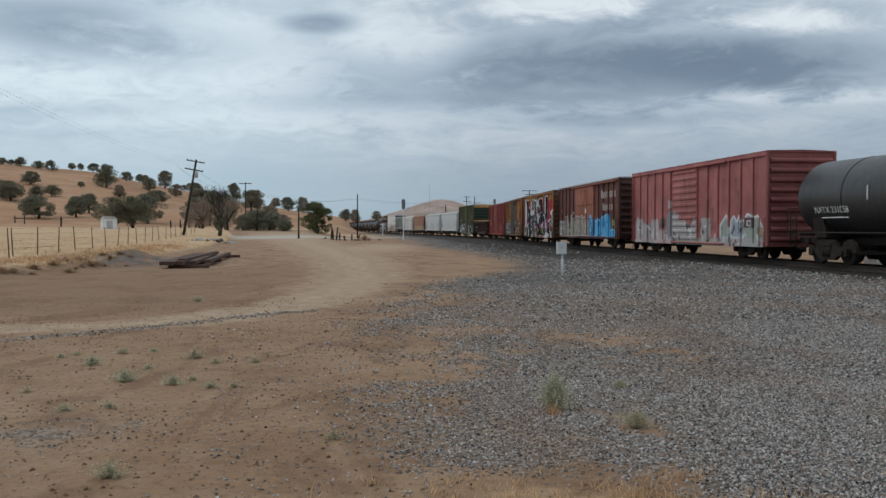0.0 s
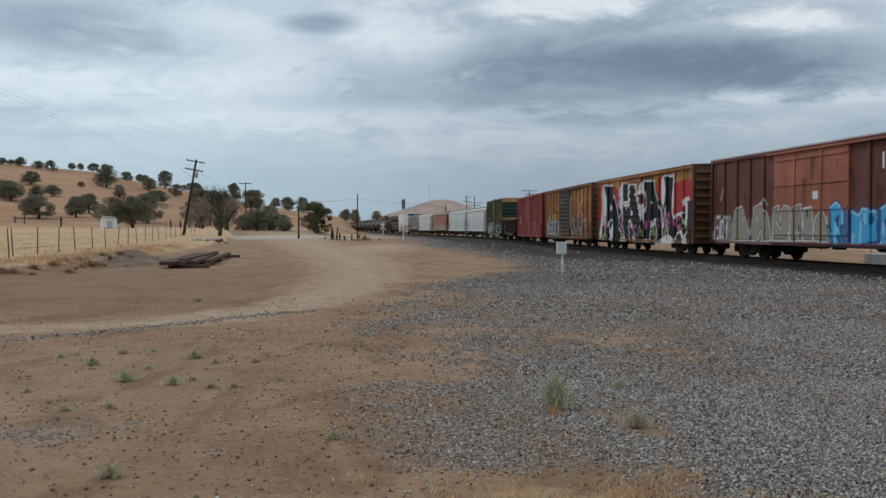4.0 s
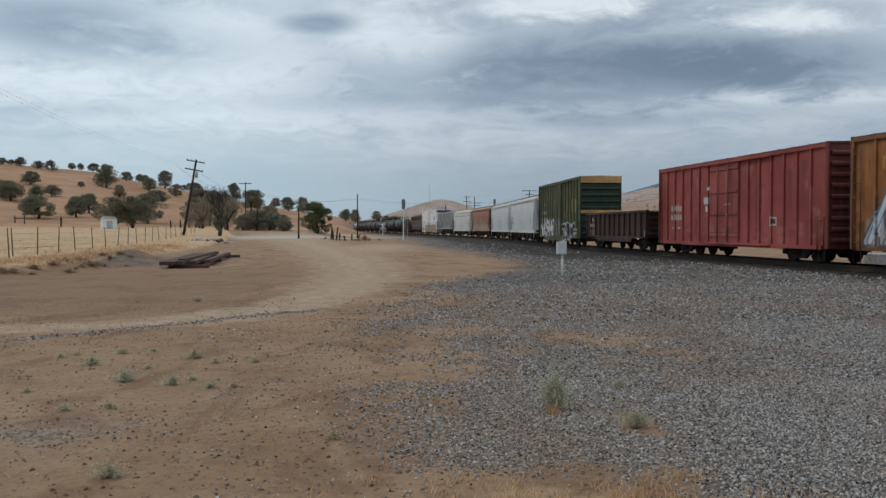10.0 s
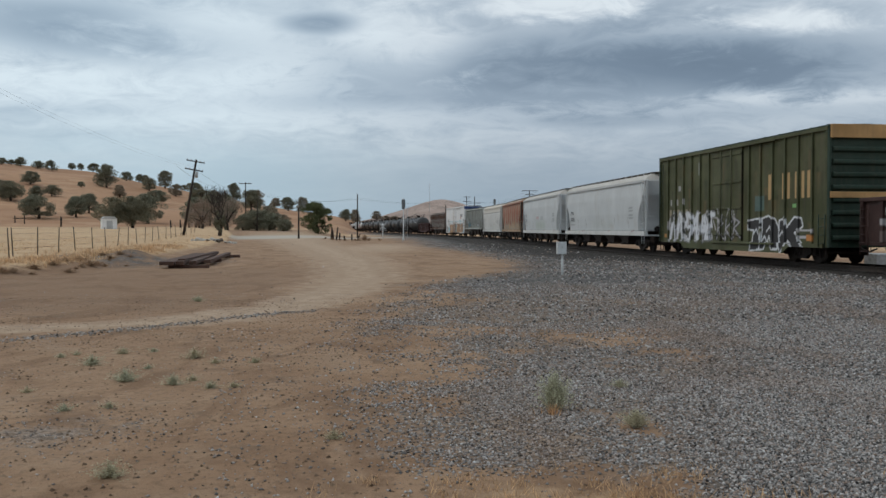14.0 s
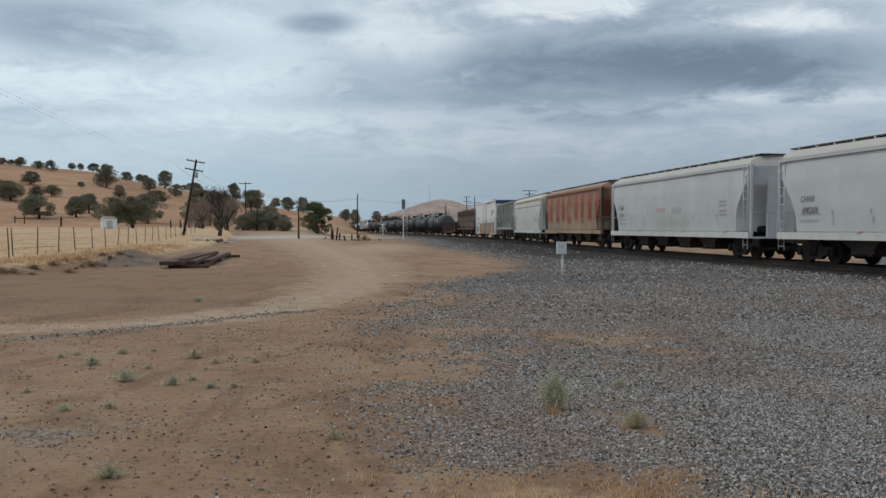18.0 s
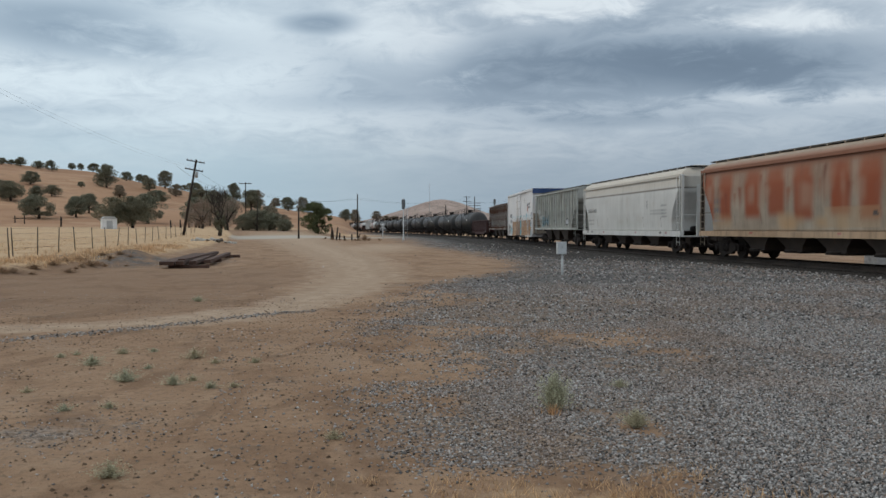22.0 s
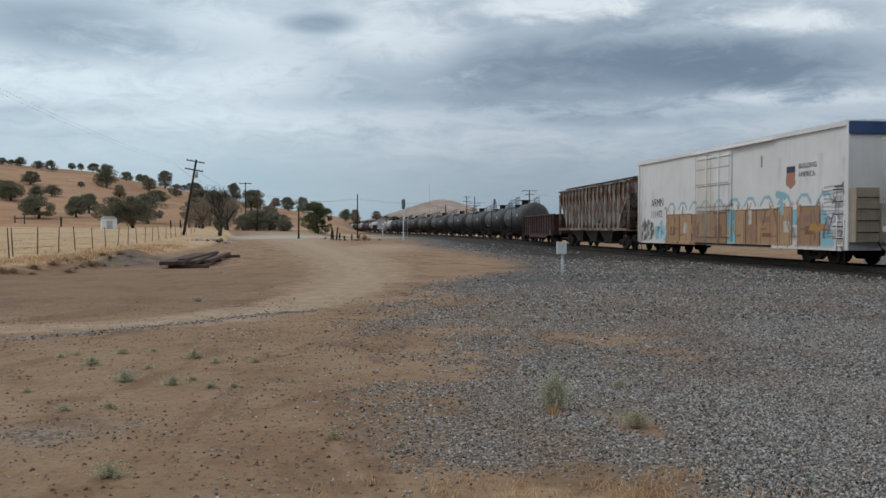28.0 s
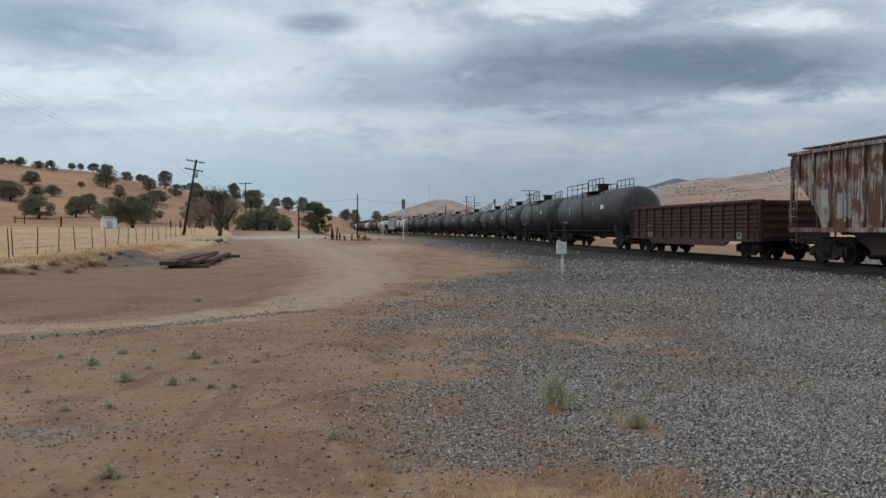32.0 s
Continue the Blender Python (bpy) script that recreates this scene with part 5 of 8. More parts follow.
def big_piece():
    """Tall black letters with white rims on red."""
    sp = Spray()
    for x, z, w in ((6.0, 3.6, 1.4), (7.2, 3.8, 1.0), (3.0, 4.1, 1.5), (-4, 4.1, 2.0)):
        sp.haze(x - w / 2, x + w / 2, z - 0.3, z + 0.3, (0.46, 0.26, 0.06), 0.7, 0.15)
    grime(sp, 16, 0.75, 4.3, 50, 81, (0.07, 0.035, 0.018), (0.15, 0.06, 0.02))
    sp.haze(-7.4, 7.9, 0.72, 3.3, (0.016, 0.015, 0.018), 0.96, 0.12)
    sp.poly(((5.3, 3.6), (8.05, 3.75), (8.05, 2.2), (6.9, 2.3), (5.3, 2.0)), WINE)
    sp.poly(((-7.85, 4.25), (-7.2, 4.07), (-7.05, 2.97), (-7.29, 1.87), (-7.88, 1.88)), WINE)
    sp.poly(((-4.65, 3.97), (-3.64, 3.67), (-3.52, 3.09), (-3.84, 2.54), (-4.29, 2.94), (-4.53, 3.52)), WINE)
    sp.poly(((-0.06, 3.28), (0.48, 3.07), (0.66, 2.64), (0.31, 2.58)), WINE)
    sp.poly(((2.66, 3.57), (3.07, 4.07), (3.52, 4.09), (3.6, 3.51), (3.58, 2.74), (3.24, 2.96), (2.93, 3.3)), WINE)
    sp.poly(((5.44, 3.68), (7.43, 3.84), (7.45, 2.92), (6.84, 2.83), (6.48, 2.56), (6.17, 2.19), (5.7, 2.01), (5.37, 1.88), (5.23, 2.61), (5.35, 3.2)), WINE)
    outline = lambda p: np.hstack([np.array(p), np.roll(np.array(p), -1, 0)])
    letters = []
    letters.append(((-6.69, 4.09), (-4.76, 3.97), (-4.52, 3.26), (-3.95, 2.47), (-3.5, 1.45), (-3.11, 0.82), (-2.95, 0.5), (-4.82, 0.46), (-4.6, 0.93), (-4.5, 1.5), (-4.96, 1.98), (-5.67, 1.77), (-5.54, 1.06), (-5.18, 0.56), (-5.65, 0.45), (-6.89, 0.47), (-6.39, 1.19), (-6.16, 2.26), (-6.12, 3.2)))
    letters.append(((-2.85, 4.05), (-1.58, 3.94), (-1.52, 3.46), (-0.43, 3.37), (0.22, 2.7), (0.67, 2), (0.94, 1.44), (1.08, 0.58), (-0.24, 0.56), (-0.39, 1.02), (-0.87, 1.49), (-1.4, 1.92), (-1.54, 1.44), (-1.33, 0.53), (-2.02, 0.52), (-2.55, 1.45), (-2.66, 2.06), (-2.76, 1.57), (-3.07, 1.45), (-3.4, 1.83), (-2.98, 2.69), (-2.52, 3.05)))
    letters.append(((-1.33, 3.9), (-0.34, 3.83), (-0.2, 3.34), (-1.33, 3.35)))
    letters.append(((0.81, 3.96), (2.46, 3.92), (2.62, 3.36), (3.09, 2.8), (3.55, 2.26), (3.71, 1.74), (3.84, 0.64), (2.9, 0.62), (2.97, 1.22), (2.73, 1.73), (2.41, 1.82), (2.02, 1.52), (1.79, 0.6), (1.04, 0.72), (1.07, 1.44), (1.1, 2.06), (1.34, 2.66), (1.25, 3.33)))
    letters.append(((4.03, 4.09), (5.34, 3.98), (5.25, 3.4), (5.12, 2.81), (5.14, 2.12), (5.38, 1.8), (5.7, 1.93), (6.18, 2), (6.58, 1.86), (6.89, 1.53), (7.25, 1.38), (7.04, 1.12), (6.81, 0.95), (6.35, 1.19), (5.87, 1.15), (5.56, 0.64), (5.06, 0.63), (4.71, 1.02), (4.64, 1.38), (4.35, 2.04), (4.23, 2.61), (4.03, 2.15), (3.93, 1.43), (3.74, 2.21), (4.09, 2.76), (4.22, 3.26)))
    letters.append(((7.16, 2.7), (7.45, 2.72), (7.48, 1.42), (7.27, 1.42)))
    for p in letters:
        sp.strokes(outline(p), 0.10, WHT)
    for p in letters:
        sp.poly(p, BLK)
    sp.poly(((-7.26, 3.66), (-6.69, 4.09), (-6.24, 3.34), (-6.17, 2.53), (-6.4, 1.86), (-6.9, 1.32), (-7.4, 0.58), (-7.8, 0.9), (-7.36, 1.74), (-7.05, 2.83)), WHT)
    sp.poly(((-5.39, 2.91), (-4.86, 2.6), (-5.32, 2.4)), WHT)
    sp.poly(((-5.07, 1.45), (-4.62, 1.84), (-4.55, 1.19), (-4.94, 0.67), (-5.29, 0.61), (-5.42, 1.19)), WHT)
    sp.poly(((-3.01, 4.14), (-2.43, 4.14), (-2.84, 3.48), (-2.62, 3.05), (-3.19, 2.4), (-3.52, 2.66), (-3.31, 3.2), (-3.64, 3.52)), WHT)
    sp.poly(((-1.17, 2.58), (-0.64, 2.05), (-1.07, 2.13)), WHT)
    sp.poly(((-1.62, 3.95), (-1.40, 3.95), (-1.42, 3.35), (-1.25, 2.95), (-1.35, 2.70), (-1.60, 2.75), (-1.66, 3.40)), WHT)
    sp.poly(((-2.45, 2.95), (-1.40, 2.98), (-1.38, 2.66), (-1.75, 2.62), (-1.80, 2.30), (-1.95, 2.62), (-2.45, 2.66)), WHT)
    sp.poly(((-0.42, 3.86), (-0.16, 3.86), (-0.02, 3.35), (0.30, 2.75), (0.72, 2.05), (0.55, 1.75), (0.10, 2.65), (-0.25, 3.25)), WHT)
    sp.poly(((-3.05, 2.45), (-2.62, 2.95), (-2.52, 2.60), (-2.72, 1.75), (-2.95, 1.50)), WHT)
    sp.poly(((-1.21, 1.92), (-0.63, 1.44), (-1.15, 1.39)), WHT)
    sp.poly(((0.46, 3.94), (1.07, 3.94), (1.16, 3.33), (1.09, 2.67), (0.76, 2.02), (0.4, 2.65), (1, 2.78), (0.91, 3.28), (0.03, 3.33)), WHT)
    sp.poly(((2.08, 3), (2.36, 2.73), (2, 2.44)), WHT)
    sp.poly(((2.02, 1.5), (2.49, 1.86), (2.92, 1.9), (2.65, 1.52), (2.18, 1.35)), WHT)
    sp.poly(((3.67, 4.02), (3.99, 4.14), (4.22, 3.47), (4.12, 2.96), (3.84, 2.52), (3.65, 2.74), (3.61, 3.4)), WHT)
    sp.poly(((4.34, 2.54), (4.45, 2.14), (4.67, 1.73), (4.5, 1.39), (4.28, 1.94)), WHT)
    sp.poly(((6.57, 2.63), (6.92, 2.88), (7.45, 2.92), (7.45, 2.7), (7.16, 2.72), (7.09, 1.98), (7.19, 1.45), (6.95, 1.66), (6.99, 2.45)), WHT)
    sp.poly(((6.19, 1.23), (6.5, 1.27), (7.26, 0.68), (7.49, 0.55), (6.82, 0.53), (6.41, 0.94)), WHT)
    sp.poly(((3.65, 0.8), (4.54, 1.02), (5.06, 0.93), (5.56, 0.62), (4.72, 0.5), (3.28, 0.55)), WHT)
    sp.poly(((-8.35, 1.58), (-7.95, 1.6), (-7.94, 0.9), (-8.34, 0.9)), WHT)
    sp.poly(((-2.95, 0.75), (-2.33, 0.86), (-2.12, 0.52), (-3.16, 0.5)), WHT)
    sp.poly(((-0.72, 0.97), (-0.29, 0.79), (-0.38, 0.55), (-0.95, 0.54)), WHT)
    sp.poly(((1.37, 0.77), (1.71, 0.64), (1.54, 0.55), (1.12, 0.59)), WHT)
    sp.strokes([(5.33, 4.14, 5.6, 3.8), (5.6, 3.8, 5.32, 3), (5.32, 3, 5.2, 2.22), (5.2, 2.22, 5.44, 1.78), (5.44, 1.78, 5.86, 2.02), (5.86, 2.02, 6.39, 2.11), (6.39, 2.11, 6.79, 2.13)], 0.07, WHT)
    sp.poly(((7.25, 0.9), (8.05, 0.9), (8.05, 2.75), (7.3, 2.7)), BLK, 0.9).bar(7.05, 7.24, 1.5, 2.6, WHT)
    blots = ((-6.4, 1.59), (-3.23, 1.57), (-0.67, 1.25), (1.15, 1.55), (3.19, 1.47), (4.77, 1.63), (5.99, 1.52))
    r = random.Random(5)
    for x, z in blots:
        for i in range(9):
            a, b = x + r.gauss(0, .20), z + r.gauss(0, .20)
            sp.strokes([(a, b, a + 0.02, b + 0.03)], r.uniform(0.05, 0.12), PINKY if i % 3 else (0.30, 0.05, 0.14), 0.9)
    for x, z in ((-6.39, 0.92), (-3.06, 0.9), (0.42, 1.21), (2.43, 1.17), (4.29, 1.22), (6.8, 1.57)):
        a, b = r.uniform(.2, .35), r.uniform(.2, .4)
        sp.strokes([(x - a, z - b, x, z + b), (x, z + b, x + a, z - b * 0.8), (x + a, z - b * 0.8, x - a, z - b), (x - a * 0.4, z, x + a * 0.5, z - b * 0.3)], 0.028, (0.40, 0.42, 0.14))
    sp.strokes([(5.2, 2.6, 5.5, 2.5), (5.2, 2.8, 5.5, 3.2), (5.25, 3.3, 5.5, 3.1), (5.3, 2.4, 5.45, 2.9)], 0.035, WHT, 0.8)
    return sp


def ochre_paint():
    sp = Spray()
    r = random.Random(51)
    for i in range(30):
        x = r.uniform(-8, 7.6)
        sp.run(x, r.uniform(0.12, 0.5), r.uniform(1.2, 2.6), r.uniform(2.8, 4.3), r.choice(((0.40, 0.20, 0.05), (0.20, 0.075, 0.025), (0.11, 0.05, 0.022), (0.33, 0.12, 0.035))), r.uniform(0.4, 0.85))
    sp.haze(3.3, 5.6, 2.3, 3.3, (0.36, 0.10, 0.04), 0.6, 0.3)
    grime(sp, 16, 0.75, 4.3, 90, 78, (0.07, 0.035, 0.018), (0.15, 0.06, 0.02))
    sp.bar(-1.65, 1.55, 0.8, 4.3, (0.030, 0.028, 0.030), 0.88)
    # worn yellow remains of two rows of big marks on each half
    old = (0.44, 0.25, 0.055)
    for x0, z0 in ((-6.5, 3.30), (-4.1, 2.75), (2.2, 3.45), (4.0, 2.85), (5.6, 3.3)):
        for x, w, z, h in ((0, .12, 0, .42), (.12, .3, .30, .12), (.62, .14, 0, .36), (.76, .3, .26, .10), (.76, .3, .0, .10), (1.06, .13, 0, .36), (1.4, .13, 0, .44), (1.75, .13, -.05, .62)):
            sp.bar(x0 + x, x0 + x + w, z0 + z, z0 + z + h, old, 0.62)
    sp.bar(-5.15, -4.15, 1.80, 2.48, (0.48, 0.29, 0.06), 0.9).bar(-4.05, -3.15, 1.80, 2.48, (0.48, 0.29, 0.06), 0.9)
    for z in (2.22, 1.90):
        for x in (-4.95, -4.72, -4.48, -3.92, -3.68, -3.44):
            sp.bar(x, x + 0.12, z, z + 0.18, (0.06, 0.04, 0.03), 0.75)
    sp.haze(-7.3, -2.0, 0.70, 1.60, (0.27, 0.27, 0.275), 0.7, 0.15)
    tag(sp, -7.3, -2.3, 0.82, 1.95, 5, (0.32, 0.33, 0.345), (0.07, 0.06, 0.06), 31, 0.14, 0.06, 0.3)
    sp.strokes([(-7.1, 0.9, -6.2, 2.5), (-6.2, 2.5, -5.8, 1.2)], 0.15, (0.10, 0.10, 0.12)).strokes([(-7.1, 0.9, -6.2, 2.45), (-6.2, 2.45, -5.8, 1.2)], 0.10, (0.46, 0.52, 0.58))
    tag(sp, 1.9, 5.4, 0.85, 1.85, 6, (0.24, 0.22, 0.20), (0.07, 0.055, 0.045), 33, 0.08, 0.06)
    g = (0.36, 0.34, 0.31)
    sp.strokes([(3.6, 3.5, 4.4, 3.0), (5.6, 3.6, 4.6, 3.0), (4.5, 2.95, 4.5, 2.6), (4.4, 2.55, 3.6, 2.15), (4.6, 2.55, 5.6, 2.1)], 0.085, g, 0.9)
    sp.bar(6.0, 6.6, 1.75, 2.1, (0.17, 0.13, 0.1)).bar(6.0, 6.6, 1.25, 1.65, (0.20, 0.20, 0.19)).bar(-2.0, -1.7, 2.7, 2.95, WHT).bar(-1.9, -1.7, 2.05, 2.2, WHT)
    sp.bar(-1.3, -0.9, 3.4, 3.45, WHT).bar(1.5, 1.56, 1.4, 3.7, CHALK, 0.5)
    scrawl(sp, -7.4, -2.0, 0.75, 1.7, 30, ((0.55, 0.56, 0.58), (0.10, 0.10, 0.11), (0.30, 0.22, 0.12)), 0.03, 79, 1.2)
    scrawl(sp, 1.8, 5.6, 0.75, 1.9, 40, ((0.07, 0.055, 0.045), (0.45, 0.42, 0.40)), 0.035, 80)
    sp.haze(-1.6, 1.5, 0.8, 1.25, (0.13, 0.05, 0.02), 0.7, 0.15).haze(-8.2, 8.2, 0.4, 0.74, (0.075, 0.04, 0.025), 0.75, 0.08)
    sp.haze(-8.1, 8.1, 4.22, 4.4, (0.11, 0.055, 0.025), 0.6, 0.06)
    return sp


def red_paint():
    sp = Spray()
    grime(sp, 15.8, 0.72, 4.2, 54, 82, (0.10, 0.035, 0.03), (0.34, 0.14, 0.11))
    for i in range(5):
        sp.bar(-6.4 + i * 0.28, -6.24 + i * 0.28, 2.2, 2.5, CHALK, 0.9)
        sp.bar(-6.4 + i * 0.28, -6.24 + i * 0.28, 1.75, 2.05, CHALK, 0.9)
    sp.bar(-6.3, -6.0, 1.3, 1.4, CHALK).bar(-5.6, -5.3, 1.3, 1.4, CHALK)
    sp.bar(-2.1, -1.85, 3.1, 3.3, WHT).bar(-2.5, -1.9, 2.5, 2.8, CHALK).bar(-2.3, -1.95, 2.1, 2.35, WHT).bar(-2.1, -1.95, 1.9, 2.0, WHT)
    # dark lines paint the shade at the recessed door's edges and under its ribs
    for x in (-1.80, 1.12, 2.55):
        sp.bar(x, x + 0.07, 0.85, 4.25, (0.07, 0.02, 0.018), 0.8)
    for z in (1.12, 1.98, 2.95, 3.92):
        sp.bar(-1.7, 1.1, z, z + 0.05, (0.09, 0.025, 0.02), 0.75)
    sp.bar(-0.2, 0.4, 2.40, 2.45, CHALK).bar(0.0, 0.12, 1.8, 1.95, CHALK)
    sp.bar(3.8, 4.3, 1.45, 1.8, CHALK).bar(3.9, 4.2, 1.52, 1.72, (0.1, 0.04, 0.04))
    return sp


def cnw_paint():
    sp = Spray()
    grime(sp, 15.8, 0.72, 4.8, 80, 83, (0.035, 0.038, 0.02), (0.14, 0.10, 0.05))
    sp.bar(-1.5, -1.42, 0.8, 4.7, (0.02, 0.018, 0.012), 0.9).bar(1.33, 1.41, 0.8, 4.7, (0.02, 0.018, 0.012), 0.9)
    gold = (0.50, 0.32, 0.15)
    for x0, x1 in ((3.53, 3.89), (4.6, 4.82), (4.99, 5.2), (5.57, 5.78), (6.02, 6.22), (6.46, 6.65)):
        sp.bar(x0, x1, 2.51, 3.53, gold, 0.9)
    for i in range(6):
        sp.bar(-6.7 + i * 0.5, -6.45 + i * 0.5, 1.95, 2.3, (0.36, 0.30, 0.22), 0.8)
    for i in range(3):
        sp.bar(-6.6 + i * 0.8, -6.4 + i * 0.8, 2.5, 2.8, CHALK, 0.7)
    sp.bar(-5.6, -5.3, 3.2, 3.5, CHALK, 0.7)
    tag(sp, -6.6, -1.6, 0.75, 2.0, 6, WHT, GREY, 41, 0.13, 0.06, 0.4)
    tag(sp, -1.0, 1.4, 0.85, 1.9, 3, CHALK, BLK, 42, 0.05, 0.03)
    letters = []
    letters.append(((1.85, 1.64), (2.93, 1.72), (3.03, 1.44), (2.7, 1.32), (3, 0.5), (2.12, 0.41), (2.36, 1.3), (1.96, 1.3)))
    letters.append(((3.07, 1.72), (3.54, 1.81), (4.09, 1.67), (4.36, 1.32), (4.37, 0.53), (3.92, 0.52), (3.6, 1.09), (3.28, 0.51), (2.95, 0.48), (3.08, 1.32)))
    letters.append(((4.44, 1.62), (4.87, 1.7), (4.97, 1.32), (5.55, 1.74), (6.03, 1.69), (6.12, 1.43), (5.51, 1.17), (6.25, 0.57), (5.61, 0.54), (5.06, 0.88), (4.59, 0.4), (4.41, 0.99)))
    for p in letters:
        q = np.array(p)
        edge = np.hstack([q, np.roll(q, -1, 0)])
        sp.strokes(edge, 0.075, (0.66, 0.66, 0.67)).poly(p, (0.045, 0.042, 0.042))
    for i, (x, z) in enumerate(((2.3, 1.1), (3.4, 1.2), (4.4, 1.0), (3.0, 0.8))):
        sp.strokes([(x, z, x + 0.25, z + 0.22), (x + 0.25, z + 0.22, x + 0.4, z)], 0.035, (0.62, 0.62, 0.63))
    sp.bar(2.4, 3.2, 2.05, 2.7, (0.10, 0.17, 0.17), 0.6).bar(5.9, 6.9, 1.2, 1.3, CHALK).bar(5.9, 6.9, 0.95, 1.05, CHALK).bar(6.4, 6.9, 0.85, 1.1, (0.5, 0.2, 0.06)).bar(5.4, 5.7, 2.15, 2.3, (0.2, 0.4, 0.15))
    sp.bar(-7.4, -6.9, 0.85, 1.05, (0.45, 0.2, 0.07)).bar(-3.2, -2.9, 3.9, 4.5, WHT, 0.5)
    scrawl(sp, -6.8, -1.7, 0.65, 1.9, 60, (WHT, (0.06, 0.06, 0.05), CHALK), 0.05, 84)
    scrawl(sp, -1.2, 1.2, 0.8, 2.0, 22, (CHALK, BLK), 0.025, 85)
    return sp


def hopper_marks(x_code, seed, extra=None):
    def make():
        sp = Spray()
        r = random.Random(seed)
        for i in range(4 if x_code else 0):
            sp.bar(x_code + i * 0.27, x_code + 0.2 + i * 0.27, 2.45, 2.75, (0.14, 0.14, 0.15), 0.75)
            sp.bar(x_code + i * 0.27, x_code + 0.2 + i * 0.27, 2.0, 2.3, (0.14, 0.14, 0.15), 0.75)
        for x in (-5.6, -3.3, 0.6, 3.4, 6.2):
            sp.strokes([(x, 1.45, x - 0.18 * r.random(), 1.95)], 0.028, (0.20, 0.15, 0.12), 0.8)
        for x in (-4.2, 2.1, 6.9):
            sp.bar(x, x + 0.28, 1.10, 1.19, (0.42, 0.06, 0.08), 0.8)
        for z in (1.6, 1.72, 1.84):
            sp.bar((x_code or -7.4) - 0.3, (x_code or -7.4) + 1.0, z, z + 0.05, (0.25, 0.25, 0.26), 0.6)
        for z in (1.9, 2.1, 2.3, 2.5):
            sp.bar(6.3, 7.1, z, z + 0.09, (0.2, 0.2, 0.21), 0.6)
        sp.haze(-2, 3, 1.3, 1.8, (0.38, 0.40, 0.34), 0.25, 0.4)
        grime(sp, 18, 1.2, 4.0, 26, seed + 60, (0.34, 0.31, 0.28), (0.40, 0.30, 0.22), 0.28)
        sp.haze(-9.6, 9.6, 4.06, 4.7, (0.40, 0.33, 0.25), 0.5, 0.10)
        if extra:
            extra(sp)
        return sp
    return make


def faded_rust(sp):
    r = random.Random(44)
    sp.haze(-9.3, 9.3, 2.6, 4.3, (0.29, 0.12, 0.065), 0.35, 0.35)
    for i in range(9):
        x = -8.3 + i * 2.05 + r.uniform(-.2, .2)
        sp.haze(x - r.uniform(0.5, 0.75), x + r.uniform(0.5, 0.75), r.uniform(1.65, 2.0), 3.3, (0.270, 0.066, 0.026), r.uniform(0.9, 1.0), 0.22)
        sp.haze(x - 0.6, x + 0.6, 3.0, 3.8, (0.30, 0.088, 0.040), 0.85, 0.3)
    for i in range(26):
        x, top = -9.2 + i * 0.71 + r.uniform(-.2, .2), r.uniform(2.9, 3.8)
        sp.run(x, r.uniform(0.06, 0.20), r.uniform(1.4, 2.2), top, r.choice(((0.21, 0.055, 0.028), (0.27, 0.085, 0.045), (0.16, 0.05, 0.03))), r.uniform(0.5, 0.95))
    for i in range(24):
        x = r.uniform(-9, 8.6)
        sp.haze(x, x + r.uniform(0.15, 0.6), r.uniform(1.9, 2.8), r.uniform(2.9, 3.5), (0.36, 0.24, 0.17), r.uniform(0.2, 0.45), 0.2)
    for i in range(14):
        x = r.uniform(-8.8, 8.0)
        sp.haze(x, x + r.uniform(0.4, 1.4), r.uniform(1.25, 1.45), r.uniform(1.6, 2.0), (0.44, 0.27, 0.14), r.uniform(0.3, 0.7), 0.22)
    sp.haze(-9.3, 9.3, 3.75, 4.2, (0.24, 0.095, 0.055), 0.8, 0.12)
    sp.bar(1.2, 4.4, 1.35, 2.1, (0.42, 0.28, 0.16), 0.4)
    sp.bar(4.0, 4.3, 1.75, 1.9, (0.1, 0.08, 0.07)).bar(6.6, 6.75, 1.75, 1.85, WHT)


def red_patch(sp):
    sp.bar(-1.6, -0.2, 2.2, 2.45, (0.50, 0.25, 0.24), 0.55).bar(0.6, 1.9, 2.05, 2.45, (0.22, 0.22, 0.22), 0.35)
    sp.haze(-2.0, 2.8, 1.3, 1.9, (0.36, 0.42, 0.34), 0.45, 0.4)


def seam_and_boxes(sp):
    sp.bar(-9.5, 9.5, 3.33, 3.43, (0.11, 0.085, 0.065), 0.95).haze(-9.5, 9.5, 3.5, 4.4, (0.60, 0.53, 0.44), 0.55, 0.12)
    sp.bar(4.0, 4.15, 2.4, 2.9, BLK, 0.5).bar(-7.0, -6.5, 1.05, 1.18, BLK, 0.7).bar(-8.0, -7.6, 1.05, 1.15, GREY).bar(6.1, 6.35, 1.02, 1.12, BLK)
    for i in range(3):
        sp.bar(4.6, 6.6, 2.1 + i * 0.15, 2.17 + i * 0.15, (0.3, 0.3, 0.3), 0.5)


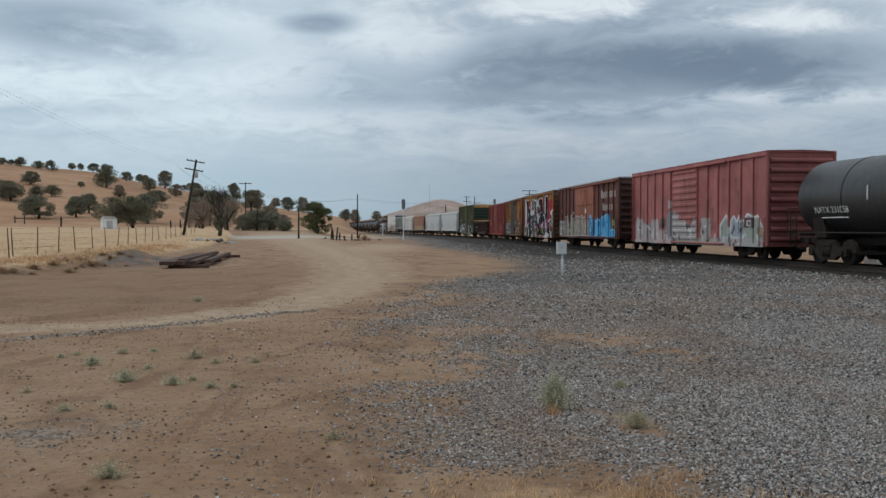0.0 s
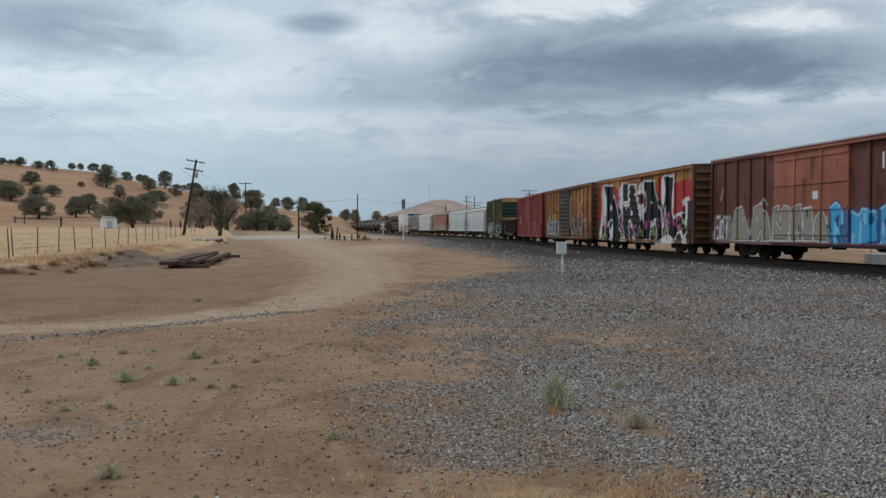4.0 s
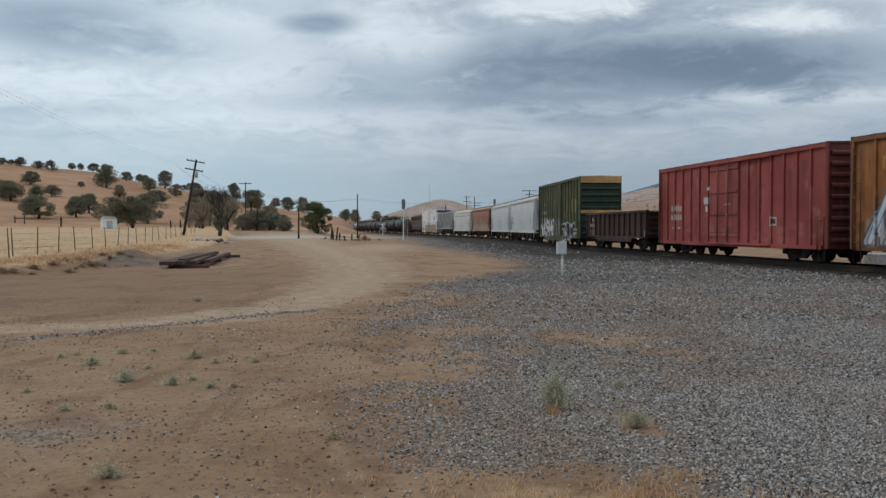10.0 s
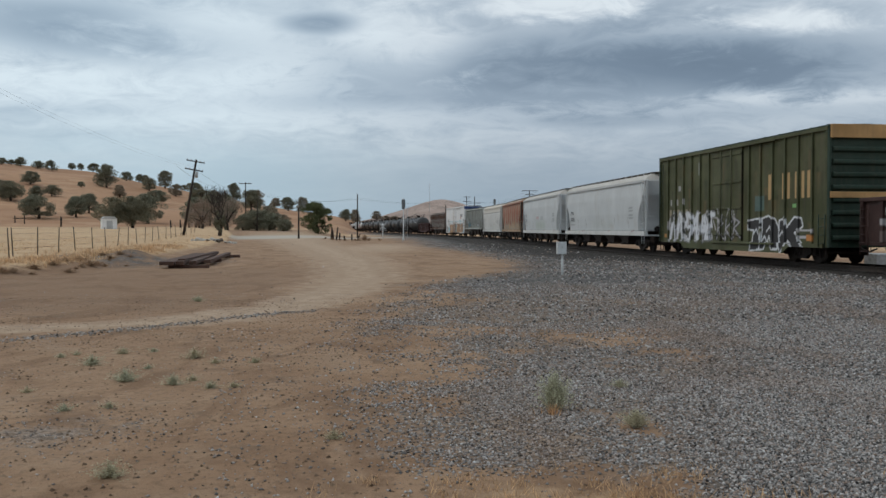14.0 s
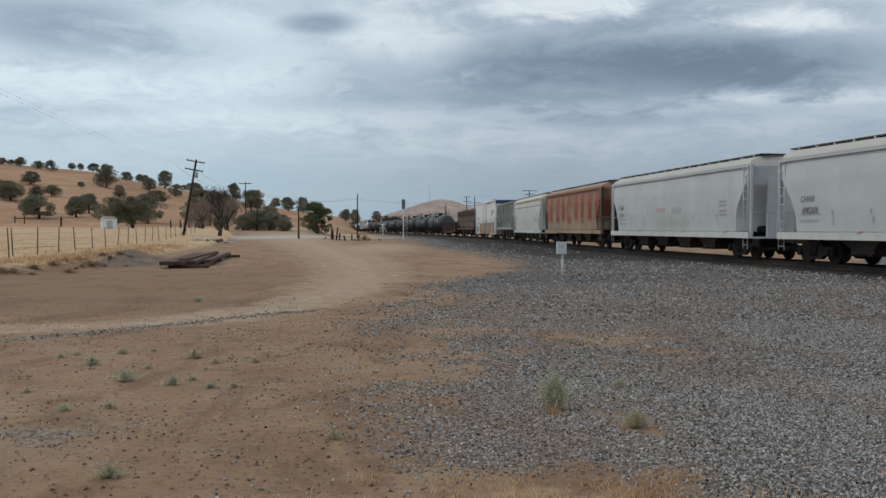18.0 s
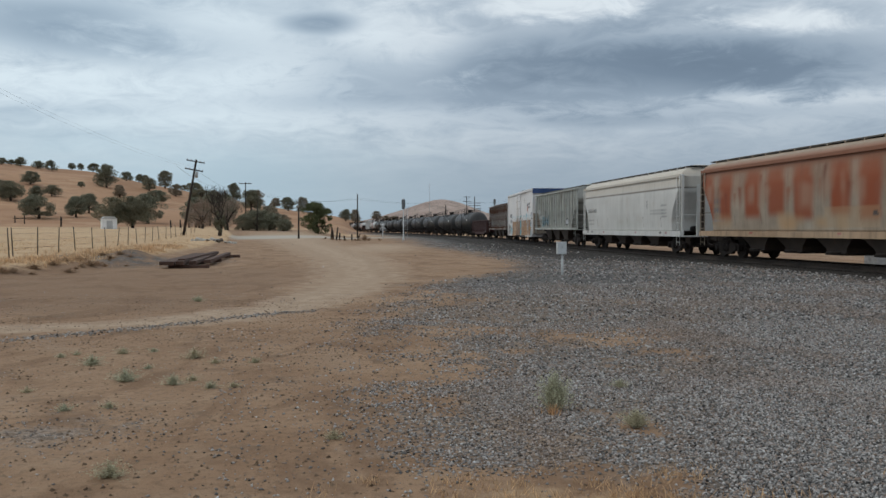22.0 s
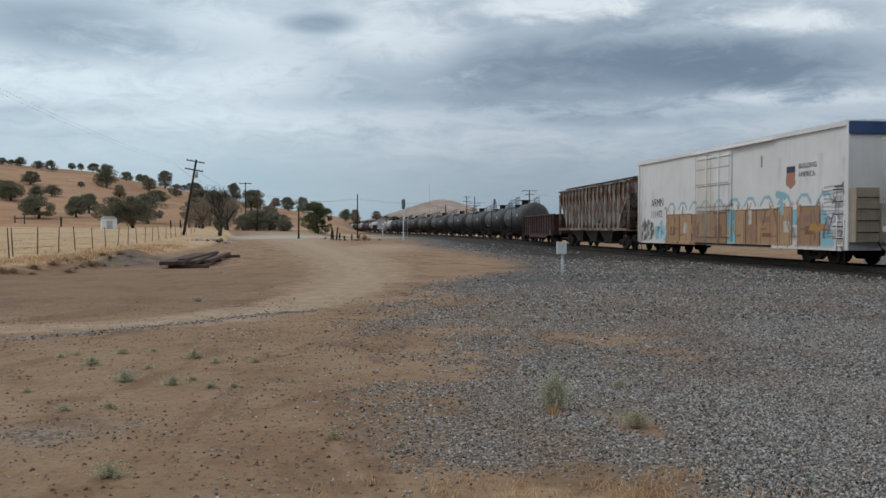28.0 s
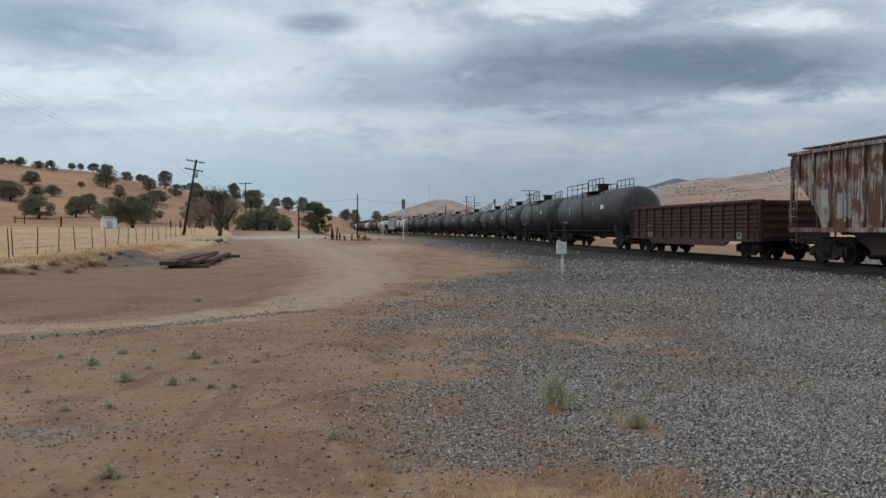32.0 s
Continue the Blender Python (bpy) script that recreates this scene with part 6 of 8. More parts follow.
def grey_marks():
    sp = Spray()
    grime(sp, 16.6, 1.4, 4.1, 60, 87, (0.10, 0.095, 0.085), (0.17, 0.11, 0.07))
    for i in range(5):
        sp.bar(-6.6 + i * 0.42, -6.3 + i * 0.42, 2.1, 2.45, (0.55, 0.55, 0.54), 0.8)
    sp.bar(-6.8, -6.2, 2.55, 3.0, (0.55, 0.55, 0.54), 0.7)
    tag(sp, -5.2, -2.6, 1.6, 2.3, 4, (0.22, 0.31, 0.34), (0.30, 0.36, 0.37), 52, 0.09, 0.04)
    sp.bar(4.6, 5.1, 1.6, 2.1, (0.08, 0.08, 0.08)).bar(4.68, 5.02, 1.68, 2.02, WHT)
    return sp


def rust_marks():
    sp = Spray()
    for x0, z0, h in ((-7.0, 2.1, 0.7), (1.4, 1.6, 0.35), (2.3, 1.6, 0.35)):
        sp.bar(x0, x0 + 0.62, z0, z0 + h, (0.36, 0.34, 0.31), 0.9)
    sp.bar(1.52, 1.9, 1.66, 1.9, (0.05, 0.045, 0.04)).bar(2.42, 2.8, 1.66, 1.9, (0.05, 0.045, 0.04))
    for x in (-6.0, -5.5):
        sp.bar(x, x + 0.35, 1.7, 2.6, (0.38, 0.37, 0.35), 0.6)
    return sp


def gon_marks(tone):
    def make():
        sp = Spray()
        bars(sp, -5.3, 1.42, 0.25, 5, CHALK, 0.55, 0.3, 0.8)
        sp.bar(-5.3, -4.4, 0.9, 1.3, tone, 0.8).bar(5.6, 6.0, 0.9, 1.2, CHALK, 0.9).bar(5.68, 5.92, 0.97, 1.12, BLK)
        return sp
    return make


def reefer_paint():
    sp = Spray()
    grime(sp, 20, 0.8, 4.2, 40, 88, (0.42, 0.37, 0.31), (0.44, 0.33, 0.24), 0.45)
    sp.haze(-10.2, 10.3, 0.7, 1.25, (0.40, 0.27, 0.16), 0.5, 0.5)
    aqua = (0.26, 0.47, 0.53)
    for x0, x1, z0, z1 in ((0.97, 1.74, 0.69, 2.16), (6.06, 6.9, 1.48, 2.06), (6.16, 6.75, 1.04, 1.39)):
        sp.bar(x0, x1, z0, z1, aqua)
    sp.poly(((8.24, 2.01), (8.76, 2.0), (9.28, 1.02), (9.35, 0.66), (8.33, 0.64)), aqua)
    for i, (x0, x1, z0, z1) in enumerate(((-6.12, -4.55, 0.49, 2.01), (-4.41, -3.02, 0.52, 2.01), (-2.88, -1.2, 0.54, 1.99), (-1.02, 0.98, 0.58, 2.02), (1.74, 2.59, 0.63, 2.1), (2.69, 3.54, 0.64, 2.08), (3.64, 5.28, 0.66, 2.08), (5.36, 6.4, 0.69, 2.14), (6.86, 8.35, 0.65, 2.15))):
        sp.bar(x0 - 0.05, x1 + 0.09, z0 - 0.03, z1 + 0.05, (0.16, 0.09, 0.06)).bar(x0, x1, z0, z1, ((0.40, 0.235, 0.130), (0.44, 0.275, 0.160), (0.35, 0.205, 0.125))[i % 3])
    for i, (x0, x1, z0, z1) in enumerate(((-5.65, -4.98, 1.0, 1.41), (-3.98, -3.49, 1.12, 1.61), (-2.41, -1.89, 1.07, 1.52), (-0.17, 0.42, 0.98, 1.51), (2.89, 3.19, 1.49, 2.12), (4.08, 4.73, 1.58, 1.82), (4.09, 4.84, 0.97, 1.16), (5.81, 6.33, 1.17, 1.62), (7.31, 7.9, 1.6, 1.82), (7.39, 7.94, 1.09, 1.43))):
        sp.bar(x0, x1, z0, z1, ((0.20, 0.11, 0.07), (0.55, 0.50, 0.44), (0.28, 0.17, 0.15))[i % 3])
    for i in range(19):
        x = -5.9 + i * 0.76
        sp.strokes([(x, 0.62, x + 0.02, 1.95)], 0.03, (0.20, 0.115, 0.07), 0.8)
        if i % 3:
            sp.strokes([(x, 1.0 + 0.3 * (i % 2), x + 0.5, 1.02 + 0.3 * (i % 2))], 0.04, (0.22, 0.13, 0.08), 0.8)
    arcs = []
    for i in range(11):
        x = -6.0 + i * 1.42
        arcs += [(x, 2.3, x + 0.35, 2.62), (x + 0.35, 2.62, x + 0.75, 2.6), (x + 0.75, 2.6, x + 1.0, 2.3)]
    sp.strokes(arcs, 0.055, aqua)
    sp.strokes([(5.3, 2.7, 5.9, 2.6), (5.6, 2.4, 5.7, 2.0)], 0.14, aqua)
    sp.poly([(7.6, 1.25), (8.9, 1.2), (9.0, 1.5), (7.8, 1.5)], (0.45, 0.24, 0.08))
    sp.poly(((-9.95, 0.8), (-9.75, 1.53), (-9.3, 1.98), (-8.91, 1.55), (-8.52, 1.83), (-7.99, 0.83), (-8.73, 0.66)), (0.36, 0.35, 0.35), 0.75)
    scrawl(sp, -9.85, -8.1, 0.7, 1.5, 46, ((0.08, 0.085, 0.09), (0.30, 0.20, 0.13), (0.12, 0.13, 0.14), (0.55, 0.55, 0.56)), 0.065, 91, 1.0)
    scrawl(sp, -7.7, -6.2, 0.7, 1.5, 26, ((0.26, 0.47, 0.53), (0.40, 0.58, 0.62), (0.12, 0.22, 0.25)), 0.08, 92, 1.3)
    r = random.Random(8)
    for i in range(14):
        z = 1.0 + i * 0.14
        sp.strokes([(8.7 + r.uniform(-.2, .2), z, 9.8, z + r.uniform(-.08, .1))], 0.022, (0.12, 0.10, 0.12), 0.8)
    sp.bar(9.35, 9.9, 2.78, 2.86, BLK).bar(9.4, 9.9, 2.1, 2.5, (0.52, 0.50, 0.47)).bar(9.4, 9.9, 1.6, 2.0, (0.5, 0.5, 0.5))
    # shield, with its two lines of slogan beside it
    sp.poly([(6.0, 3.76), (6.66, 3.76), (6.66, 3.52), (6.0, 3.52)], (0.05, 0.05, 0.09)).poly([(6.0, 3.52), (6.66, 3.52), (6.68, 3.05), (6.33, 2.86), (5.98, 3.05)], (0.44, 0.20, 0.145))
    sp.haze(-2.3, -0.4, 0.9, 4.4, (0.55, 0.47, 0.36), 0.35, 0.2)
    sp.bar(3.95, 4.1, 3.85, 4.35, (0.2, 0.16, 0.13), 0.8)
    for x in (-2.55, -0.7, 1.2):
        sp.bar(x, x + 0.05, 0.8, 4.75, (0.14, 0.10, 0.08), 0.75)
    for z in (2.3, 3.4, 4.1):
        sp.bar(-2.5, 1.2, z, z + 0.05, (0.16, 0.12, 0.10), 0.7)
    sp.haze(-2.5, 1.2, 0.85, 2.4, (0.20, 0.12, 0.08), 0.35, 0.2)
    scrawl(sp, -6.2, 8.5, 0.85, 2.2, 70, ((0.22, 0.12, 0.07), (0.50, 0.30, 0.16), (0.32, 0.20, 0.16)), 0.035, 89)
    scrawl(sp, 8.3, 9.9, 0.9, 2.6, 22, ((0.12, 0.10, 0.13), (0.30, 0.28, 0.33)), 0.025, 90)
    return sp


def tank_marks(text):
    def put(car, r, zc, h):
        y = -math.sqrt(max(r * r - 0.25 ** 2, 0.1))
        if text:
            t = lettering(text, 0.34, -h + 1.6, -math.sqrt(r * r - 0.56 ** 2) - 0.012, zc - 0.56, MARK_W, car)
            t.matrix_basis = pose(-h + 1.6, -math.sqrt(r * r - 0.56 ** 2) - 0.012, zc - 0.56, 107, 0, 0)
        for x, z, w, hh in ((-h + 1.9, -0.75, 1.6, 0.05), (-h * 0.45, -0.15, 0.06, 0.5), (h * 0.3, 0.35, 0.05, 0.5), (h * 0.55, 0.1, 0.7, 0.28)):
            yy = -math.sqrt(r * r - z * z) - 0.012
            part("marking", Mesh().box(x, x + w, yy - 0.006, yy + 0.02, zc + z, zc + z + hh), MARK_W, car)
    return put


TRAIN = []


def add(car, lead, tail):
    """lead, tail: metres along the track of the car's two ends at ten seconds."""
    TRAIN.append((car, (lead + tail) / 2, (tail - lead) / 2 - 2.2))


def build_train():
    lead_tank = tank_car("tank_car", "glossy black tank car with white lettering", 17.6, (TANKBLK, STEEL), 1.45, 2.46, tank_marks("NATX 231058"), ((-1.7, 1.7, 0.80),), 0.15)
    add(lead_tank, -78.3, -60.3)
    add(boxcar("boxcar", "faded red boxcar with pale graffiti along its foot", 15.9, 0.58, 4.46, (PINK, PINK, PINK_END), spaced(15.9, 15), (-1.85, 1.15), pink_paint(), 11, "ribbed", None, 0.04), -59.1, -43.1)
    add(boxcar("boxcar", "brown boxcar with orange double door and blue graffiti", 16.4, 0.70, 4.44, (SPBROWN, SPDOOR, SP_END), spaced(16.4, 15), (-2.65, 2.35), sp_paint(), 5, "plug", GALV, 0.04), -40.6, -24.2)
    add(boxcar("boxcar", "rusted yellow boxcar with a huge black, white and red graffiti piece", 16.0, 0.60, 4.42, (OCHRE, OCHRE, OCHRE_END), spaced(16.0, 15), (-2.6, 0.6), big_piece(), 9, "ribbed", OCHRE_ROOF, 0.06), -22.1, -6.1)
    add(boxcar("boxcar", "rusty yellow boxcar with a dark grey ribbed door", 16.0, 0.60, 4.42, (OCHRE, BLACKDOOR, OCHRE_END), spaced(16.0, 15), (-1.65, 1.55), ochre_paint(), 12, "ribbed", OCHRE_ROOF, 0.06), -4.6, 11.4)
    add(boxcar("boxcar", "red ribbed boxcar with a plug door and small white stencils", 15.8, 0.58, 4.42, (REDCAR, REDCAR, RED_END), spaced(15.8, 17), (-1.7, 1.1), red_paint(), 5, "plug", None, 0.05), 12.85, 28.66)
    gon = gondola("gondola_car", "low dark brown empty gondola car", 12.5, (BLACK_GON, RUSTY), gon_marks((0.16, 0.12, 0.11))(), 2.32, 0.82, 13)
    lettering("TFM", 0.34, -5.25, -1.456, 1.78, MARK_W, gon)
    add(gon, 30.5, 43.0)
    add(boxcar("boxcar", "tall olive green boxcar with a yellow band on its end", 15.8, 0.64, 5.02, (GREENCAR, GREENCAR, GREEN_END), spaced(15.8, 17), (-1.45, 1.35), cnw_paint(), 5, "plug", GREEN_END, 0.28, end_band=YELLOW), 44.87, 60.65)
    hop = covered_hopper("hopper_car", "long light grey smooth-sided covered hopper car", 19.0, (LIGHT, LIGHT2, DARKBAY), hopper_marks(None, 1)(), zt=4.36, sill_z=(0.92, 1.18))
    lettering("CHVX", 0.34, -7.60, -1.578, 2.32, MARK_G, hop)
    lettering("690369", 0.34, -7.50, -1.572, 1.90, MARK_G, hop)
    add(hop, 62.4, 81.6)
    hop = covered_hopper("hopper_car", "long light grey covered hopper car with a faded red stencil", 19.0, (LIGHT, LIGHT2, DARKBAY), hopper_marks(None, 2, red_patch)(), zt=4.36, sill_z=(0.92, 1.18))
    lettering("CCBX", 0.36, -7.75, -1.575, 2.44, MARK_G, hop)
    lettering("71594", 0.36, -7.7, -1.568, 1.98, MARK_G, hop)
    add(hop, 83.2, 102.3)
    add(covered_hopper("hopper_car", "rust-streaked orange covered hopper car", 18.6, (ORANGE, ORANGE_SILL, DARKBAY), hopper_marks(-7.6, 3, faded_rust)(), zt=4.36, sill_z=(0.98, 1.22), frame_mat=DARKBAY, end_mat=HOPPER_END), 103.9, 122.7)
    hop = covered_hopper("hopper_car", "off-white covered hopper car with a dark side seam", 18.6, (LIGHT2, LIGHT2, DARKBAY), hopper_marks(None, 4, seam_and_boxes)(), zt=4.36, sill_z=(0.92, 1.2))
    lettering("OFOX 10010", 0.36, -7.75, -1.575, 2.38, MARK_F, hop)
    add(hop, 124.3, 143.0)
    add(covered_hopper("hopper_car", "grey covered hopper car with vertical side posts", 16.9, (GREYHOP, GREYHOP, DARKBAY), grey_marks(), 17, 4.36, 3, (1.24, 1.40)), 144.6, 161.6)
    ref = boxcar("refrigerator_car", "tall white refrigerator boxcar with orange and aqua graffiti", 20.3, 0.56, 5.05, (REEFER, REEFER, REEFER), [], (-2.2, 1.4), reefer_paint(), 5, "plug", WHITE, 0.0, True, 7.4, None, 0)
    part("end_band", Mesh().box(10.16, 10.30, -1.50, 1.50, 4.62, 5.06, 0.01), BLUE, ref, "dark blue band")
    cage = part("end_cage", Mesh().box(10.2, 10.62, -1.45, -0.55, 0.85, 2.75, 0.02).box(10.2, 10.55, -0.5, 0.2, 0.85, 2.2, 0.02), REEFER_DIRT, ref, "dirt-brown equipment casing on the end")
    for z in (1.2, 1.6, 2.0, 2.4):
        part("grab_bar", Mesh().tube([(10.66, -1.4, z), (10.66, -0.6, z)], 0.018, 5), STEEL, cage)
    for z in (2.72, 2.28, 1.84, 1.40, 0.98):
        part("side_grab", Mesh().tube([(9.4, -1.50, z), (9.4, -1.53, z), (9.95, -1.53, z), (9.95, -1.50, z)], 0.02, 5, False), STEEL, ref)
    lettering("ARMN", 0.62, -8.3, -1.447, 2.52, MARK_K, ref)
    lettering("111472", 0.55, -8.35, -1.447, 1.92, MARK_K, ref)
    lettering("BUILDING", 0.28, 6.9, -1.447, 3.62, MARK_K, ref)
    lettering("AMERICA", 0.28, 6.9, -1.447, 3.30, MARK_K, ref)
    add(ref, 163.3, 183.6)
    add(covered_hopper("hopper_car", "peeling grey covered hopper car eaten by brown rust", 18.2, (RUSTHOP, RUSTHOP, DARKBAY), rust_marks(), 18, 4.30, 3, (1.20, 1.36)), 185.2, 203.5)
    add(gondola("gondola_car", "maroon gondola car with pressed side panels", 15.9, (BROWN_GON, RUSTY), gon_marks((0.2, 0.16, 0.15))(), 2.50, 0.82, 14, True), 205.3, 221.3)
    first = tank_car("tank_car", "long black tank car with a railed platform on top", 19.2, (TANKGRY, STEEL), 1.50, 2.50, tank_marks(""), ((-6.5, -0.2, 0.55), (0.0, 3.8, 0.72)))
    s = 222.6
    add(first, s, s + 19.6)
    second = tank_car("tank_car", "black tank car with a short railed platform", 18.6, (TANKGRY, STEEL), 1.48, 2.50, tank_marks(""))
    s += 20.9
    add(second, s, s + 19.0)
    for i in range(7):
        s += 20.6
        c = copy_thing(second, Matrix.Identity(4))
        add(c, s, s + 19.0)
    s += 20.6
    wt = tank_car("tank_car", "white tank car with a red band", 18.6, (TANKWHT, STEEL), 1.45, 2.46)
    part("red_band", Mesh().tube([(-1.1, 0, 2.46), (1.1, 0, 2.46)], 1.463, 40), TANKRED, wt)
    add(wt, s, s + 19.0)
    s += 20.6
    add(covered_hopper("hopper_car", "light grey covered hopper car far down the train", 18.2, (LIGHT, LIGHT, DARKBAY), Spray(), 16, 4.3, 3, (1.2, 1.36)), s, s + 18.4)
    s += 20.0
    add(gondola("gondola_car", "dark gondola car far down the train", 15.9, (BLACK_GON, RUSTY), Spray(), 2.6, 0.82, 12), s, s + 16)
    s += 17.6
    for i in range(11):
        c = copy_thing(second if i % 3 else wt, Matrix.Identity(4))
        tagged(c, "grey tank car far down the train" if i % 3 else "white tank car far down the train")
        add(c, s, s + 19.0)
        s += 20.6


build_train()

# ---- trees ----
HILLTOP_OAKS = ((-239.4, 487.3, 3.7, 4.3), (-245.1, 510.2, 2.9, 4.5), (-239.5, 509.3, 5.1, 5.8), (-231.9, 513.6, 4.2, 6.5), (-220.8, 506.9, 6.1, 5.1), (-224.8, 544.4, 3.8, 4.8), (-220.4, 546.9, 4.1, 4.1), (-215.5, 553.1, 4.9, 7.0), (-155.8, 415.9, 10.5, 8.9), (-173.1, 491.0, 5.0, 6.2), (-188.5, 556.8, 4.9, 4.9), (-188.5, 568.4, 5.0, 5.0), (-144.9, 442.8, 6.1, 6.1), (-149.5, 482.8, 9.1, 6.7), (-171.5, 577.5, 3.3, 3.3), (-167.2, 580.2, 3.7, 4.0), (-131.1, 440.4, 5.6, 5.6), (-158.7, 573.2, 6.5, 10.8))
SLOPE_OAKS = ((-177.5, 386.2, 5.4, 7.3), (-155.8, 323.4, 6.9, 8.6), (-154.5, 340.9, 4.3, 5.2), (-152.3, 349.0, 4.4, 5.7), (-119.8, 265.8, 6.7, 9.1), (-160.2, 397.6, 2.5, 3.0), (-112.9, 276.0, 6.3, 6.3), (-116.0, 293.9, 6.3, 5.9), (-57.8, 158.2, 5.2, 5.6), (-55.3, 159.9, 5.4, 5.0), (-85.5, 259.9, 8.2, 8.5), (-119.3, 371.6, 5.2, 8.4), (-135.8, 377.2, 5.2, 5.2), (-105.9, 396.1, 7.5, 8.5), (-71.2, 261.4, 7.6, 7.3), (-65.8, 253.2, 9.6, 6.4), (-162.9, 331.7, 6.3, 6.3))
FOOT_OAKS = ((-109.3, 465.9, 10.0, 6.5), (-90.0, 421.0, 9.6, 9.0), (-106.1, 566.8, 5.7, 7.1), (-83.6, 484.1, 7.3, 7.3), (-76.8, 491.0, 8.0, 6.2), (-65.3, 502.6, 3.8, 6.3), (-52.4, 482.8, 6.1, 6.1), (-52.3, 538.3, 7.5, 6.1), (-95.2, 1290.4, 12.2, 14.6), (-76.0, 1217.4, 6.9, 10.7), (-50.8, 281.5, 3.5, 4.6), (-62.4, 1178.1, 7.4, 14.9), (-69.4, 286.8, 9.0, 7.2), (-36.6, 190.7, 4.8, 4.8), (-104.6, 499.8, 8.8, 8.8))
THICKET = ((-42.4, 158.0, 5.0, 5.0), (-38.6, 160.3, 5.6, 5.6), (-44.8, 165.0, 3.4, 4.6))
ROUND_SHRUBS = ((-32.9, 158.0, 3.6, 5.0), (-30.4, 157.0, 2.9, 4.2), (-35.6, 159.5, 2.8, 4.0), (-26.7, 150.0, 1.9, 3.0))



def crown_mesh(name, seed, blobs, leaves, leaf, mat, low=0.17, lobe=(0.07, 0.14)):
    """Leaf quads in uneven clumps; a unit crown of height 1 and width 1, domed above and ragged below."""
    r = np.random.RandomState(seed)
    cen = []
    skew = r.uniform(-0.10, 0.10, 2)
    for i in range(blobs):
        a, q = r.uniform(0, 6.283), r.uniform(0.05, 1.0) ** 0.45
        lift = r.uniform(0.0, 1.0) ** 0.8
        zc = low + 0.03 + (0.86 - low) * lift
        lim = 0.43 * math.sqrt(max(0.06, 1 - ((zc - 0.40) / (0.50 if zc > 0.40 else 0.42)) ** 2)) * (1 + 0.22 * math.sin(2 * a + seed) + 0.12 * math.sin(5 * a + seed * 3))
        cen.append((q * lim * math.cos(a) + skew[0] * lift, q * lim * math.sin(a) + skew[1] * lift, zc, r.uniform(*lobe)))
    cen = np.array(cen)
    pick = cen[r.randint(0, blobs, leaves)]
    d = r.normal(size=(leaves, 3))
    d /= np.linalg.norm(d, axis=1)[:, None]
    d[:, 2] *= 0.75
    p = pick[:, :3] + d * pick[:, 3:4] * (r.uniform(0.35, 1.0, (leaves, 1)) ** 0.6)
    a = r.normal(size=(leaves, 3))
    a /= np.linalg.norm(a, axis=1)[:, None]
    b = np.cross(a, r.normal(size=(leaves, 3)))
    b /= np.linalg.norm(b, axis=1)[:, None]
    s = leaf * r.uniform(0.6, 1.3, (leaves, 1))
    v = np.stack([p - a * s, p + b * s * 0.7, p + a * s, p - b * s * 0.7], 1).reshape(-1, 3)
    me = bpy.data.meshes.new(name)
    me.from_pydata(v.tolist(), [], [(4 * i, 4 * i + 1, 4 * i + 2, 4 * i + 3) for i in range(leaves)])
    me.materials.append(mat)
    return me, cen


def tree_meshes(seed, mat, blobs=95, leaves=13000, leaf=0.0155, low=0.10, lobe=(0.09, 0.16)):
    me, cen = crown_mesh("crown", seed, blobs, leaves, leaf, mat, low, lobe)
    r = random.Random(seed)
    m = Mesh()
    m.tube([(0, 0, -0.03), (0.01, 0.0, 0.12), (r.uniform(-.04, .04), r.uniform(-.04, .04), 0.30), (0, 0, 0.42)], [0.05, 0.036, 0.03, 0.018], 8)
    for c in cen[:9]:
        m.tube([(0.0, 0, 0.2), (c[0] * 0.45, c[1] * 0.45, 0.2 + (c[2] - 0.2) * 0.6), (c[0], c[1], c[2])], [0.02, 0.013, 0.004], 5)
    return m.done("trunk"), me


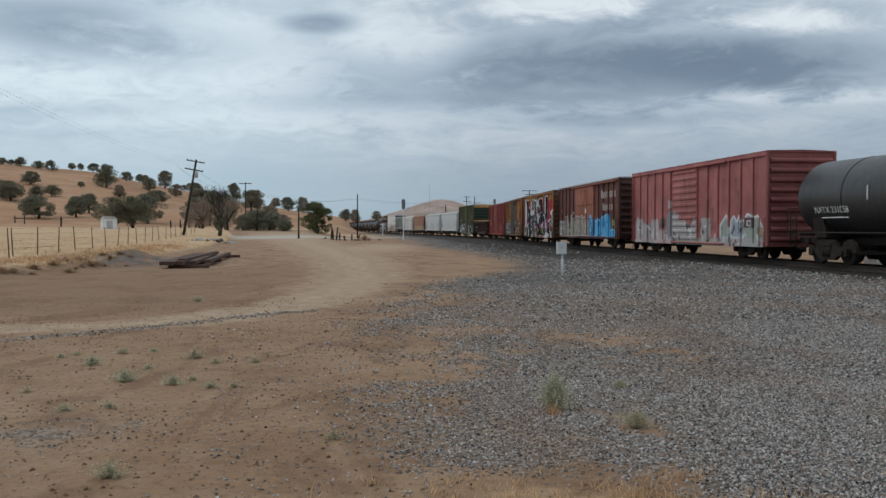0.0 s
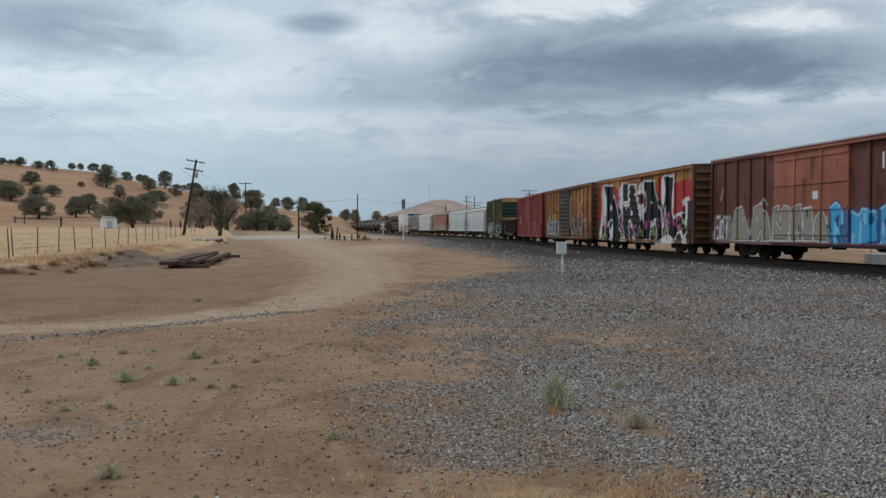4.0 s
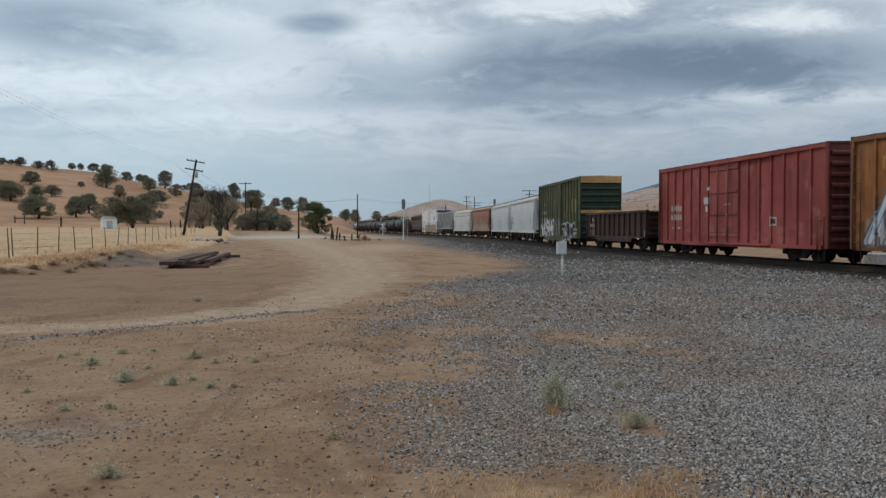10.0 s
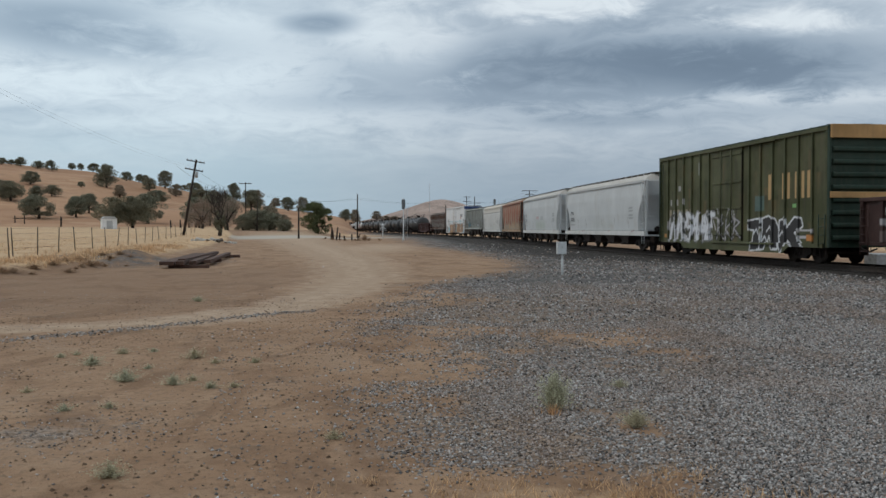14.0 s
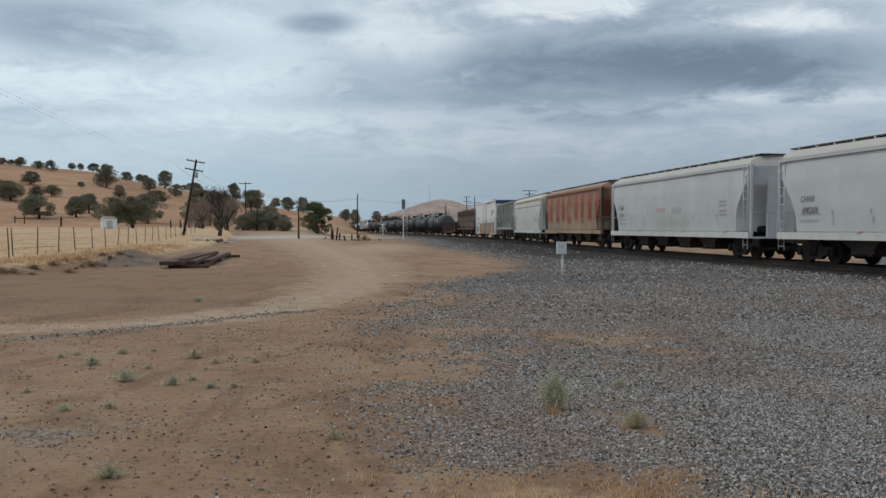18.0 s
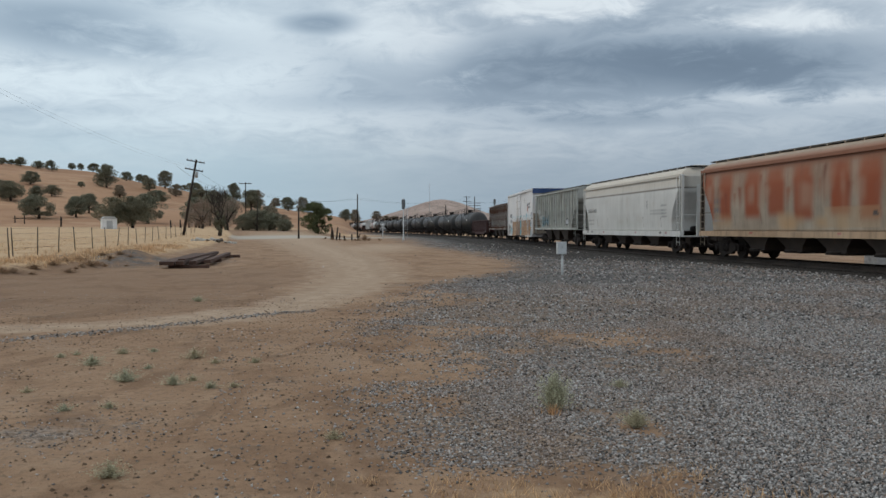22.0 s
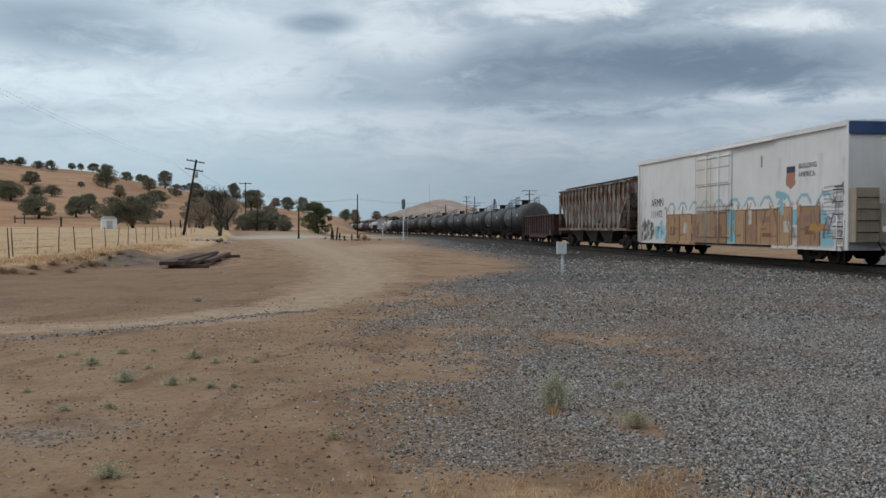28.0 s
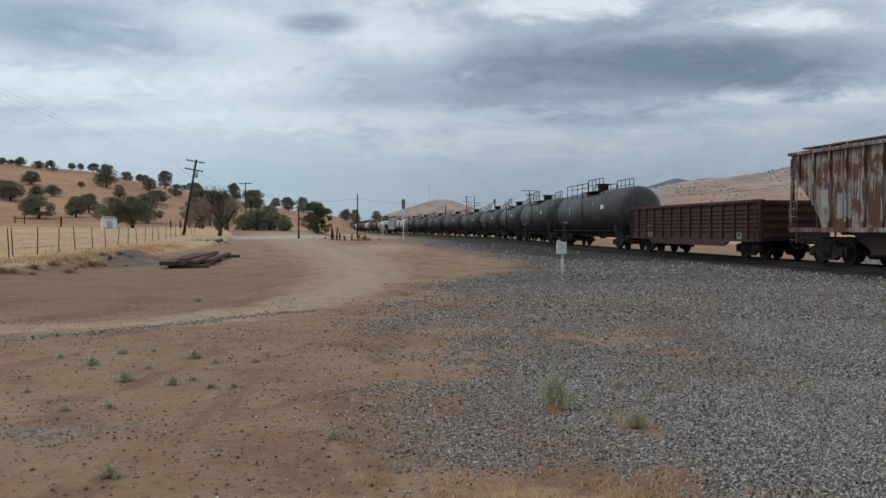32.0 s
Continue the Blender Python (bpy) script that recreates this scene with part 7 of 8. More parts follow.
def build_trees():
    kinds = []
    for seed, mat in ((11, OAK), (12, OAK), (13, OAK_DRY), (14, OAK), (15, OAK), (16, OAK)):
        tk, cr = tree_meshes(seed, mat)
        tk.materials.append(BARK)
        kinds.append((tk, cr))
    r = random.Random(3)
    for rows, label in ((HILLTOP_OAKS, "oak tree on the skyline of the dry hill"), (SLOPE_OAKS, "round-crowned oak tree on the dry grass slope"), (FOOT_OAKS, "dusty oak tree at the foot of the hill")):
        for x, y, h, w in rows:
            tk, cr = kinds[2 if rows is FOOT_OAKS and r.random() < 0.3 else r.randrange(6)]
            t = thing("oak_tree", label, "tree", "oak trees", m=pose(x, y, ground_z(x, y) - 0.05, 0, 0, r.uniform(0, 360)))
            size = Matrix.Diagonal((w * 1.28, w * 1.28, h * 1.1, 1))
            part("trunk", tk, None, t, m=size)
            part("crown", cr, None, t, m=size)
    tk, cr = tree_meshes(18, TWIGS, 70, 3600, 0.015, 0.10, (0.10, 0.2))
    tk.materials.append(BARK)
    for x, y, h, w in THICKET:
        t = thing("leafless_tree", "leafless grey-brown tree in a thicket below the hill", "tree", "leafless trees", m=pose(x, y, ground_z(x, y) - 0.05, 0, 0, r.uniform(0, 360)))
        size = Matrix.Diagonal((w * 1.2, w * 1.2, h * 1.1, 1))
        part("trunk", tk, None, t, m=size)
        part("crown", cr, None, t, m=size)
    tk, cr = tree_meshes(19, OAK, 80, 12000, 0.016, 0.02, (0.11, 0.19))
    tk.materials.append(BARK)
    for x, y, h, w in ROUND_SHRUBS:
        t = thing("round_shrub", "dense dusty olive shrub beside the field", "shrub", "round shrubs", m=pose(x, y, ground_z(x, y) - 0.05, 0, 0, r.uniform(0, 360)))
        size = Matrix.Diagonal((w * 1.2, w * 1.2, h * 1.1, 1))
        part("stem", tk, None, t, m=size)
        part("crown", cr, None, t, m=size)
    tk, cr = tree_meshes(21, FRESH, 90, 13000, 0.017, 0.03, (0.08, 0.16))
    tk.materials.append(BARK)
    x, y = -20.4, 146.0
    t = thing("green_tree", "fresh green broadleaf tree beside the dirt road", "tree", m=pose(x, y, ground_z(x, y)))
    size = Matrix.Diagonal((5.2, 5.2, 5.4, 1))
    part("trunk", tk, None, t, m=size)
    part("crown", cr, None, t, m=size)


build_trees()


def build_bare_tree():
    r = random.Random(17)
    x, y = -25.9, 104.0
    t = thing("bare_tree", "half-dead bare tree with grey forking branches", "tree", m=pose(x, y, ground_z(x, y)) @ Matrix.Diagonal((0.82, 0.82, 0.82, 1)))
    m = Mesh()

    def limb(p, d, length, rad, depth):
        pts, rads = [p], [rad]
        q = p.copy()
        for i in range(3):
            d = (d + Vector((r.uniform(-.25, .25), r.uniform(-.25, .25), r.uniform(-.05, .2)))).normalized()
            q = q + d * length / 3
            pts.append(q.copy()), rads.append(rad * (1 - 0.09 * (i + 1)))
        m.tube(pts, rads, 6 if depth < 2 else 4)
        if depth < 6:
            for i in range(3 if depth < 3 else 2):
                side = Vector((r.uniform(-1, 1), r.uniform(-1, 1), r.uniform(0.1, 0.9))).normalized()
                limb(pts[-1 - (i % 2)], (d * 0.55 + side * 1.0).normalized(), length * r.uniform(0.66, 0.84), max(rads[-1] * 0.72, 0.024), depth + 1)
    limb(Vector((0, 0, -0.1)), Vector((0.05, 0, 1)), 2.5, 0.30, 0)
    part("branches", m, BARK, t)
    cr, _ = crown_mesh("ivy_crown", 31, 24, 2600, 0.04, OAK, 0.05)
    part("leafy_foot", cr, None, t, m=Matrix.Diagonal((2.1, 2.1, 4.0, 1)))


build_bare_tree()


# ---- poles, fences and signals ----
def utility_pole(x, y, h, arms, lean=0.0, turn=0.0, r0=0.15, label="weathered wooden utility pole with crossarms"):
    p = thing("utility_pole", label, "utility pole", "utility poles", m=pose(x, y, ground_z(x, y), 0, lean, 0))
    part("pole", Mesh().tube([(0, 0, -0.3), (0, 0, h * 0.5), (0, 0, h)], [r0, r0 * 0.85, r0 * 0.7], 10), OLD_WOOD, p)
    c, s = math.cos(radians(turn)), math.sin(radians(turn))
    for z, w in arms:
        a = part("crossarm", Mesh().box(-w / 2, w / 2, -0.06, 0.06, -0.06, 0.06, 0.01), OLD_WOOD, p, m=pose(0.0, -0.16, z, 0, 0, turn))
        for i in (-1, -0.55, 0.55, 1):
            part("insulator", Mesh().tube([(i * w * 0.46, 0, 0.05), (i * w * 0.46, 0, 0.12), (i * w * 0.46, 0, 0.2)], [0.05, 0.07, 0.03], 8), GALV, a)
    return p


def build_poles():
    p = utility_pole(-30.4, 105.0, 9.0, ((8.75, 2.1), (7.75, 2.1)), 10.0, 12, 0.17, "leaning wooden utility pole with two crossarms and a transformer")
    part("transformer", Mesh().tube([(0.32, -0.1, 6.9), (0.32, -0.1, 7.6)], 0.2, 12), GALV, p)
    utility_pole(-36.3, 165.0, 8.7, ((8.5, 2.3),), 0, 8, 0.12)
    utility_pole(-31.6, 152.5, 5.4, (), 0, 0, 0.10, "bare wooden pole without any crossarm")
    utility_pole(-16.9, 105.0, 3.6, (), 0, 0, 0.11, "short thick wooden post pole")
    utility_pole(-14.3, 150.0, 7.3, (), 0, 0, 0.13, "plain dark wooden pole beside the crossing")
    utility_pole(54.7, 125.0, 8.9, ((8.4, 3.0), (7.3, 3.4)), 2, 10)
    utility_pole(32.3, 170.0, 8.7, ((8.3, 3.0), (7.4, 3.0), (6.6, 3.0)), 0, 10)
    utility_pole(21.2, 220.0, 11.0, ((10.8, 3.9), (9.9, 2.2)), 0, 5)
    utility_pole(8.8, 250.0, 10.4, ((8.6, 3.4), (7.9, 3.4)), 0, 5)
    utility_pole(7.4, 280.0, 11.6, ((11.4, 2.4), (10.0, 2.6)), 0, 5)
    utility_pole(0.8, 260.0, 8.3, (), 0, 0, 0.2, "plain wooden pole behind the line")
    m = Mesh()
    rows = (((54.7, 125, 8.5), (32.3, 170, 8.4)), ((32.3, 170, 8.4), (21.2, 220, 10.5)), ((21.2, 220, 10.5), (8.8, 250, 9)), ((-30.2, 105, 8.8), (-36.3, 165, 8.8)), ((-14.3, 150, 6.5), (7.4, 280, 11)), ((-36.3, 165, 8.8), (-14.3, 150, 6.5)))
    for a, b in rows:
        for off in (-0.9, 0.9):
            pts = []
            for i in range(9):
                f = i / 8
                pts.append((a[0] + (b[0] - a[0]) * f + off, a[1] + (b[1] - a[1]) * f, a[2] + (b[2] - a[2]) * f - 1.2 * 4 * f * (1 - f)))
            m.tube(pts, 0.012, 4)
    for off in (0.0, 0.9):
        a, b = (-30.6 + off, 105.0, 8.9), (-26.0 + off * 0.3, 12.0, 14.5)
        m.tube([(a[0] + (b[0] - a[0]) * f, a[1] + (b[1] - a[1]) * f, a[2] + (b[2] - a[2]) * f - 6.3 * f * (1 - f)) for f in [i / 24 for i in range(25)]], 0.004, 4)
    solo("overhead_wires", m, DARK_WIRE, "thin slack overhead wires between the poles", "wires", kind="stuff")
    mast = Mesh()
    for a in range(3):
        t = a * 2.094
        mast.tube([(0.35 * math.cos(t), 0.35 * math.sin(t), 0), (0.35 * math.cos(t), 0.35 * math.sin(t), 46)], 0.07, 4)
    for i in range(46):
        for a in range(3):
            t, q = a * 2.094, (a + 1) * 2.094
            mast.tube([(0.35 * math.cos(t), 0.35 * math.sin(t), i), (0.35 * math.cos(q), 0.35 * math.sin(q), i + 1)], 0.04, 3)
    solo("radio_mast", mast, GALV, "slender steel lattice radio mast far off", "mast", m=pose(-13.6, 900, ground_z(-13.6, 900)))


build_poles()

FENCE = ((-18.4, 38), (-19.2, 40), (-19.0, 42), (-19.3, 45), (-19.7, 48), (-21.5, 55), (-22.2, 59), (-22.5, 62), (-23.2, 66), (-23.9, 70), (-24.6, 74), (-25.3, 78), (-26.3, 83), (-27.2, 88), (-28.2, 93), (-29.2, 98), (-30.4, 104), (-31.5, 110), (-32.6, 116), (-33.8, 122))


def build_fence():
    f = thing("field_fence", "leaning thin-posted wire fence round the straw field", "fence")
    post = Mesh().tube([(0, 0, -0.2), (0, 0, 0.7), (0, 0, 1.30)], [0.028, 0.027, 0.024], 6).done("post")
    post.materials.append(GREY_WOOD)
    r = random.Random(4)
    tops = []
    for x, y in FENCE:
        z = ground_z(x, y)
        part("post", post, None, f, m=pose(x, y, z, r.uniform(-4, 4), r.uniform(-5, 5), 0))
        tops.append((x, y, z))
    tops.insert(0, (-18.0, 30.0, ground_z(-18.0, 30.0)))
    for h in (0.35, 0.7, 1.0, 1.25):
        part("wire", Mesh().tube([(x, y - 0.04, z + h) for x, y, z in tops], 0.006, 4), DARK_WIRE, f)
    g = thing("paddock_fence", "old paddock fence of thick wooden posts on the field", "fence")
    for x, y, h in ((-115.5, 242, 2.0), (-112.0, 240, 2.2), (-94.9, 223, 2.4), (-94.2, 221, 2.6), (-51.0, 168, 1.4), (-49.2, 168, 1.5), (-47.6, 168, 1.6), (-46.2, 168, 1.6), (-42.6, 168, 1.3), (-41.4, 168, 1.3)):
        part("post", Mesh().tube([(0, 0, -0.2), (0, 0, h)], [0.16, 0.13], 7), OLD_WOOD, g, m=pose(x, y, ground_z(x, y), 0, r.uniform(-3, 3), 0))
    part("rail", Mesh().box(-115.5, -112.0, 240.9, 241.1, ground_z(-114, 241) + 1.2, ground_z(-114, 241) + 1.4), OLD_WOOD, g)
    e = thing("far_side_fence", "wire fence with wooden posts beyond the track", "fence")
    for i in range(26):
        x, y, th = track(10 + i * 6.0)
        x, y = x + 14 * math.cos(th), y + 14 * math.sin(th)
        part("post", post, None, e, m=pose(x, y, ground_z(x, y), r.uniform(-3, 3), r.uniform(-3, 3), 0))


build_fence()


BOX_GREY = plain("pale_grey_box_paint", (0.56, 0.57, 0.57), 0.6, 0.0, 0.15)
SIGNAL_GREY = plain("signal_grey_paint", (0.13, 0.14, 0.145), 0.7)


def build_signals():
    for x, y, h, name in ((-5.3, 120.0, 5.6, "searchlight railway signal on a steel mast seen from behind"), (11.5, 200.0, 8.2, "railway signal head above the train")):
        s = thing("railway_signal", name, "signal", "railway signals", m=pose(x, y, ground_z(x, y)))
        part("mast", Mesh().tube([(0, 0, -0.2), (0, 0, 0.2), (0, 0, 0.25), (0, 0, h)], [0.16, 0.16, 0.07, 0.06], 10), SIGNAL_GREY if h > 7 else GALV, s)
        part("background_disc", Mesh().tube([(0, 0.10, h - 0.34), (0, 0.16, h - 0.34)], 0.25, 20).tube([(0, 0.11, h - 1.2), (0, 0.17, h - 1.2)], 0.25, 20).box(-0.25, 0.25, 0.105, 0.165, h - 1.2, h - 0.34), SIGNAL_GREY, s)
        part("lamp_case", Mesh().box(-0.2, 0.2, -0.25, 0.10, h - 1.4, h - 0.2, 0.05), SIGNAL_GREY, s)
        part("ladder", ladder(0.25, 0.55, -0.3, 0.4, h - 1.2, int(h * 2.5)), GALV, s)
        part("service_rail", Mesh().tube([(0.5, -0.3, h - 1.3), (0.75, -0.3, h - 1.3), (0.75, -0.3, h - 0.9), (0.5, -0.3, h - 0.9)], 0.03, 5, False), GALV, s)
    c = thing("crossing_sign", "white crossbuck sign at the road crossing", "sign", m=pose(-9.4, 140.0, ground_z(-9.4, 140.0)))
    part("post", Mesh().tube([(0, 0, -0.2), (0, 0, 2.4)], 0.06, 8), WHITE, c)
    for a in (45, -45):
        part("blade", Mesh().box(-0.6, 0.6, -0.02, 0.02, -0.11, 0.11, 0.01), GALV, c, m=pose(0, -0.08 - (a > 0) * 0.05, 1.9, 0, a, 0))
    part("lamp_bracket", Mesh().box(-0.6, 0.6, -0.05, 0.05, 1.25, 1.33), GALV, c)
    b = thing("equipment_box", "small pale grey equipment box on a white post in the gravel", "box", m=pose(3.84, 29.0, ground_z(3.84, 29.0)))
    part("post", Mesh().tube([(0.02, 0, -0.2), (0.02, 0, 0.72)], 0.04, 10), BOX_GREY, b)
    part("case", Mesh().box(-0.155, 0.145, -0.13, 0.13, 0.70, 1.07, 0.02), BOX_GREY, b)
    part("lid", Mesh().box(-0.165, 0.155, -0.14, 0.14, 1.07, 1.10, 0.01), BOX_GREY, b)
    part("hasp", Mesh().box(-0.012, 0.012, -0.145, -0.13, 0.90, 0.96, 0.004), GALV, b)


build_signals()


# ---- loose things on the ground ----
def build_loose():
    r = random.Random(9)
    rows = ((-10.95, 35.0, -13.1, 47.8, 0.12), (-10.62, 34.8, -12.75, 47.4, 0.12), (-10.3, 35.0, -12.4, 47.9, 0.13), (-10.0, 35.8, -12.05, 47.2, 0.12), (-9.8, 37.2, -11.7, 48.8, 0.13), (-10.5, 36.0, -12.2, 48.2, 0.20), (-10.9, 35.6, -9.35, 35.8, 0.0), (-12.9, 47.0, -10.9, 48.0, 0.0), (-11.9, 41.0, -10.3, 41.6, 0.0))
    for ax, ay, bx, by, dz in rows:
        ln = math.hypot(bx - ax, by - ay)
        z = max(ground_z(ax, ay), ground_z(bx, by)) + dz
        m = Mesh().box(0, ln, -0.14, 0.14, 0.0, 0.15, 0.015)
        solo("timber", m, TIE_WOOD, "dark weathered bridge timber lying in a stack", "timber", "stacked timbers", m=pose(ax, ay, z - 0.02, 0, 0, math.degrees(math.atan2(by - ay, bx - ax))))
    sh = thing("shed", "small pale metal garden shed on the straw field", "shed", m=pose(-55.9, 150.0, ground_z(-55.9, 150.0), 0, 0, 28) @ Matrix.Diagonal((0.78, 0.78, 0.72, 1)))
    part("wall", Mesh().box(-1.5, 1.5, -1.3, 1.3, -0.3, 2.3), WHITE, sh)
    part("roof", Mesh().prism([(-1.6, 2.28), (1.6, 2.28), (1.0, 2.85), (-1.0, 2.85)], -1.4, 1.4), GALV, sh)
    part("door", Mesh().box(-0.6, 0.6, -1.34, -1.29, -0.2, 1.9, 0.01), GALV, sh)
    for i in range(30):
        x, y, s = -21.2 + r.gauss(0, 0.75), 84 + r.uniform(-4, 4), r.uniform(0.08, 0.24)
        m = Mesh().box(-s * r.uniform(0.8, 1.6), s, -s * 0.8, s * 0.9, -0.1, s * r.uniform(0.6, 1.1), s * 0.35)
        solo("boulder", m, plain("rubble_concrete", (0.44, 0.41, 0.37), 0.9) if i % 3 else GREY_WOOD, "pale broken concrete lump beside the fence", "rubble", "rubble heap", m=pose(x, y, ground_z(x, y), r.uniform(-20, 20), r.uniform(-20, 20), r.uniform(0, 90)))
    for x, y, h, a in ((-13.95, 112, 1.5, 3), (-13.7, 112, 1.2, -4), (-13.3, 112, 1.6, 5), (-13.0, 112.6, 0.9, 2), (-11.6, 114, 0.8, 0), (-10.9, 114, 0.9, 22), (-12.4, 113, 0.6, -8)):
        solo("old_post", Mesh().tube([(0, 0, -0.2), (0, 0, h * 0.6), (0.01, 0, h)], [0.10, 0.095, 0.085], 7), OLD_WOOD, "dark broken fence post standing by the crossing", "post", "old posts", m=pose(x, y, ground_z(x, y), 0, a, 0))
    solo("concrete_block", Mesh().box(0, 5.0, -0.8, 0.8, -0.3, 0.5, 0.03), plain("old_concrete", (0.34, 0.35, 0.36), 0.85), "low pale concrete block beyond the rails", "concrete block", m=pose(19.3, 40.5, ground_z(19.3, 40.5), 0, 0, -8))


build_loose()


# ---- plants near the camera ----
def blades(name, seed, n, height_m, width, mat, spread, curl=0.5):
    r = np.random.RandomState(seed)
    v, f = [], []
    for i in range(n):
        a, q = r.uniform(0, 6.283), abs(r.normal()) * spread * 0.4
        bx, by = q * math.cos(a), q * math.sin(a)
        out = r.uniform(0.1, 1.0) * curl
        hh = height_m * r.uniform(0.45, 1.0)
        dx, dy = math.cos(a + r.uniform(-1, 1)), math.sin(a + r.uniform(-1, 1))
        wx, wy = -dy * width, dx * width
        k = len(v)
        for t in (0.0, 0.55, 1.0):
            o = out * hh * t * t
            w = 1 - t * 0.85
            v += [(bx + dx * o + wx * w, by + dy * o + wy * w, hh * t), (bx + dx * o - wx * w, by + dy * o - wy * w, hh * t)]
        f += [(k, k + 1, k + 3, k + 2), (k + 2, k + 3, k + 5, k + 4)]
    me = bpy.data.meshes.new(name)
    me.from_pydata(v, [], f)
    me.materials.append(mat)
    return me


def bush_mesh(name, seed, n, mat, size):
    """Thin stems with many small leaves."""
    r = np.random.RandomState(seed)
    v, f = [], []
    for i in range(n):
        a, q, hh = r.uniform(0, 6.283), abs(r.normal()) * 0.42, r.uniform(0.25, 1.0)
        tip = np.array([q * math.cos(a) * (0.72 + 0.28 * hh), q * math.sin(a) * (0.72 + 0.28 * hh), hh * (1 - 0.35 * min(q, 1))])
        for j in range(7):
            t = r.uniform(0.25, 1.0)
            p = tip * t + r.normal(size=3) * 0.03
            d = r.normal(size=3)
            d /= np.linalg.norm(d)
            e = np.cross(d, r.normal(size=3))
            e /= np.linalg.norm(e)
            k, s = len(v), 0.035 * r.uniform(0.6, 1.4)
            v += [tuple(p - d * s), tuple(p + e * s * 0.4), tuple(p + d * s), tuple(p - e * s * 0.4)]
            f.append((k, k + 1, k + 2, k + 3))
        k = len(v)
        v += [(tip[0] * 0.1 - 0.006, tip[1] * 0.1, 0), (tip[0] * 0.1 + 0.006, tip[1] * 0.1, 0), tuple(tip)]
        f.append((k, k + 1, k + 2))
    me = bpy.data.meshes.new(name)
    me.from_pydata((np.array(v) * size).tolist(), [], f)
    me.materials.append(mat)
    return me


WEEDS = ((-3.01, 10.82, 0.14), (-2.64, 10.36, 0.08), (-2.18, 10.36, 0.08), (-4.02, 10.23, 0.14), (-3.2, 8.99, 0.15), (-2.65, 8.77, 0.12), (-2.53, 9.03, 0.08), (-2.23, 8.56, 0.09), (-2.02, 8.62, 0.05), (-3.18, 7.49, 0.08), (-2.84, 7.6, 0.06), (-2.07, 5.52, 0.12), (-3.92, 8.41, 0.06), (-3.28, 9.94, 0.06), (-4.01, 11.21, 0.1), (-4.53, 11.06, 0.06), (-4.63, 10.82, 0.06), (-5.28, 19.31, 0.15), (-0.8, 6.52, 0.08), (-3.7, 11.42, 0.04), (1.68, 8.47, 0.09))


def build_plants():
    r = random.Random(6)
    b = bush_mesh("bush", 1, 520, SAGE, 0.38)
    solo("gravel_bush", b, None, "tall pale green weed growing in the gravel", "bush", m=pose(0.94, 7.5, ground_z(0.94, 7.5) - 0.01) @ Matrix.Diagonal((0.74, 0.74, 1.0, 1)))
    solo("dry_tuft", blades("tuft", 4, 60, 0.10, 0.004, STRAW, 0.16, 0.9), None, "dry straw tuft at the foot of the weed", "grass", m=pose(0.90, 7.3, ground_z(0.90, 7.3)))
    b2 = bush_mesh("bush", 2, 420, SAGE, 0.19)
    solo("gravel_bush", b2, None, "low green weed growing in the gravel", "bush", m=pose(1.48, 6.85, ground_z(1.48, 6.85)) @ Matrix.Diagonal((1.15, 1.15, 0.85, 1)))
    kinds = [bush_mesh("weed", 10 + i, 190, SAGE, 0.5) for i in range(4)]
    for x, y, h in WEEDS:
        s = max(h, 0.07) * 3.1
        m = pose(x, y, ground_z(x, y) - 0.01, 0, 0, r.uniform(0, 360)) @ Matrix.Diagonal((s * 1.45, s * 1.45, s * 0.72, 1))
        solo("weed", kinds[r.randrange(4)], None, "small grey-green weed on bare dirt", "weed", "weeds on the dirt", m=m)
    # straw along the near edge and on the bank of the field
    rr = np.random.RandomState(12)
    me = blades("dry_grass", 7, 1, 0.1, 0.004, STRAW, 0.1)
    v, f = [], []

    def scatter(n, xs, ys, hh, w):
        for i in range(n):
            x, y = xs(), ys()
            z = ground_z(x, y)
            a = rr.uniform(0, 6.283)
            h = hh * rr.uniform(0.4, 1.1)
            o = rr.uniform(0.2, 1.5) * h
            k = len(v)
            cx, cy = math.cos(a), math.sin(a)
            v.extend([(x - cy * w, y + cx * w, z), (x + cy * w, y - cx * w, z), (x + cx * o, y + cy * o, z + h)])
            f.append((k, k + 1, k + 2))
    for i in range(85):
        cx, cy = rr.normal(0.9, 0.75), rr.normal(5.15, 0.28)
        scatter(int(rr.uniform(6, 34)), lambda: cx + rr.normal() * 0.06, lambda: cy + rr.normal() * 0.06, 0.06, 0.003)
    for i in range(170):
        cy = rr.uniform(26, 62)
        cx = np.interp(cy, FIELD_Y, FIELD_X) - abs(rr.normal()) * 1.6 - 0.5
        scatter(26, lambda: cx + rr.normal() * 0.18, lambda: cy + rr.normal() * 0.25, 0.26, 0.014)
    for i in range(500):
        cy = rr.uniform(30, 110)
        cx = np.interp(cy, FIELD_Y, FIELD_X) - rr.uniform(0, 1) * (10 + cy * 0.25)
        scatter(16, lambda: cx + rr.normal() * 0.3, lambda: cy + rr.normal() * 0.5, 0.15, 0.014)
    sb = bush_mesh("scrub", 30, 260, SCRUB, 0.5)
    for i in range(26):
        y = r.uniform(27, 40)
        x = float(np.interp(y, FIELD_Y, FIELD_X)) + r.uniform(-1.5, 0.6)
        s = r.uniform(0.22, 0.5)
        solo("scrub", sb, None, "dry brown scrub on the field bank", "bush", "scrub along the bank", m=pose(x, y, ground_z(x, y) - 0.02, 0, 0, r.uniform(0, 360)) @ Matrix.Diagonal((s * 2.6, s * 2.6, s, 1)))
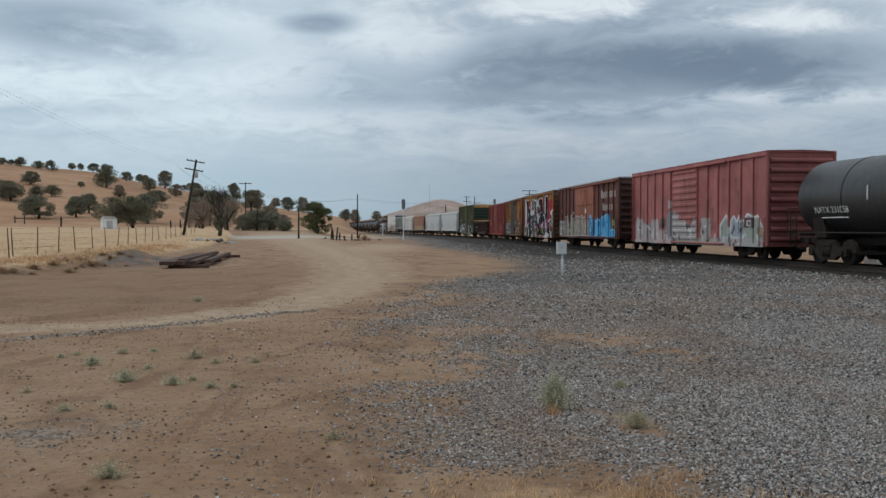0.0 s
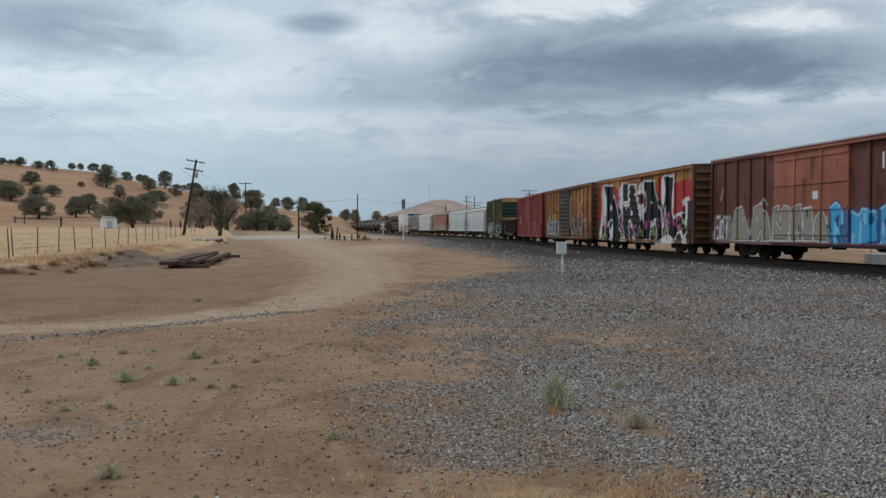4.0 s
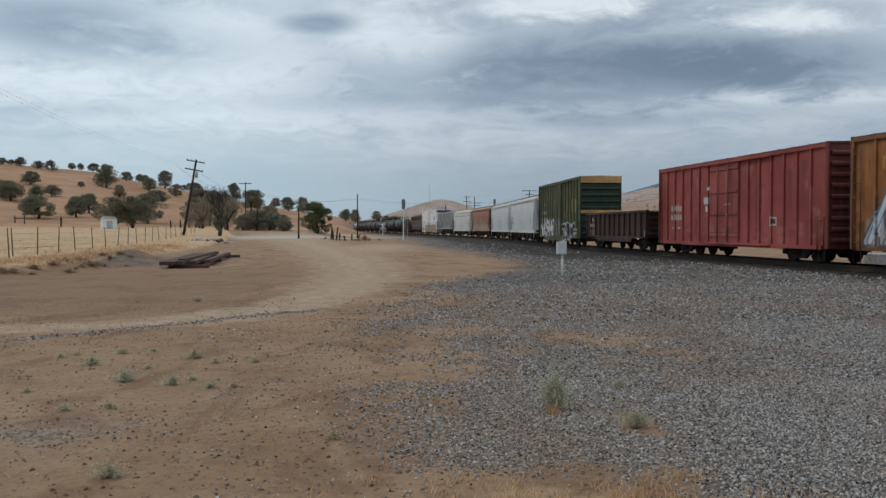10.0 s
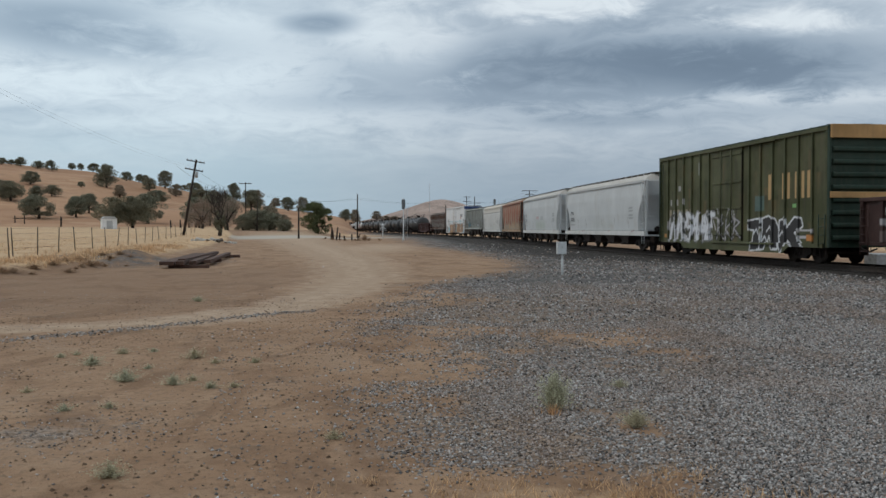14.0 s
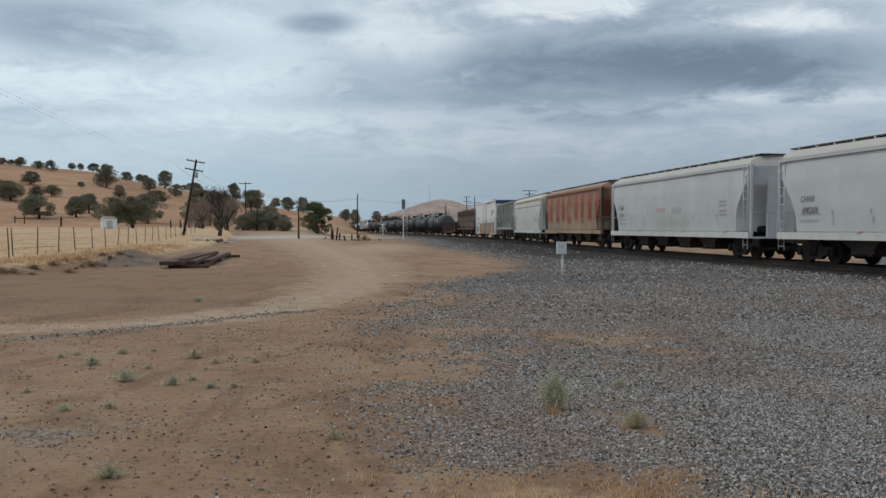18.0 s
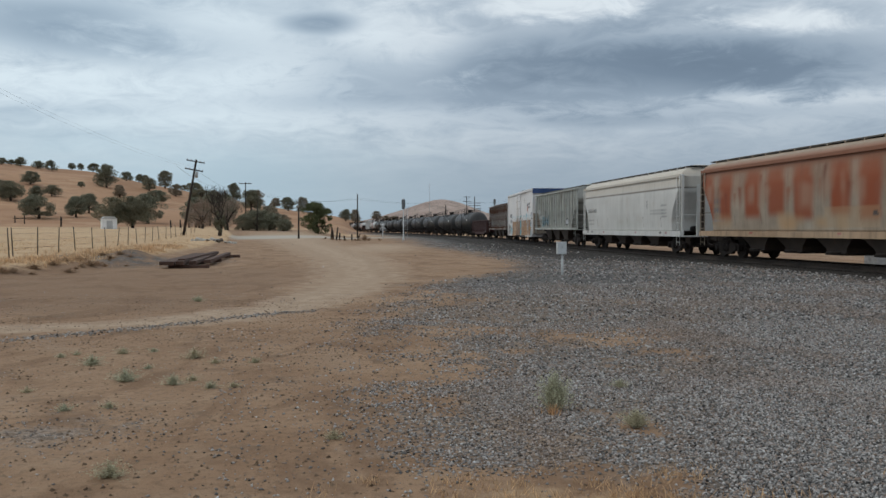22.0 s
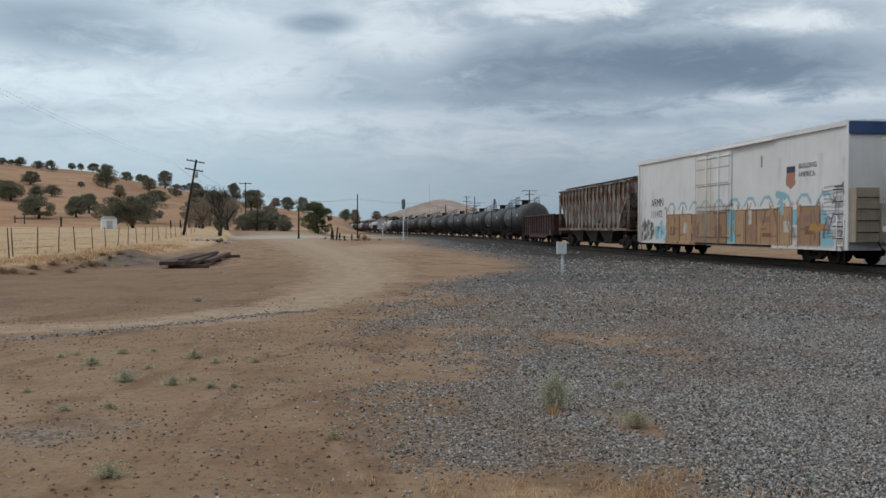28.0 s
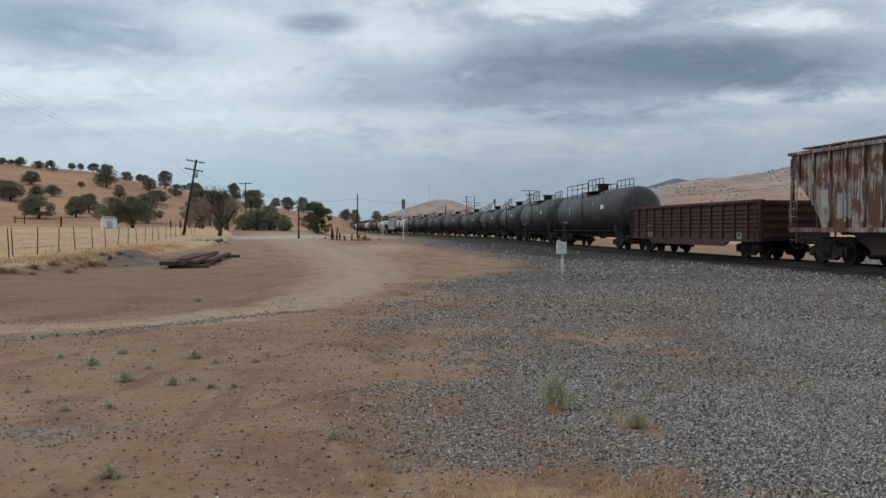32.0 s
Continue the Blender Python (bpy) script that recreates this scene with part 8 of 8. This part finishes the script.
    for x, y, s in ((-13.7, 111, 0.5), (-12.9, 112, 0.45), (-12.2, 112, 0.4), (-11.0, 112, 0.45), (-9.9, 113, 1.15), (-9.2, 112, 0.5), (-14.6, 111, 0.4), (-8.0, 113, 0.45), (-10.4, 111.5, 0.5)):
        solo("scrub", sb, None, "dark dry scrub among the old posts", "bush", "scrub by the crossing", m=pose(x, y, ground_z(x, y) - 0.02, 0, 0, r.uniform(0, 360)) @ Matrix.Diagonal((s * 2.2, s * 2.2, s * 1.6, 1)))
    me.clear_geometry()
    me.from_pydata(v, [], f)
    solo("dry_grass", me, None, "dry straw-coloured grass tufts", "grass", kind="stuff")


build_plants()


# ---- gravel ----
def build_stones():
    r = np.random.RandomState(2)
    base = np.array([(1, 0, 0), (-1, 0, 0), (0, 1, 0), (0, -1, 0), (0, 0, 1), (0, 0, -1)], float)
    tri = np.array([(0, 2, 4), (2, 1, 4), (1, 3, 4), (3, 0, 4), (2, 0, 5), (1, 2, 5), (3, 1, 5), (0, 3, 5)])
    V, Fs, off = [], [], 0

    def lay(n, x, y, size, keep):
        nonlocal off
        ok = r.uniform(size=n) < keep
        x, y = x[ok], y[ok]
        k = len(x)
        s = size * r.uniform(0.45, 1.35, (k, 1, 1))
        p = base[None] * s * r.uniform(0.6, 1.25, (k, 6, 1)) + r.normal(size=(k, 6, 3)) * s * 0.18
        p[:, :, 2] *= 0.75
        a = r.uniform(0, 6.283, k)
        c, q = np.cos(a)[:, None], np.sin(a)[:, None]
        px = p[:, :, 0] * c - p[:, :, 1] * q + x[:, None]
        py = p[:, :, 0] * q + p[:, :, 1] * c + y[:, None]
        pz = p[:, :, 2] + (height(x, y) + size * 0.22)[:, None]
        V.append(np.stack([px, py, pz], 2).reshape(-1, 3))
        Fs.append((tri[None] + (np.arange(k) * 6)[:, None, None] + off).reshape(-1, 3))
        off += k * 6

    def patchy(x, y):
        e = x - np.interp(y, GRAVEL_Y, GRAVEL_X) + 0.5 * wave(x, y, 0.8, 2.2)
        fill = np.clip(0.30 + e * 0.55, 0.0, 1)
        return np.maximum(fill * np.clip(1.0 - 0.92 * smooth(-0.3, 0.5, bare_patch(x, y)) * smooth(0.36, 0.24, x / y), 0.12, 1) * (1 - worn_zone(x, y)), np.where(y < 14, 0.02, 0.002))
    for n, y0, y1, size in ((90000, 4.6, 9.0, 0.0125), (62000, 9.0, 15, 0.0165), (40000, 15, 26, 0.025), (26000, 26, 52, 0.04), (12000, 52, 95, 0.06)):
        y = np.sqrt(r.uniform(y0 ** 2, y1 ** 2, n))
        x = r.uniform(-0.26, 0.53, n) * y
        ok = (x < track_x_at(y) - 2.4) & (r.uniform(size=n) > 0.75 * smooth(36, 46, y) * smooth(9.0, 6.0, track_x_at(y) - x))
        lay(int(ok.sum()), x[ok], y[ok], size, patchy(x[ok], y[ok]))
    # the dark line of gravel along the lower edge of the road, and a spill near the camera
    x = r.uniform(-9.5, -2.4, 3600)
    y = 12.4 + (x + 6.1) * 1.25 + r.normal(size=3600) * 0.22
    lay(3600, x, y, 0.018, np.full(3600, 0.55))
    x, y = r.normal(-2.9, 0.75, 900), r.normal(6.6, 0.55, 900)
    lay(900, x, y, 0.011, np.full(900, 0.6))
    # scattered pebbles and clods on the dirt
    y = np.sqrt(r.uniform(4.6 ** 2, 22 ** 2, 22000))
    x = r.uniform(-0.56, 0.02, 22000) * y
    m = wave(x, y, 0.9, 5.0)
    lay(22000, x, y, 0.0075, np.clip(0.20 + 0.42 * m, 0.05, 1))
    v, f = np.concatenate(V), np.concatenate(Fs)
    me = bpy.data.meshes.new("gravel")
    me.vertices.add(len(v)), me.loops.add(len(f) * 3), me.polygons.add(len(f))
    me.vertices.foreach_set("co", v.astype(np.float32).ravel())
    me.loops.foreach_set("vertex_index", f.astype(np.int32).ravel())
    me.polygons.foreach_set("loop_start", np.arange(0, len(f) * 3, 3, dtype=np.int32))
    me.update(calc_edges=True)
    solo("gravel", me, STONE, "loose grey crushed-stone railway gravel", "gravel", kind="stuff")


build_stones()


def build_clods():
    """Crumbs of brown earth strewn over the bare dirt."""
    r = np.random.RandomState(8)
    n = 14000
    y = np.sqrt(r.uniform(4.6 ** 2, 20 ** 2, n))
    x = r.uniform(-0.54, 0.12, n) * y
    ok = r.uniform(size=n) < np.clip(0.35 + 0.5 * wave(x, y, 1.3, 7.0), 0.05, 1)
    x, y = x[ok], y[ok]
    z = height(x, y)
    v, f = [], []
    for a, b, c in zip(x, y, z):
        s, t = 0.010 * r.uniform(0.4, 2.2), r.uniform(0, 6.28)
        k = len(v)
        for i in range(4):
            w = s * r.uniform(0.7, 1.4)
            v.append((a + w * math.cos(t + i * 1.57), b + w * math.sin(t + i * 1.57), c - 0.002))
        v.append((a + r.normal() * s * 0.3, b, c + s * r.uniform(0.5, 0.9)))
        f += [(k + i, k + (i + 1) % 4, k + 4) for i in range(4)]
    me = bpy.data.meshes.new("clods")
    me.from_pydata(v, [], f)
    solo("clods", me, material("clod_earth", lambda k: principled(k, k.mix(k.n("ShaderNodeNewGeometry").outputs["Random Per Island"], (0.07, 0.044, 0.028), (0.24, 0.165, 0.11)), 0.95, 0.0, None, 0.1)), "crumbs of brown earth on bare dirt", "clods", kind="stuff")


build_clods()


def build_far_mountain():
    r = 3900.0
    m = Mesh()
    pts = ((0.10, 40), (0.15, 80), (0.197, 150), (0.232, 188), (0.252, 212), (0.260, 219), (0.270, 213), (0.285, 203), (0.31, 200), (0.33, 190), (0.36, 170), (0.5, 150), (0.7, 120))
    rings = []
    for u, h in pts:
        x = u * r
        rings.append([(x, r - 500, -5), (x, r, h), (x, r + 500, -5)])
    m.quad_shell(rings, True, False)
    # the blue is air haze put into the ridge's own colour
    solo("backdrop", m, plain("haze_blue_mountain", (0.115, 0.145, 0.185), 1.0, 0, 0.15, 0.01, 0.0), "hazy blue mountain ridge on the horizon", "mountain", kind="structure")


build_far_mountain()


def build_hill_shrubs():
    """Dark shrubs dotted over the far hills."""
    r = np.random.RandomState(14)
    v, f = [], []
    for i in range(1100):
        u, d = r.uniform(0.17, 0.56), r.uniform(700, 1270)
        if math.sin(u * 60 + d * 0.01) < -0.2:
            continue
        x, y = u * d, d
        z, s = ground_z(x, y), r.uniform(0.3, 1.0)
        for j in range(14):
            c = np.array([x, y, z + s * 0.5]) + r.normal(size=3) * s * np.array([0.6, 0.6, 0.32])
            a, b = r.normal(size=3) * s * 0.4, r.normal(size=3) * s * 0.4
            k = len(v)
            v.extend([tuple(c - a), tuple(c + b), tuple(c + a), tuple(c - b)])
            f.append((k, k + 1, k + 2, k + 3))
    me = bpy.data.meshes.new("hill_shrubs")
    me.from_pydata(v, [], f)
    solo("hill_shrubs", me, OAK, "dark shrubs dotted over the far dry hills", "shrubs", kind="stuff")


build_hill_shrubs()


# ---- what moves: the train runs towards and past the camera ----
def motions():
    times = [0.0, 1.0, 2.0, 3.0, 4.0, 5.0, 6.0, 7.0, 8.0, 9.0, 10.0, 11.0, 12.0, 13.0, 14.0, 15.0, 16.0, 17.0, 18.0, 19.0, 20.0, 21.0, 22.0, 23.0, 24.0, 25.0, 26.0, 27.0, 28.0, 29.0, 30.0, 31.0, 32.0]
    for number, (car, mid, half) in enumerate(TRAIN):
        rows = []
        for t in times:
            s = mid - 7.904 * (t - 10) - 0.029 * (t - 10) ** 2
            ax, ay, _ = track(s - half)
            bx, by, _ = track(s + half)
            rows.append((t, pose((ax + bx) / 2, (ay + by) / 2, RAIL_Z, 0, 0, math.degrees(math.atan2(ay - by, ax - bx)))))
        walk(car, rows)
        if number > 16:
            continue
        for truck in car.children:
            for axle in truck.children:
                if not axle.name.startswith("wheelset"):
                    continue
                x0 = axle.matrix_basis.translation.x
                turns = []
                for i in range(481):
                    t = i / 15
                    gone = 7.904 * t + 0.029 * ((t - 10) ** 2 - 100)
                    turns.append((t, pose(x0, 0, WHEEL_R, 0, math.degrees(gone / WHEEL_R), 0)))
                walk(axle, turns)


motions()
